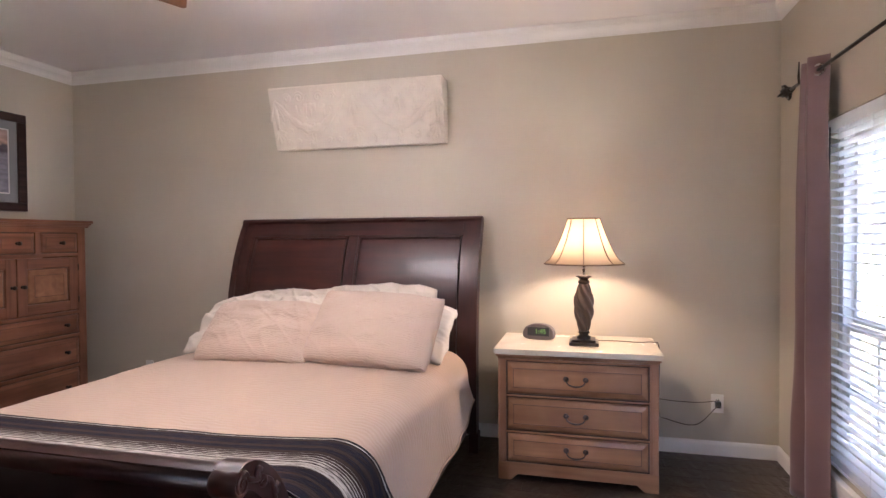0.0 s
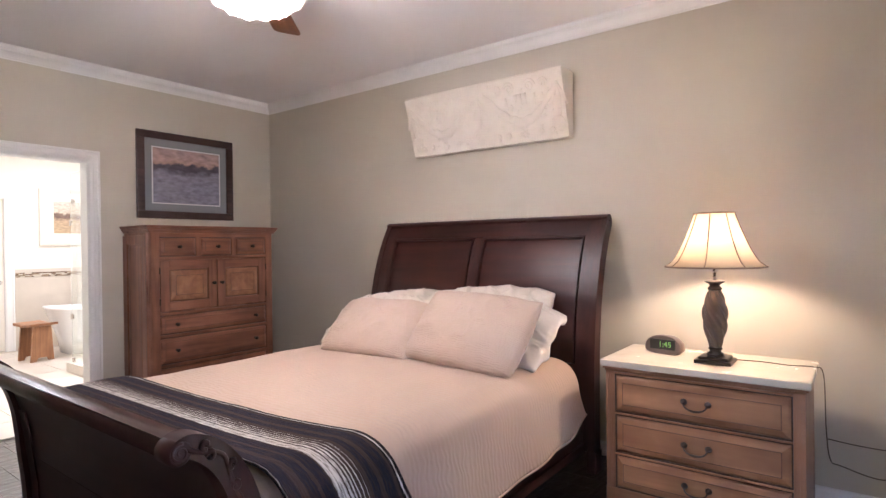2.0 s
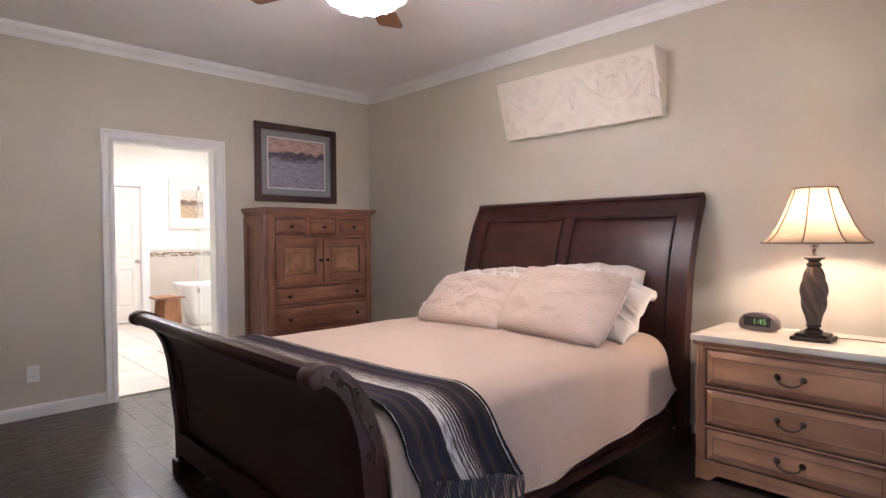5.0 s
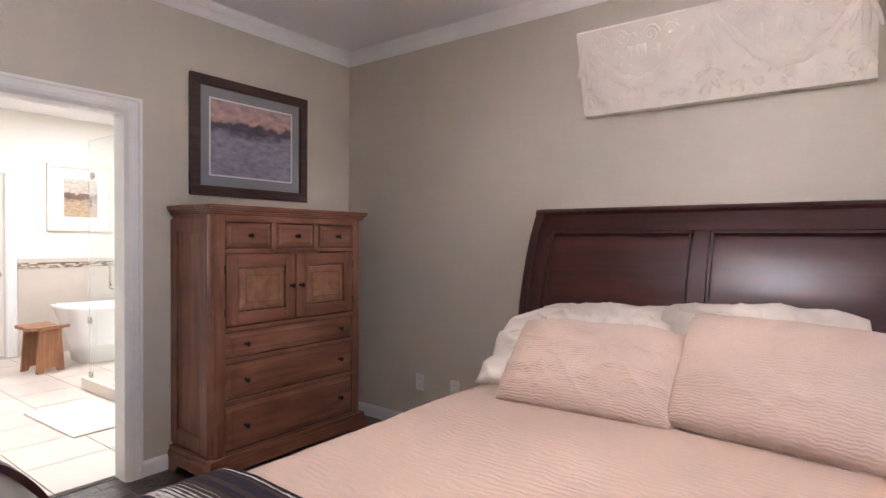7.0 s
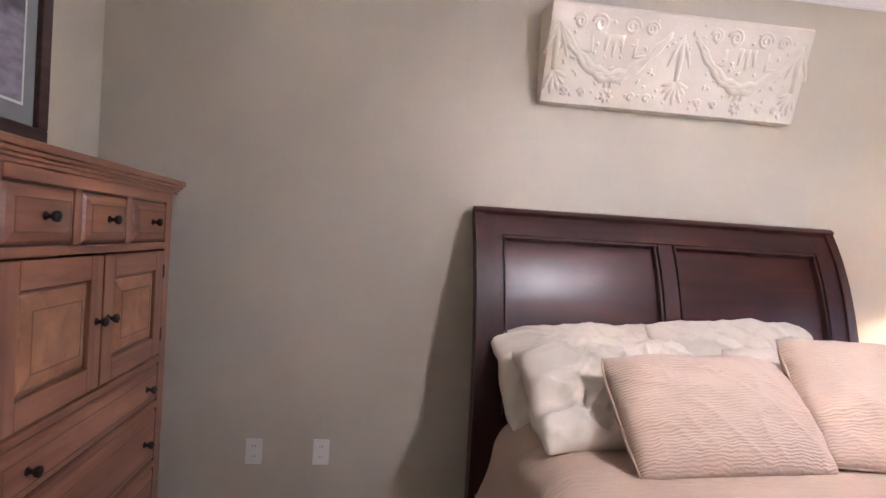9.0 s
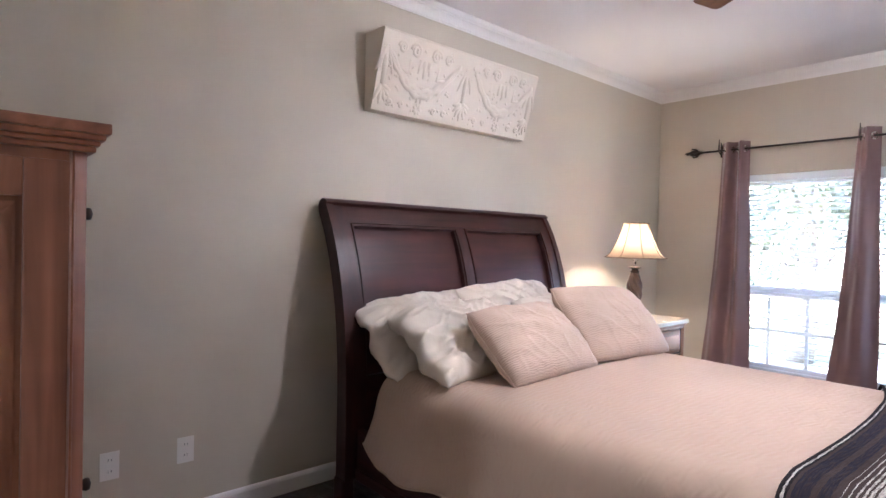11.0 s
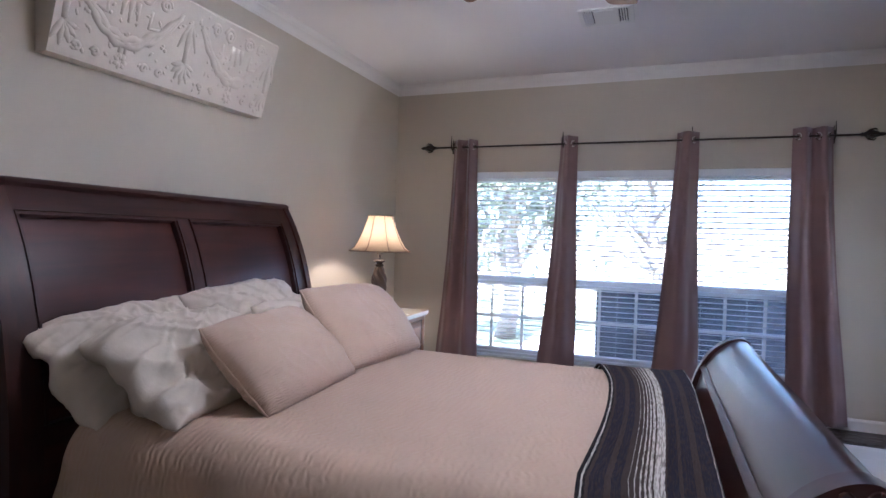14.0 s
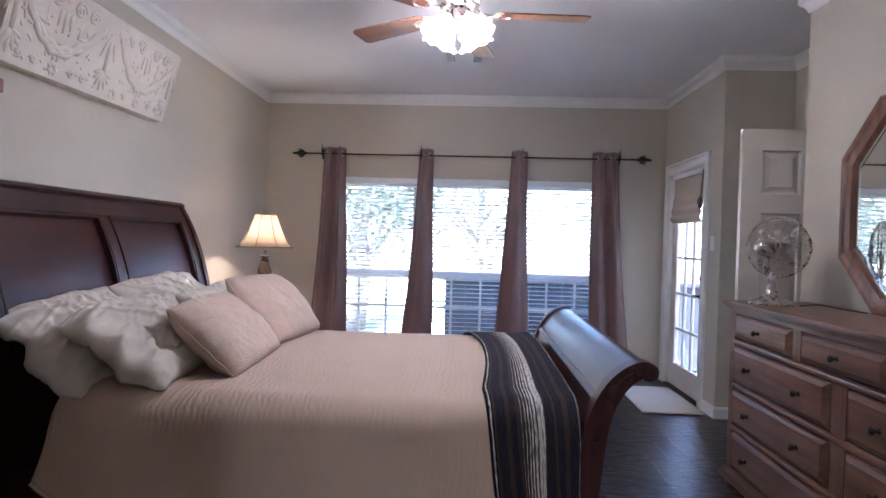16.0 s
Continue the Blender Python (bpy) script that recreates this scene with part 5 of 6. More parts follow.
# ---- plaster relief over the bed ----
relief = thing("plaster_relief", "cream cast plaster relief with swags and scrolls above the bed", "wall relief", (-1.10, NY, 2.02))
RW, RH, RB, RT = 0.64, 0.425, 0.065, 0.185
bm = bmesh.new()
prism(bm, [(-0.001, 0.0), (-RB, 0.0), (-RT, RH - 0.012), (-RT + 0.008, RH), (-0.001, RH)], "x", -RW, RW)
bmesh.ops.subdivide_edges(bm, edges=bm.edges[:], cuts=3, use_grid_fill=True)
part("slab", bm, PLASTER, relief)


def on_face(u, w, lift=0.0):
    """A point of the slab's face at u across and w up."""
    return (u, -(RB + (RT - RB) * w / (RH - 0.012)) - lift, w - lift * 0.28)




def relief_tube(bm, pts, r, n=6, taper=None):
    """A shallow rounded ridge, more than half sunk into the slab."""
    out, taper = [], taper or [1] * len(pts)
    for (u, y, w), t in zip(pts, taper):
        out.append((u, y + 0.004 + 0.9 * r * t, w))
    tube(bm, out, r * 1.7, 10, taper)


bm = bmesh.new()
for c in (-0.33, 0.33):
    for k in range(3):
        pts = [on_face(c - 0.27 + 0.54 * t, 0.325 - 0.20 * math.sin(math.pi * t) + 0.010 * k + 0.006 * math.sin(t * 40 + k * 2), 0.006) for t in [i / 30 for i in range(31)]]
        relief_tube(bm, pts, 0.011, 6, [0.45 + 0.8 * math.sin(math.pi * i / 30) * (1 + 0.25 * math.sin(i * 2.1 + k)) for i in range(31)])
part("swag", bm, PLASTER, relief, "garland swags")["kind"] = "stuff"
bm = bmesh.new()


def leaf_relief(u, w, ang, L, r):
    relief_tube(bm, [on_face(u + L * t * math.cos(ang), w + L * t * math.sin(ang), 0.004) for t in (0, 0.3, 0.65, 1.0)], r, 6, [0.4, 1.0, 0.9, 0.25])


for c in (-0.60, 0.0, 0.60):
    for k in range(7):
        a = radians(-90 + (k - 3) * 25)
        if abs(c) > 0.3 and (k - 3) * c > 0 and abs(k - 3) > 1:
            continue
        leaf_relief(c, 0.135, a, 0.10 - 0.01 * abs(k - 3), 0.0105)
    relief_tube(bm, [on_face(c, 0.34, 0.004), on_face(c, 0.24, 0.006), on_face(c, 0.14, 0.005)], 0.009, 6, [0.6, 1.3, 0.8])
    for k in (-1, 1):
        relief_tube(bm, [on_face(c, 0.33, 0.004), on_face(c + k * 0.035, 0.26, 0.005), on_face(c + k * 0.055, 0.20, 0.003)], 0.007, 6, [0.8, 1, 0.5])
part("palm_leaf", bm, PLASTER, relief, "palm leaf ornaments")["kind"] = "stuff"
bm = bmesh.new()


def spiral(u, w, r, turns, flip=1):
    k = int(turns * 14)
    relief_tube(bm, [on_face(u + flip * r * (1 - i / k * 0.85) * math.cos(i / 14 * 2 * math.pi), w + r * (1 - i / k * 0.85) * math.sin(i / 14 * 2 * math.pi), 0.005) for i in range(k)], 0.0065, 6)


for c in (-0.33, 0.33):
    for d, r in ((-0.17, 0.030), (-0.075, 0.038), (0.075, 0.038), (0.17, 0.030)):
        spiral(c + d, 0.35, r, 1.8, 1 if d > 0 else -1)
    for d in (-0.2, -0.12, 0.12, 0.2):
        spiral(c + d, 0.055, 0.017, 1.3, 1 if d > 0 else -1)
part("scroll", bm, PLASTER, relief, "scroll ornaments")["kind"] = "stuff"
bm = bmesh.new()
for c in (-0.33, 0.33):
    for q in range(7):
        a = 2 * math.pi * q / 7
        leaf_relief(c + 0.006 * math.cos(a), 0.05 + 0.006 * math.sin(a), a, 0.030, 0.008)
    for d in (-0.014, 0.014):
        relief_tube(bm, [on_face(c + d, 0.085, 0.004), on_face(c + d, 0.165, 0.004)], 0.005, 6)
    for d in (-0.04, 0.0, 0.04):
        relief_tube(bm, [on_face(c + d, 0.215 + abs(d) * 0.5, 0.004), on_face(c + d * 0.8, 0.31, 0.004)], 0.009, 6, [0.4, 1.2])
    for d in (-0.12, 0.12):
        relief_tube(bm, [on_face(c + d * 0.9, 0.30, 0.003), on_face(c + d * 0.85, 0.225, 0.005), on_face(c + d * 1.4, 0.235, 0.003)], 0.006, 6)
part("rosette", bm, PLASTER, relief, "rosettes and fluted bars")["kind"] = "stuff"
bm = bmesh.new()
rnd = random.Random(21)
for k in range(150):
    u, w = -0.60 + 1.20 * rnd.random(), 0.03 + 0.35 * rnd.random()
    a = rnd.random() * 6.28
    c = (u + 0.66) % 0.66 - 0.33
    if abs(w - (0.325 - 0.20 * math.cos(c * 5.8))) > 0.09 and w > 0.10 and k % 3:
        continue
    leaf_relief(u, w, a, 0.016 + 0.014 * rnd.random(), 0.0045 + 0.0025 * rnd.random())
part("leaf_sprig", bm, PLASTER, relief, "small leaf sprigs")["kind"] = "stuff"


# ---- electrical plates ----
def outlet(axis, face, out, u, z, label="white duplex wall outlet", wide=False, switch=False):
    th = thing("light_switch" if switch else "wall_outlet", label, "light switch" if switch else "outlet", (face, u, z) if axis == 0 else (u, face, z))
    hw, hh = (0.058, 0.036) if wide else (0.036, 0.058)
    def bx(bm, a, b, c, d, p, q, bev=0.0):
        box(bm, *((out * p, a, b, out * q, c, d) if axis == 0 else (a, out * p, b, c, out * q, d)), bev)
    bm = bmesh.new()
    bx(bm, -hw, -hh, hw, hh, 0.0005, 0.006, 0.002)
    part("plate", bm, WHITEP, th)
    if switch:
        bm = bmesh.new()
        bx(bm, -0.005, -0.012, 0.005, 0.012, 0.006, 0.014, 0.001)
        part("toggle", bm, WHITEP, th)
        return th
    for s in (-1, 1):
        bm = bmesh.new()
        cu, cz_ = (s * 0.024, 0) if wide else (0, s * 0.024)
        bx(bm, cu - 0.016, cz_ - 0.014, cu + 0.016, cz_ + 0.014, 0.006, 0.0078, 0.001)
        rc = part("receptacle", bm, WHITEP, th)
        bm = bmesh.new()
        for k in (-0.006, 0.006):
            bx(bm, cu + k - 0.0012, cz_ - 0.002, cu + k + 0.0012, cz_ + 0.007, 0.0076, 0.0082)
        part("slots", bm, BLACKP, rc)
    return th


outlet(1, NY, -1, 1.255, 0.325)
outlet(1, NY, -1, -2.655, 0.335)
outlet(1, NY, -1, -2.955, 0.335, "white cable jack plate")
outlet(0, WX, 1, 1.045, 0.31)
outlet(0, EX, -1, 1.02, 0.115, "white outlet set sideways under the window", True)
outlet(1, SY, 1, 0.48, 1.34, "white light switch beside the glass door", switch=True)
outlet(0, AX1, -1, -0.19, 1.33, "white light switch plate", switch=True)
framed("framed_certificate", "small black-framed picture in the alcove", 0, AX1, -1, -0.36, -0.145, 1.645, 1.82, 0.014, BLACKP, mat("cream_paper", (0.7, 0.68, 0.62), 0.9), 0.02, mat("grey_print", (0.3, 0.3, 0.28), 0.8), mat("cream_paper", (0.7, 0.68, 0.62), 0.9))

# ---- dresser, mirror and desk fan ----
dresser = thing("dresser", "wide brown dresser with raised drawer fronts and dark knobs", "dresser", (-1.765, 0.232, 0))
DW, DF, DB, DH = 0.905, 0.225, -0.215, 0.975
bm = bmesh.new()
box(bm, -DW, DB, 0.10, -DW + 0.02, DF - 0.02, DH, 0.002)
box(bm, DW - 0.02, DB, 0.10, DW, DF - 0.02, DH, 0.002)
box(bm, -DW + 0.02, DB, 0.10, DW - 0.02, DB + 0.015, DH)
box(bm, -DW + 0.02, DB + 0.015, 0.10, DW - 0.02, DF - 0.04, 0.12)
part("carcase", bm, WALNUTV, dresser)
bm = bmesh.new()
for ins, z0, z1 in ((0.008, DH, DH + 0.01), (0.018, DH + 0.01, DH + 0.018), (0.028, DH + 0.018, DH + 0.026), (0.038, DH + 0.026, DH + 0.045)):
    box(bm, -DW - ins, DB, z0, DW + ins, DF + ins, z1, 0.003)
part("top", bm, WALNUT, dresser)
bm = bmesh.new()
for ins, z0, z1 in ((0.012, 0.09, 0.10), (0.022, 0.075, 0.09), (0.03, 0.055, 0.075)):
    box(bm, -DW - ins, DB, z0, DW + ins, DF + ins, z1, 0.003)
for sx in (-1, 1):
    for y in (DB + 0.05, DF - 0.03):
        lathe(bm, [(0.03, 0.0), (0.045, 0.015), (0.045, 0.04), (0.03, 0.055)], 16, sx * (DW - 0.04), y)
part("plinth", bm, WALNUT, dresser)
for x0, x1 in ((-DW, -DW + 0.05), (-0.045, 0.045), (DW - 0.05, DW)):
    bm = bmesh.new()
    box(bm, x0, DF - 0.02, 0.10, x1, DF, DH if abs(x0) > 0.1 else 0.80, 0.002)
    part("face_stile", bm, WALNUTV, dresser)
for z in (0.325, 0.555, 0.79):
    bm = bmesh.new()
    box(bm, -DW + 0.05, DF - 0.02, z, DW - 0.05, DF + 0.012, z + 0.026, 0.009)
    part("drawer_rail", bm, WALNUT, dresser)
bm = bmesh.new()
box(bm, -DW + 0.05, DF - 0.02, 0.10, DW - 0.05, DF, 0.115)
box(bm, -DW + 0.05, DF - 0.02, 0.955, DW - 0.05, DF, DH, 0.002)
part("drawer_rail", bm, WALNUT, dresser)
for x in (-0.29, 0.29):
    bm = bmesh.new()
    box(bm, x - 0.03, DF - 0.02, 0.816, x + 0.03, DF, 0.955, 0.002)
    part("drawer_divider", bm, WALNUTV, dresser)
for x0, x1 in ((-DW + 0.06, -0.33), (-0.25, 0.25), (0.33, DW - 0.06)):
    drawer(dresser, 1, x0, x1, 0.828, 0.945, DF - 0.006, 1, WALNUT, [(x0 + x1) / 2], 0.022, 0.02)
for x0, x1 in ((-DW + 0.06, -0.055), (0.055, DW - 0.06)):
    for z0, z1 in ((0.125, 0.315), (0.361, 0.545), (0.591, 0.78)):
        drawer(dresser, 1, x0, x1, z0, z1, DF - 0.006, 1, WALNUT, [(x0 + x1) / 2 + (x1 - x0) * k for k in (-0.27, 0.27)], 0.024, 0.022)

mir = thing("dresser_mirror", "octagonal wooden framed mirror standing on the dresser against the wall", "mirror", (-1.75, 0.02, 1.02))
MW, MH, MC = 0.66, 1.0, 0.25
def octa(ins):
    w, h, c = MW - ins, MH - ins, MC - ins * 0.42
    return [(-w + c, ins), (w - c, ins), (w, ins + c), (w, h - c), (w - c, h), (-w + c, h), (-w, h - c), (-w, ins + c)]
bm = bmesh.new()
lay = [(0.0, 0.0), (0.0, 0.028), (0.012, 0.036), (0.03, 0.038), (0.045, 0.030), (0.075, 0.026), (0.085, 0.014), (0.085, 0.0)]
rings = [[bm.verts.new((x, d, z)) for x, z in octa(i)] for i, d in lay]
for a, b in zip(rings, rings[1:] + rings[:1]):
    for i in range(8):
        bm.faces.new((a[i], a[(i + 1) % 8], b[(i + 1) % 8], b[i]))
part("frame", bm, wood("mirror_wood", (0.27, 0.12, 0.06), (0.14, 0.06, 0.03), 0.32, 2, 0.3, 0.8), mir)
bm = bmesh.new()
prism(bm, octa(0.08), "y", 0.004, 0.009)
part("mirror_glass", bm, MIRROR, mir)
bm = bmesh.new()
rings = [[bm.verts.new((x, d, z)) for x, z in octa(i)] for i, d in ((0.082, 0.0095), (0.108, 0.0115), (0.108, 0.0095))]
for a, b in zip(rings, rings[1:] + rings[:1]):
    for i in range(8):
        bm.faces.new((a[i], a[(i + 1) % 8], b[(i + 1) % 8], b[i]))
part("bevelled_edge", bm, MIRROR, mir)

fan = thing("desk_fan", "brushed nickel desk fan with round wire cage on the dresser", "fan", (-1.02, 0.33, 1.02), turn=38)
bm = bmesh.new()
lathe(bm, [(0.105, 0.0), (0.108, 0.006), (0.10, 0.014), (0.06, 0.03), (0.035, 0.05), (0.022, 0.08), (0.016, 0.12), (0.018, 0.16), (0.012, 0.165)], 32)
part("base", bm, NICKEL, fan)
bm = bmesh.new()
lathe(bm, [(0.001, 0.13), (0.03, 0.125), (0.048, 0.10), (0.052, 0.05), (0.045, 0.01), (0.03, -0.01)], 24, axis="y", cz=0.295)
tube(bm, [(0, 0.06, 0.16), (0, 0.065, 0.22), (0, 0.06, 0.26)], 0.014, 10)
part("motor", bm, NICKEL, fan)
FR = 0.158
for front in (-1, 1):
    bm = bmesh.new()
    for rr in (FR, FR * 0.985, 0.035):
        tube(bm, [(rr * math.cos(a), front * (0.006 if rr > 0.1 else 0.05), 0.295 + rr * math.sin(a)) for a in [2 * math.pi * k / 40 for k in range(41)]], 0.0026, 5)
    for k in range(64):
        a = 2 * math.pi * k / 64
        pts = [(r * math.cos(a + 0.25 * (1 - r / FR)), front * (0.006 + 0.048 * (1 - (r / FR) ** 2.2)), 0.295 + r * math.sin(a + 0.25 * (1 - r / FR))) for r in (0.035, 0.07, 0.11, 0.14, FR)]
        tube(bm, pts, 0.0013, 4)
    g = part("cage", bm, NICKEL, fan)
    g.location = (0, -0.05, 0)
bm = bmesh.new()
lathe(bm, [(0.001, -0.052), (0.02, -0.05), (0.034, -0.044), (0.036, -0.03)], 24, axis="y", cz=0.295)
g = part("badge", bm, NICKEL, fan)
g.location = (0, -0.05, 0)
for k in range(4):
    bm = bmesh.new()
    a0 = k * math.pi / 2 + 0.7
    pts = []
    for i in range(13):
        t = i / 12
        r = 0.028 + 0.105 * math.sin(math.pi * min(1, t * 1.0) * 0.5) if t < 0.5 else 0.028 + 0.105 * math.sin(math.pi * 0.5 * min(1, (1 - t) * 2) ** 0.6)
        pts.append((r, -0.42 + 0.84 * t))
    vs, vb = [], []
    for r, da in pts:
        a = a0 + da
        y = 0.022 * math.sin(da * 2) * r / 0.13
        vs.append(bm.verts.new((r * math.cos(a), y - 0.05, 0.295 + r * math.sin(a))))
        vb.append(bm.verts.new((r * math.cos(a), y - 0.0515, 0.295 + r * math.sin(a))))
    c0, c1 = bm.verts.new((0.01 * math.cos(a0), -0.05, 0.295 + 0.01 * math.sin(a0))), bm.verts.new((0.01 * math.cos(a0), -0.0515, 0.295 + 0.01 * math.sin(a0)))
    for i in range(12):
        bm.faces.new((c0, vs[i], vs[i + 1]))
        bm.faces.new((c1, vb[i + 1], vb[i]))
        bm.faces.new((vs[i], vb[i], vb[i + 1], vs[i + 1]))
    part("blade", bm, NICKEL, fan)
cord2 = thing("fan_cord", "thin dark fan cord lying on the dresser top", "power cord", (-1.10, 0.25, 1.021))
bm = bmesh.new()
tube(bm, hang_cord([(-0.03, 0.0, 0.005), (-0.12, -0.04, 0.022), (-0.20, -0.10, 0.012), (-0.26, -0.17, 0.004)], 0.003), 0.003, 6)
part("flex", bm, BLACKP, cord2)

# ---- ceiling fan ----
cf = thing("ceiling_fan", "five-blade ceiling fan, reddish blades, four lit frosted glass shades", "ceiling fan", (FANX, FANY, CZ))
cf.scale = (1, 1, 0.93)
bm = bmesh.new()
lathe(bm, [(0.075, -0.001), (0.078, -0.012), (0.06, -0.045), (0.03, -0.06)], 28)
part("canopy", bm, NICKEL, cf)
bm = bmesh.new()
lathe(bm, [(0.014, -0.055), (0.014, -0.12)], 14)
part("downrod", bm, NICKEL, cf)
bm = bmesh.new()
lathe(bm, [(0.04, -0.115), (0.085, -0.13), (0.115, -0.155), (0.12, -0.195), (0.105, -0.225), (0.08, -0.24), (0.06, -0.245)], 32)
part("motor_housing", bm, NICKEL, cf)
bm = bmesh.new()
lathe(bm, [(0.055, -0.245), (0.058, -0.255), (0.05, -0.30), (0.06, -0.32), (0.05, -0.345), (0.02, -0.36)], 28)
part("light_fitter", bm, NICKEL, cf)
for k in range(5):
    a = radians(-90 + 72 * k + 5)
    piv = new("blade")
    piv.parent, piv.rotation_euler = cf, (0, 0, a)
    bm = bmesh.new()
    outline = [(0.20, -0.045), (0.24, -0.062), (0.67, -0.074), (0.692, -0.066), (0.70, -0.05), (0.70, 0.05), (0.692, 0.066), (0.67, 0.074), (0.24, 0.062), (0.20, 0.045)]
    prism(bm, outline, "z", -0.004, 0.004)
    bmesh.ops.rotate(bm, verts=bm.verts, matrix=Matrix.Rotation(radians(11), 3, "X"))
    for v in bm.verts:
        v.co.z -= 0.262
    part("wooden_blade", bm, FANWOOD, piv)
    bm = bmesh.new()
    tube(bm, [(0.09, 0, -0.235), (0.13, 0, -0.262), (0.17, 0, -0.273)], 0.012, 8)
    ring = [(0.235 + 0.045 * math.cos(t), 0.038 * math.sin(t), -0.273 + 0.007 * math.sin(t)) for t in [2 * math.pi * i / 20 for i in range(21)]]
    tube(bm, ring, 0.007, 6)
    tube(bm, [(0.17, 0.0, -0.273), (0.195, 0, -0.273)], 0.012, 8)
    part("blade_iron", bm, NICKEL, piv)
for k in range(4):
    a = radians(45 + 90 * k)
    d = Vector((math.cos(a), math.sin(a), 0))
    arm = new("shade_arm")
    arm.parent, arm.location, arm.rotation_euler = cf, (0, 0, 0), (0, 0, a)
    bm = bmesh.new()
    tube(bm, [(0.04, 0, -0.28), (0.06, 0, -0.272), (0.073, 0, -0.285)], 0.008, 8)
    lathe(bm, [(0.02, -0.275), (0.026, -0.295), (0.024, -0.31)], 16, 0.075, 0)
    part("arm", bm, NICKEL, arm)
    bm = bmesh.new()
    tilt = Matrix.Rotation(radians(-33), 3, "Y")
    def tulip(u, v):
        r = 0.024 + 0.052 * v ** 0.8 + 0.022 * v ** 5
        r *= 1 + (0.05 * v ** 3) * math.cos(2 * math.pi * u * 8)
        p = Vector((r * math.cos(2 * math.pi * u), r * math.sin(2 * math.pi * u), -0.13 * v + 0.006 * v ** 4 * math.cos(2 * math.pi * u * 8)))
        p = tilt @ p
        return (p.x + 0.075, p.y, p.z - 0.30)
    sheet_grid(bm, 64, 14, tulip)
    part("glass_shade", bm, FROST, arm, "frosted glass tulip shade with a ruffled rim")
    bm = bmesh.new()
    bmesh.ops.create_icosphere(bm, subdivisions=2, radius=0.024)
    off = tilt @ Vector((0, 0, -0.06))
    for v in bm.verts:
        v.co += off + Vector((0.075, 0, -0.30))
    part("bulb", bm, BULBGLOW, arm, "lit bulb")
bm = bmesh.new()
tube(bm, [(0.02, 0.02, -0.35), (0.021, 0.02, -0.47)], 0.0012, 4)
lathe(bm, [(0.001, -0.465), (0.006, -0.475), (0.005, -0.49), (0.001, -0.495)], 10, 0.021, 0.02)
part("pull_chain", bm, NICKEL, cf)

vent = thing("ceiling_vent", "white ceiling air register with angled slats at both ends", "air vent", (0.41, 1.99, CZ))
bm = bmesh.new()
for a, b, c, d in ((-0.135, -0.165, 0.135, -0.135), (-0.135, 0.135, 0.135, 0.165), (-0.135, -0.135, -0.11, 0.135), (0.11, -0.135, 0.135, 0.135)):
    box(bm, a, b, -0.012, c, d, -0.0005, 0.003)
part("frame", bm, TRIM, vent)
bm = bmesh.new()
box(bm, -0.11, -0.075, -0.016, 0.11, 0.075, -0.004, 0.004)
part("centre_plate", bm, TRIM, vent)
# No hole is cut: thin black plates stand for the shade inside the duct.
for y in (-0.135, 0.075):
    bm = bmesh.new()
    box(bm, -0.11, y, -0.003, 0.11, y + 0.06, -0.001)
    part("duct_opening", bm, BLACKP, vent)
for sy in (-1, 1):
    for i in range(4):
        bm = bmesh.new()
        y = sy * (0.083 + 0.015 * i)
        prism(bm, [(y, -0.004), (y + sy * 0.010, -0.018), (y + sy * 0.0115, -0.017), (y + sy * 0.0015, -0.003)], "x", -0.108, 0.108)
        part("slat", bm, TRIM, vent)

# ---- doors ----
door = tagged(new("door_1"), "white fifteen-pane glass patio door, closed, with dark lever and deadbolt", kind="structure")
y0, y1 = SY - 0.075, SY - 0.035
DX0, DX1 = FD0 + 0.02, FD1 - 0.02
GX0, GX1, GZ0, GZ1 = DX0 + 0.12, DX1 - 0.12, 0.22, 1.86
bm = bmesh.new()
box(bm, DX0, y0, 0.012, GX0, y1, 1.978, 0.002)
box(bm, GX1, y0, 0.012, DX1, y1, 1.978, 0.002)
box(bm, GX0, y0, 0.012, GX1, y1, GZ0, 0.002)
box(bm, GX0, y0, GZ1, GX1, y1, 1.978, 0.002)
part("leaf_frame", bm, DOORW, door)
bm = bmesh.new()
for i in (1, 2):
    x = GX0 + (GX1 - GX0) * i / 3
    box(bm, x - 0.01, y0 + 0.006, GZ0, x + 0.01, y1 - 0.006, GZ1, 0.003)
for i in range(1, 5):
    z = GZ0 + (GZ1 - GZ0) * i / 5
    box(bm, GX0, y0 + 0.008, z - 0.01, GX1, y1 - 0.008, z + 0.01, 0.003)
part("glazing_bars", bm, DOORW, door)
for i in range(3):
    for j in range(5):
        bm = bmesh.new()
        xa, xb = GX0 + (GX1 - GX0) * i / 3, GX0 + (GX1 - GX0) * (i + 1) / 3
        za, zb = GZ0 + (GZ1 - GZ0) * j / 5, GZ0 + (GZ1 - GZ0) * (j + 1) / 5
        box(bm, xa + 0.008, SY - 0.056, za + 0.008, xb - 0.008, SY - 0.053, zb - 0.008)
        part("pane", bm, GLASS, door).visible_shadow = False
bm = bmesh.new()
lathe(bm, [(0.001, 0.034), (0.012, 0.03), (0.022, 0.02), (0.028, 0.006), (0.028, 0.0)], 20, DX0 + 0.06, y1, axis="y", cz=0.90)
tube(bm, [(DX0 + 0.06, y1 + 0.028, 0.90), (DX0 + 0.09, y1 + 0.034, 0.90), (DX0 + 0.165, y1 + 0.034, 0.897)], 0.009, 8, [1, 1, 0.8])
part("lever_handle", bm, IRON, door, "dark bronze lever handle")
bm = bmesh.new()
lathe(bm, [(0.001, 0.028), (0.016, 0.026), (0.024, 0.012), (0.03, 0.0)], 20, DX0 + 0.06, y1, axis="y", cz=1.045)
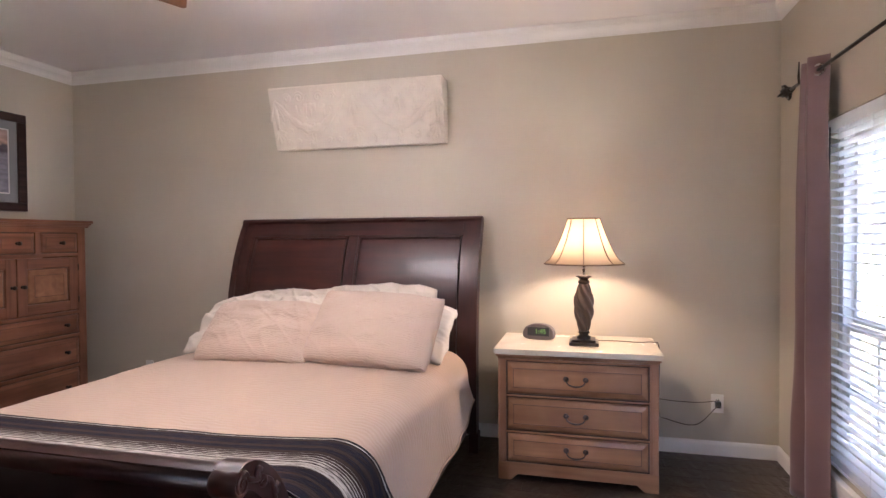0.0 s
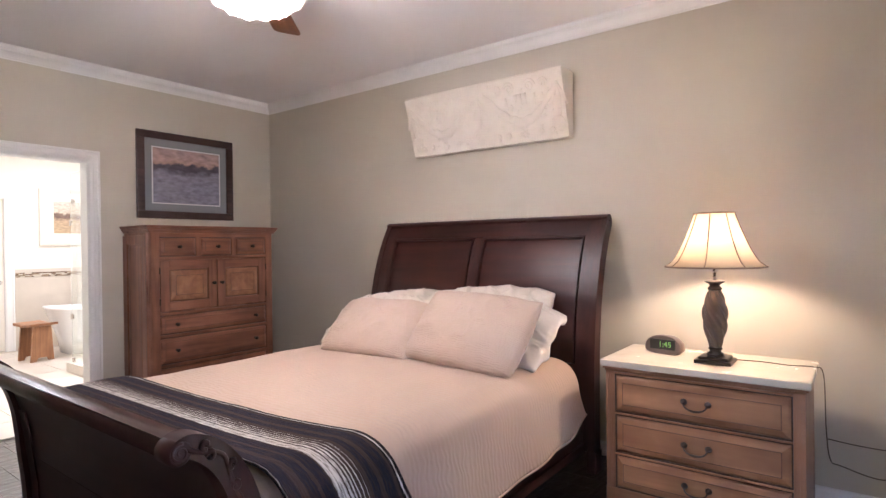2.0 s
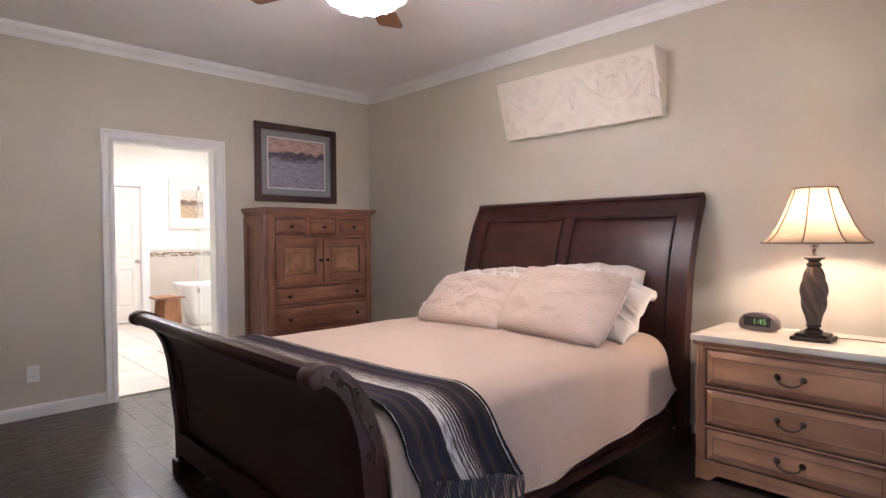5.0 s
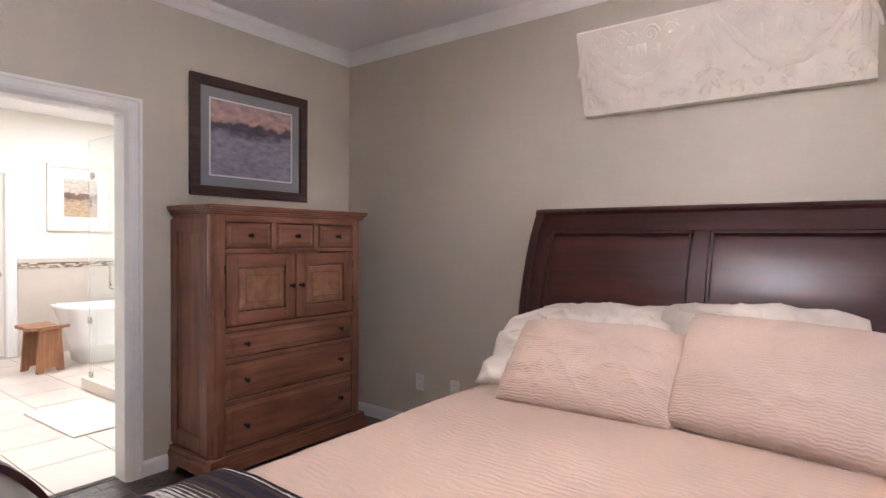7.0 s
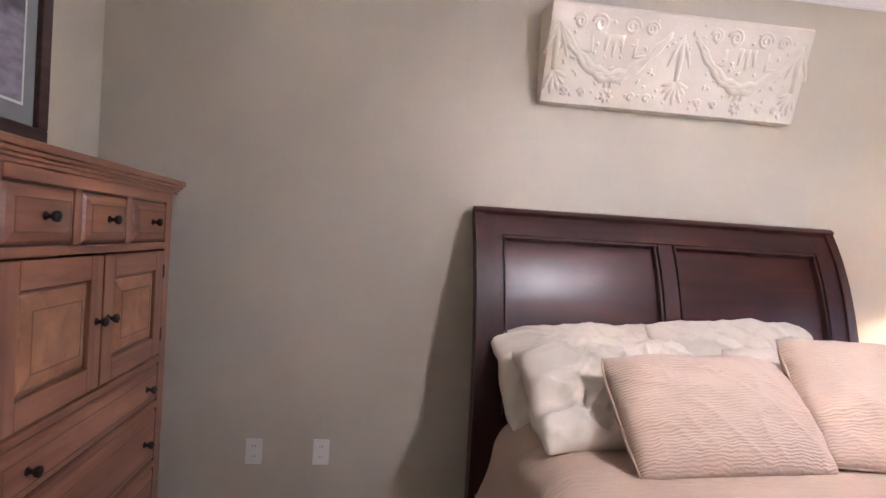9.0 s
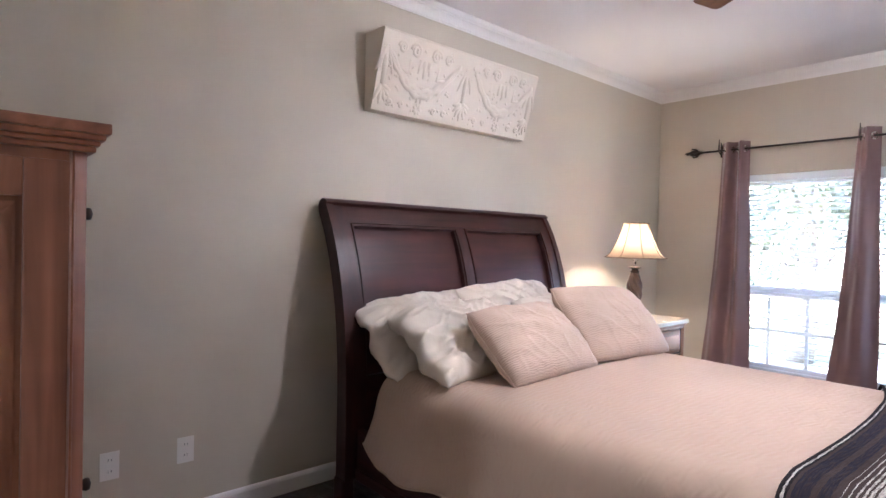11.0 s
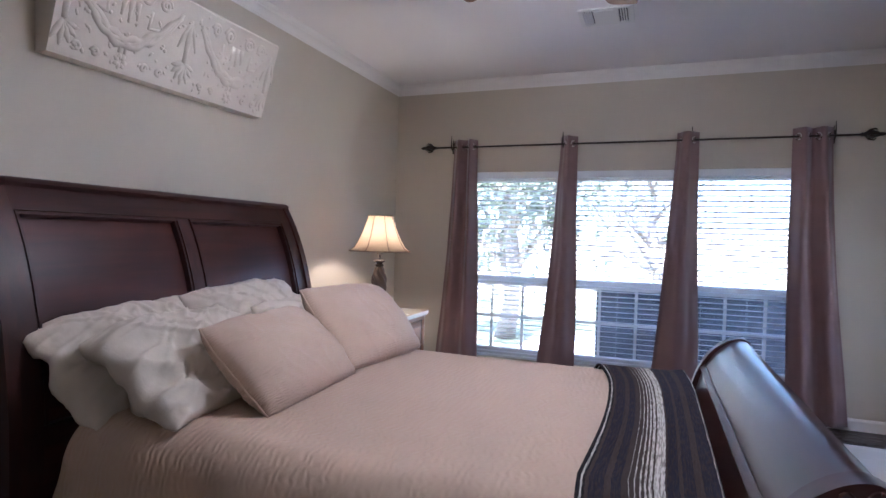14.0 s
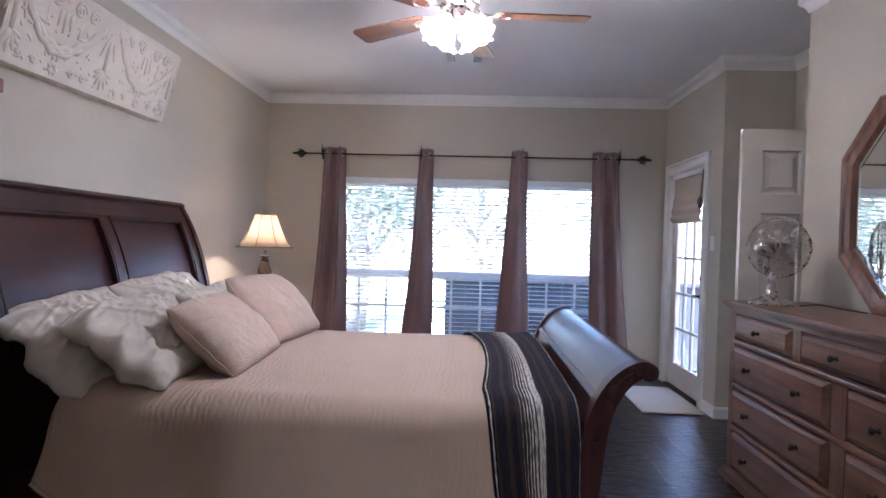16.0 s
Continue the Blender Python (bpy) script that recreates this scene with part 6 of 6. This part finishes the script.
part("deadbolt", bm, IRON, door, "dark bronze deadbolt")
bm = bmesh.new()
box(bm, FD0 + 0.018, SY - 0.12, 0.0005, FD1 - 0.018, SY + 0.01, 0.010, 0.003)
structure("threshold", bm, IRON, "dark bronze door threshold")

roman = thing("roman_shade", "beige roman shade pulled half up on the glass door", "window shade", ((DX0 + DX1) / 2, y1, 1.53))
hw = (DX1 - DX0) / 2 - 0.06
bm = bmesh.new()
def roman_fn(u, v):
    z = 0.44 * v
    bul = 0.0
    for c, a, wdt in ((0.03, 0.035, 0.035), (0.11, 0.028, 0.04), (0.19, 0.012, 0.05)):
        bul += a * math.exp(-((z - c) / wdt) ** 2)
    return (-hw + 2 * hw * u, 0.012 + bul + 0.003 * math.sin(u * 9), z - 0.012 * math.sin(math.pi * u) * (1 - v))
sheet_grid(bm, 24, 60, roman_fn)
ob = part("fabric", bm, ROMAN, roman)
so = ob.modifiers.new("thickness", "SOLIDIFY")
so.thickness = 0.003
bm = bmesh.new()
box(bm, -hw, 0.0005, 0.40, hw, 0.03, 0.445, 0.004)
part("headrail", bm, TRIM, roman)
bm = bmesh.new()
for k in range(5):
    tube(bm, hang_cord([(-hw - 0.02 + 0.004 * k, 0.03, 0.42), (-hw - 0.03 + 0.006 * k, 0.04, 0.30), (-hw - 0.02 + 0.004 * k, 0.045, 0.20)], 0.002), 0.002, 5)
    a = k * 1.25
    tube(bm, [(-hw - 0.012, 0.045, 0.20), (-hw - 0.012 + 0.03 * math.cos(a), 0.05, 0.16 + 0.02 * math.sin(a)), (-hw - 0.012 + 0.02 * math.cos(a + 0.5), 0.048, 0.10)], 0.009, 6, [0.8, 1.5, 0.6])
part("cord_bunch", bm, mat("cord_taupe", (0.13, 0.10, 0.08), 0.9), roman, "bunched taupe cords")


def panel_door(name, label, hinge, turn, w, h, t, material, handle_side=1, lever=False):
    d = tagged(new(name), label, kind="structure")
    d.location, d.rotation_euler = hinge, (0, 0, radians(turn))
    st, mid = 0.115, 0.095
    pw = (w - 2 * st - mid) / 2
    rows = [(0.24, 0.80), (0.95, 1.52), (1.63, h - 0.125)]
    bm = bmesh.new()
    xs = [0, st, st + pw, st + pw + mid, w - st, w]
    for a, b in ((0, 1), (2, 3), (4, 5)):
        box(bm, xs[a], -t / 2, 0.01, xs[b], t / 2, h)
    zs = [0.01] + [z for r in rows for z in r] + [h]
    for a, b in ((xs[1], xs[2]), (xs[3], xs[4])):
        for k in range(0, len(zs), 2):
            box(bm, a, -t / 2, zs[k], b, t / 2, zs[k + 1])
    part("leaf", bm, material, d)
    for a, b in ((xs[1], xs[2]), (xs[3], xs[4])):
        for z0, z1 in rows:
            bm = bmesh.new()
            for s in (-1, 1):
                rings = []
                for ins, dp in ((0, 0.0), (0.008, -0.009), (0.02, -0.009), (0.045, -0.002), (0.05, -0.002)):
                    rings.append([bm.verts.new((x, s * (t / 2 + dp), z)) for x, z in ((a + ins, z0 + ins), (b - ins, z0 + ins), (b - ins, z1 - ins), (a + ins, z1 - ins))])
                for p, q in zip(rings[:-1], rings[1:]):
                    for i in range(4):
                        bm.faces.new((p[i], p[(i + 1) % 4], q[(i + 1) % 4], q[i]))
                bm.faces.new(rings[-1])
            part("raised_panel", bm, material, d)
    for s in (-1, 1):
        bm = bmesh.new()
        lathe(bm, [(0.028, 0.0), (0.028, 0.004), (0.012, 0.01), (0.010, 0.03), (0.026, 0.045), (0.028, 0.058), (0.001, 0.066)], 20, w - 0.06, 0, axis="y")
        for v in bm.verts:
            v.co.y = s * (v.co.y + t / 2)
            v.co.z += 0.92
        part("door_knob", bm, NICKEL, d, "brushed nickel knob")
    return d


panel_door("door_2", "cream six-panel door standing open into the alcove", (-0.585, AY + 0.05, 0), 90, 0.775, 2.015, 0.035, DOORW)

mat_ = thing("door_mat", "ivory floor mat in front of the patio door", "mat", (0.79, 0.285, 0.0), turn=0)
bm = bmesh.new()
box(bm, -0.40, -0.24, 0.0085, 0.40, 0.24, 0.017, 0.003)
part("weave", bm, RUGM, mat_)

# ---- bathroom ----
BW, BE, BS, BN, BCZ = -8.0, WX - 0.12, 0.7, 5.0, 2.73
wall("bath_wall_west", 0, BW, BW - 0.12, BS - 0.12, BN + 0.12, BCZ, [(2.16, 2.98, 0, 2.04)], CREAM)
wall("bath_wall_north", 1, BN, BN + 0.12, BW, BE, BCZ, [], CREAM)
wall("bath_wall_south", 1, BS, BS - 0.12, BW, BE, BCZ, [], CREAM)
wall("bath_wall_east", 0, BE - 0.001, BE + 0.05, BS, BD0 - 0.02, BCZ, [], CREAM)
wall("bath_wall_east", 0, BE - 0.001, BE + 0.05, BD1 + 0.02, BN, BCZ, [], CREAM)
wall("bath_wall_end", 0, BE, BE + 0.12, NY + 0.12, BN + 0.12, BCZ, [], CREAM)
wall("bath_wall_closet", 0, BW - 0.16, BW - 0.2, 2.0, 3.1, 2.2, [], CREAM)
bm = bmesh.new()
box(bm, BW - 0.12, BS - 0.12, BCZ, BE, BN + 0.12, BCZ + 0.1)
structure("bath_ceiling", bm, CEIL)
casing("trim", 0, BW, 1, 2.16, 2.98, 2.04, 0.085)
panel_door("door_3", "white six-panel closet door, closed, with a nickel knob", (BW - 0.05, 2.18, 0), 90, 0.78, 2.02, 0.035, DOORW)
bm = bmesh.new()
box(bm, BW + 0.001, 3.07, 0.001, BW + 0.012, BN, 1.085, 0.002)
wains = structure("wall_tile", bm, TILE, "beige stone tile wainscot")
bm = bmesh.new()
box(bm, BW + 0.012, 3.07, 0.995, BW + 0.014, BN, 1.04)
structure("trim", bm, mat("mosaic_grout", (0.4, 0.35, 0.28), 0.8))
mosaics = [mat("mosaic_%s" % c, v, 0.25, 0, 30, 0.2) for c, v in (("brown", (0.16, 0.10, 0.06)), ("cream", (0.65, 0.58, 0.47)), ("tan", (0.35, 0.26, 0.17)))]
rnd = random.Random(11)
for r in range(4):
    y = 3.075
    while y < 4.35:
        w = rnd.choice((0.03, 0.05, 0.08))
        bm = bmesh.new()
        z = 0.942 + r * 0.0155 + 0.035
        box(bm, BW + 0.013, y, z, BW + 0.018, y + w - 0.002, z + 0.0135)
        structure("mosaic_tile", bm, rnd.choice(mosaics)).parent = wains
        y += w
framed("framed_print", "large white-framed bird print on the bathroom wall", 0, BW, 1, 3.35, 4.06, 1.40, 2.19, 0.045, mat("cream_frame", (0.70, 0.64, 0.52), 0.5), mat("white_mat", (0.80, 0.76, 0.68), 0.9), 0.12,
       landscape("bird_print", (0.55, 0.50, 0.42), (0.5, 0.42, 0.32), (0.42, 0.30, 0.18), (0.16, 0.10, 0.07), 0.55, 0.79, 12.0), mat("cream_frame", (0.70, 0.64, 0.52), 0.5))
tub = thing("bathtub", "white freestanding bathtub with sloped sides by the tiled wall", "bathtub", (-7.15, 3.95, 0))
bm = bmesh.new()
n = 48
rings = []
for wx, wy, z in ((0.28, 0.62, 0.02), (0.30, 0.65, 0.2), (0.36, 0.78, 0.56), (0.375, 0.80, 0.585), (0.37, 0.79, 0.60), (0.35, 0.765, 0.595), (0.33, 0.74, 0.55), (0.26, 0.6, 0.2), (0.2, 0.5, 0.14)):
    ring = []
    for i in range(n):
        a = 2 * math.pi * i / n
        c, s = math.cos(a), math.sin(a)
        ring.append(bm.verts.new((wx * math.copysign(abs(c) ** 0.55, c), wy * math.copysign(abs(s) ** 0.55, s), z + 0.03 * (s * s if z > 0.5 else 0))))
    rings.append(ring)
for a, b in zip(rings[:-1], rings[1:]):
    for i in range(n):
        bm.faces.new((a[i], a[(i + 1) % n], b[(i + 1) % n], b[i])).smooth = True
bm.faces.new(rings[0][::-1])
bm.faces.new(rings[-1])
part("shell", bm, PORCELAIN, tub)
stool = thing("bath_stool", "small teak stool with slanted legs beside the bathtub", "stool", (-6.95, 2.98, 0.012), turn=12)
bm = bmesh.new()
prism(bm, [(-0.19, 0.455), (-0.185, 0.425), (0, 0.408), (0.185, 0.425), (0.19, 0.455), (0, 0.435)], "y", -0.15, 0.15)
part("seat", bm, STOOLW, stool)
for s in (-1, 1):
    bm = bmesh.new()
    prism(bm, [(-0.13, 0.0), (-0.07, 0.0), (-0.05, 0.04), (0.05, 0.04), (0.07, 0.0), (0.13, 0.0), (0.10, 0.414), (-0.10, 0.414)], "x", s * 0.125 - 0.011, s * 0.125 + 0.011)
    part("leg", bm, STOOLW, stool)
curb = structure("shower_curb", (lambda b: (box(b, -5.93, 2.95, 0.009, -3.76, 3.06, 0.11, 0.004), b)[1])(bmesh.new()), TILE, "low beige tiled shower kerb")
shower = thing("shower_enclosure", "frameless clear glass shower screen with nickel hinges on a tiled kerb", "shower screen", (-4.85, 3.0, 0.11))
for x0, x1 in ((-1.03, -0.42), (-0.41, 0.25), (0.26, 1.08)):
    bm = bmesh.new()
    box(bm, x0, -0.005, 0.001, x1, 0.005, 2.06, 0.001)
    part("glass_panel", bm, SHOWERG, shower).visible_shadow = False
bm = bmesh.new()
bm.free()
for x, z in ((-0.415, 0.12), (-0.415, 1.9), (-1.02, 0.5), (-1.02, 1.52), (-0.95, 1.75), (-1.0, 0.02)):
    bm = bmesh.new()
    box(bm, x - 0.03, -0.012, z - 0.03, x + 0.03, 0.012, z + 0.03, 0.003)
    part("hinge", bm, NICKEL, shower)
bm = bmesh.new()
tube(bm, [(-0.50, -0.006, 0.80), (-0.50, -0.05, 0.81), (-0.50, -0.05, 1.0), (-0.50, -0.006, 1.01)], 0.009, 8)
part("handle", bm, NICKEL, shower)
bm = bmesh.new()
tube(bm, [(-0.86, 1.0, 1.55), (-0.86, 0.8, 1.75), (-0.86, 0.72, 1.95)], 0.012, 8)
part("shower_pipe", bm, NICKEL, shower)
rug = thing("bath_mat", "ivory cotton bath mat before the shower kerb", "bath mat", (-5.05, 2.66, 0.009), turn=2)
bm = bmesh.new()
box(bm, -0.42, -0.25, 0.0, 0.42, 0.25, 0.011, 0.004)
part("pile", bm, RUGM, rug)
for k, (lx, ly) in enumerate(((-5.0, 2.0), (-6.6, 2.2), (-6.9, 3.7), (-4.9, 3.8))):
    dl = thing("downlight", "round recessed ceiling light, lit, in the bathroom ceiling", "ceiling light", (lx, ly, BCZ), group="bathroom downlights")
    bm = bmesh.new()
    lathe(bm, [(0.095, -0.0005), (0.095, -0.006), (0.075, -0.009), (0.072, -0.0008)], 28)
    part("ring", bm, TRIM, dl)
    bm = bmesh.new()
    lathe(bm, [(0.071, -0.0008), (0.071, -0.003)], 28)
    part("diffuser", bm, DOWNGLOW, dl)

# ---- outside ----
bm = bmesh.new()
box(bm, -30, -60, -0.35, 110, 60, -0.2)
ground = structure("ground", bm, GRASS)
# Concrete lightened and slab widened to bounce sunlight up to the bedroom ceiling.
bm = bmesh.new()
box(bm, EX + 0.16, -6.0, -0.2, 5.6, 3.3, -0.12)
structure("pavement", bm, CONCRETE, "pale concrete patio, lightened to bounce sunlight indoors")
bm = bmesh.new()
box(bm, -0.9, -3.4, -0.12, 1.55, SY - 0.12, -0.04)
structure("porch", bm, CONCRETE, "concrete porch slab")
boxt = thing("outdoor_box", "long low dark box standing on the patio outside the windows", "storage box", (2.75, 0.75, -0.12))
bm = bmesh.new()
box(bm, -0.35, -1.6, 0.03, 0.35, 1.42, 0.97, 0.01)
part("body", bm, NAVYBOX, boxt)
bm = bmesh.new()
box(bm, -0.38, -1.63, 0.97, 0.38, 1.45, 1.02, 0.012)
part("lid", bm, NAVYBOX, boxt)
bm = bmesh.new()
for y in (-1.5, 1.3):
    box(bm, -0.3, y - 0.04, 0.0, 0.3, y + 0.04, 0.03)
part("skids", bm, NAVYBOX, boxt)
fence = thing("fence", "weathered pale board fence across the back garden", "fence", (9.5, 0, -0.2))
bm = bmesh.new()
box(bm, 0, 0, 0.02, 0.022, 0.138, 1.8)
board = part("board", bm, FENCEW, fence)
board.location = (0, -12, 0)
for i in range(1, 170):
    shared("board", board, fence, (0.006 * (i % 2), -12 + i * 0.142, 0.01 * ((i * 7) % 5)))
bm = bmesh.new()
for z in (0.4, 1.4):
    box(bm, 0.03, -12, z, 0.07, 12.2, z + 0.09)
part("rail", bm, FENCEW, fence)
bm = bmesh.new()
for i in range(7):
    box(bm, 0.07, -12 + i * 4.0, 0, 0.16, -11.91 + i * 4.0, 1.75)
part("posts", bm, FENCEW, fence)


def tree(x, y, h, spread, seed, n_leaf, label):
    rnd = random.Random(seed)
    t = thing("tree", label, "tree", (x, y, -0.2), group="garden trees")
    bm = bmesh.new()
    tips = []
    trunk = [Vector((0.12 * math.sin(k * 1.3 + seed), 0.1 * math.cos(k + seed), h * 0.55 * k / 5)) for k in range(6)]
    tube(bm, trunk, 0.13, 10, [1.3, 1, 0.9, 0.8, 0.7, 0.55])
    for k in range(14):
        base = trunk[2 + k % 4]
        a = k * 2.4 + seed
        tip = base + Vector((math.cos(a) * spread * (0.5 + 0.5 * rnd.random()), math.sin(a) * spread * (0.5 + 0.5 * rnd.random()), h * (0.12 + 0.38 * rnd.random())))
        mid = (base + tip) / 2 + Vector((0, 0, 0.15))
        tube(bm, [base, mid, tip], 0.045, 6, [1.2, 0.7, 0.25])
        tips += [mid, tip, (mid + tip) / 2]
    part("trunk", bm, BARK, t)
    vs, fs = [], []
    for k in range(n_leaf):
        c = rnd.choice(tips) + Vector((rnd.gauss(0, 0.33), rnd.gauss(0, 0.33), rnd.gauss(0, 0.3)))
        s = 0.05 + 0.05 * rnd.random()
        q = Euler((rnd.random() * 6, rnd.random() * 6, rnd.random() * 6)).to_matrix()
        b = len(vs)
        vs += [tuple(c + q @ Vector(p)) for p in ((-s, 0, 0), (0, -s * 0.45, 0.01), (s, 0, 0), (0, s * 0.45, 0.01))]
        fs.append((b, b + 1, b + 2, b + 3))
    me = bpy.data.meshes.new("crown")
    me.from_pydata(vs, [], fs)
    me.materials.append(LEAF)
    ob = new("crown", me)
    ob.parent = t
    tagged(ob, kind="stuff")


tree(5.0, 3.7, 4.6, 1.6, 1, 5200, "small leafy garden tree with a crooked trunk near the windows")
tree(7.6, 1.6, 4.2, 1.6, 2, 350, "leafy garden tree before the fence")
tree(8.4, -2.2, 4.0, 1.6, 3, 350, "leafy garden tree before the fence")
tree(8.2, 6.4, 5.0, 2.0, 4, 1800, "leafy garden tree before the fence")
tree(12.5, 2.5, 6.5, 2.4, 5, 250, "tall leafy garden tree behind the fence")
tree(12.8, -5.0, 6.5, 2.4, 6, 250, "tall leafy garden tree behind the fence")
tree(4.5, -5.5, 4.5, 1.7, 7, 3500, "leafy tree beside the porch")

# ---- floors, pieces last ----
bm = bmesh.new()
box(bm, WX - 0.12, SY - 0.14, -0.1, EX + 0.16, NY + 0.1, -0.004)
box(bm, AX0 - 0.12, -2.12, -0.1, AX1 + 0.12, SY - 0.14, -0.004)
floor = structure("floor", bm, mat("subfloor", (0.01, 0.008, 0.007), 0.8))
bm = bmesh.new()
box(bm, BW - 0.2, BS - 0.12, -0.1, BE - 0.0005, BN + 0.12, -0.004)
bathfloor = structure("bath_floor", bm, mat("grout_beige", (0.52, 0.46, 0.38), 0.9))

PLANK = wood("hand_scraped_plank", (0.075, 0.050, 0.037), (0.034, 0.022, 0.016), 0.30, 0, 0.15, 0.6, 0.0004, 0.16)
nt = PLANK.node_tree
n_, l_ = nt.nodes, nt.links
tc, mp, wv, bmp = n_.new("ShaderNodeTexCoord"), n_.new("ShaderNodeMapping"), n_.new("ShaderNodeTexNoise"), n_.new("ShaderNodeBump")
mp.inputs["Scale"].default_value = (16, 6, 1)
oi, ad = n_.new("ShaderNodeObjectInfo"), n_.new("ShaderNodeVectorMath")
ad.operation = "ADD"
l_.new(tc.outputs["Object"], mp.inputs[0])
l_.new(mp.outputs[0], ad.inputs[0])
l_.new(oi.outputs["Location"], ad.inputs[1])
l_.new(ad.outputs[0], wv.inputs[0])
wv.inputs["Scale"].default_value, wv.inputs["Detail"].default_value, wv.inputs["Distortion"].default_value = 1.0, 2.5, 0.8
bmp.inputs["Distance"].default_value = 0.009
old = [k for k in n_ if k.type == "BUMP" and k != bmp][0]
l_.new(wv.outputs[0], bmp.inputs["Height"])
l_.new(bmp.outputs[0], old.inputs["Normal"])

PWID = 0.127
meshes = {}


def plank(x0, x1, y0, y1):
    L, Wd = round(x1 - x0, 2), round(y1 - y0, 3)
    key = (L, Wd)
    if key not in meshes:
        b = bmesh.new()
        hw_, hl = Wd / 2 - 0.0005, (x1 - x0) / 2 - 0.0004
        lo = [b.verts.new((sx * hl, sy * hw_, -0.004)) for sx, sy in ((-1, -1), (1, -1), (1, 1), (-1, 1))]
        mi = [b.verts.new((sx * hl, sy * hw_, -0.0012)) for sx, sy in ((-1, -1), (1, -1), (1, 1), (-1, 1))]
        hi = [b.verts.new((sx * (hl - 0.0014), sy * (hw_ - 0.0014), 0.0)) for sx, sy in ((-1, -1), (1, -1), (1, 1), (-1, 1))]
        for p, q in ((lo, mi), (mi, hi)):
            for i in range(4):
                b.faces.new((p[i], p[(i + 1) % 4], q[(i + 1) % 4], q[i]))
        b.faces.new(hi)
        b.faces.new(lo[::-1])
        bmesh.ops.recalc_face_normals(b, faces=b.faces)
        me = bpy.data.meshes.new("plank")
        b.to_mesh(me)
        b.free()
        me.materials.append(PLANK)
        meshes[key] = me
    ob = new("plank", meshes[key])
    ob.location, ob.parent = ((x0 + x1) / 2, (y0 + y1) / 2, 0.0), floor


rnd = random.Random(3)


def plank_field(x0, x1, y0, y1, shift=0):
    rows = max(1, round((y1 - y0) / PWID))
    wd = (y1 - y0) / rows
    for r in range(rows):
        x = x0
        first = rnd.choice((0.4, 0.6, 0.8, 1.0, 1.2))
        while x < x1 - 1e-3:
            L = first if x == x0 else rnd.choice((1.2, 1.5, 1.5, 1.8))
            e = min(x1, x + L)
            if x1 - e < 0.25:
                e = x1
            plank(x, e, y0 + r * wd, y0 + (r + 1) * wd)
            x = e


plank_field(WX, EX, SY, NY)
plank_field(WX - 0.085, WX, BD0, BD1)
plank_field(AX0, AX1, AY - 0.12, SY)

TS = 0.45
tb = bmesh.new()
v = [tb.verts.new(p) for p in ((-TS / 2 + 0.002, -TS / 2 + 0.002, -0.004), (TS / 2 - 0.002, -TS / 2 + 0.002, -0.004), (TS / 2 - 0.002, TS / 2 - 0.002, -0.004), (-TS / 2 + 0.002, TS / 2 - 0.002, -0.004))]
w_ = [tb.verts.new((q.co.x * 0.993, q.co.y * 0.993, 0.008)) for q in v]
for i in range(4):
    tb.faces.new((v[i], v[(i + 1) % 4], w_[(i + 1) % 4], w_[i]))
tb.faces.new(w_)
tme = bpy.data.meshes.new("floor_tile")
bmesh.ops.recalc_face_normals(tb, faces=tb.faces)
tb.to_mesh(tme)
tb.free()
tme.materials.append(TILE)
nx, ny = int((BE - BW) / TS) + 0, int((BN - BS) / TS)
for i in range(nx):
    for j in range(ny):
        ob = new("floor_tile", tme)
        ob.parent = bathfloor
        ob.location = (BE - 0.003 - TS / 2 - i * TS, BS + TS / 2 + j * TS, 0)
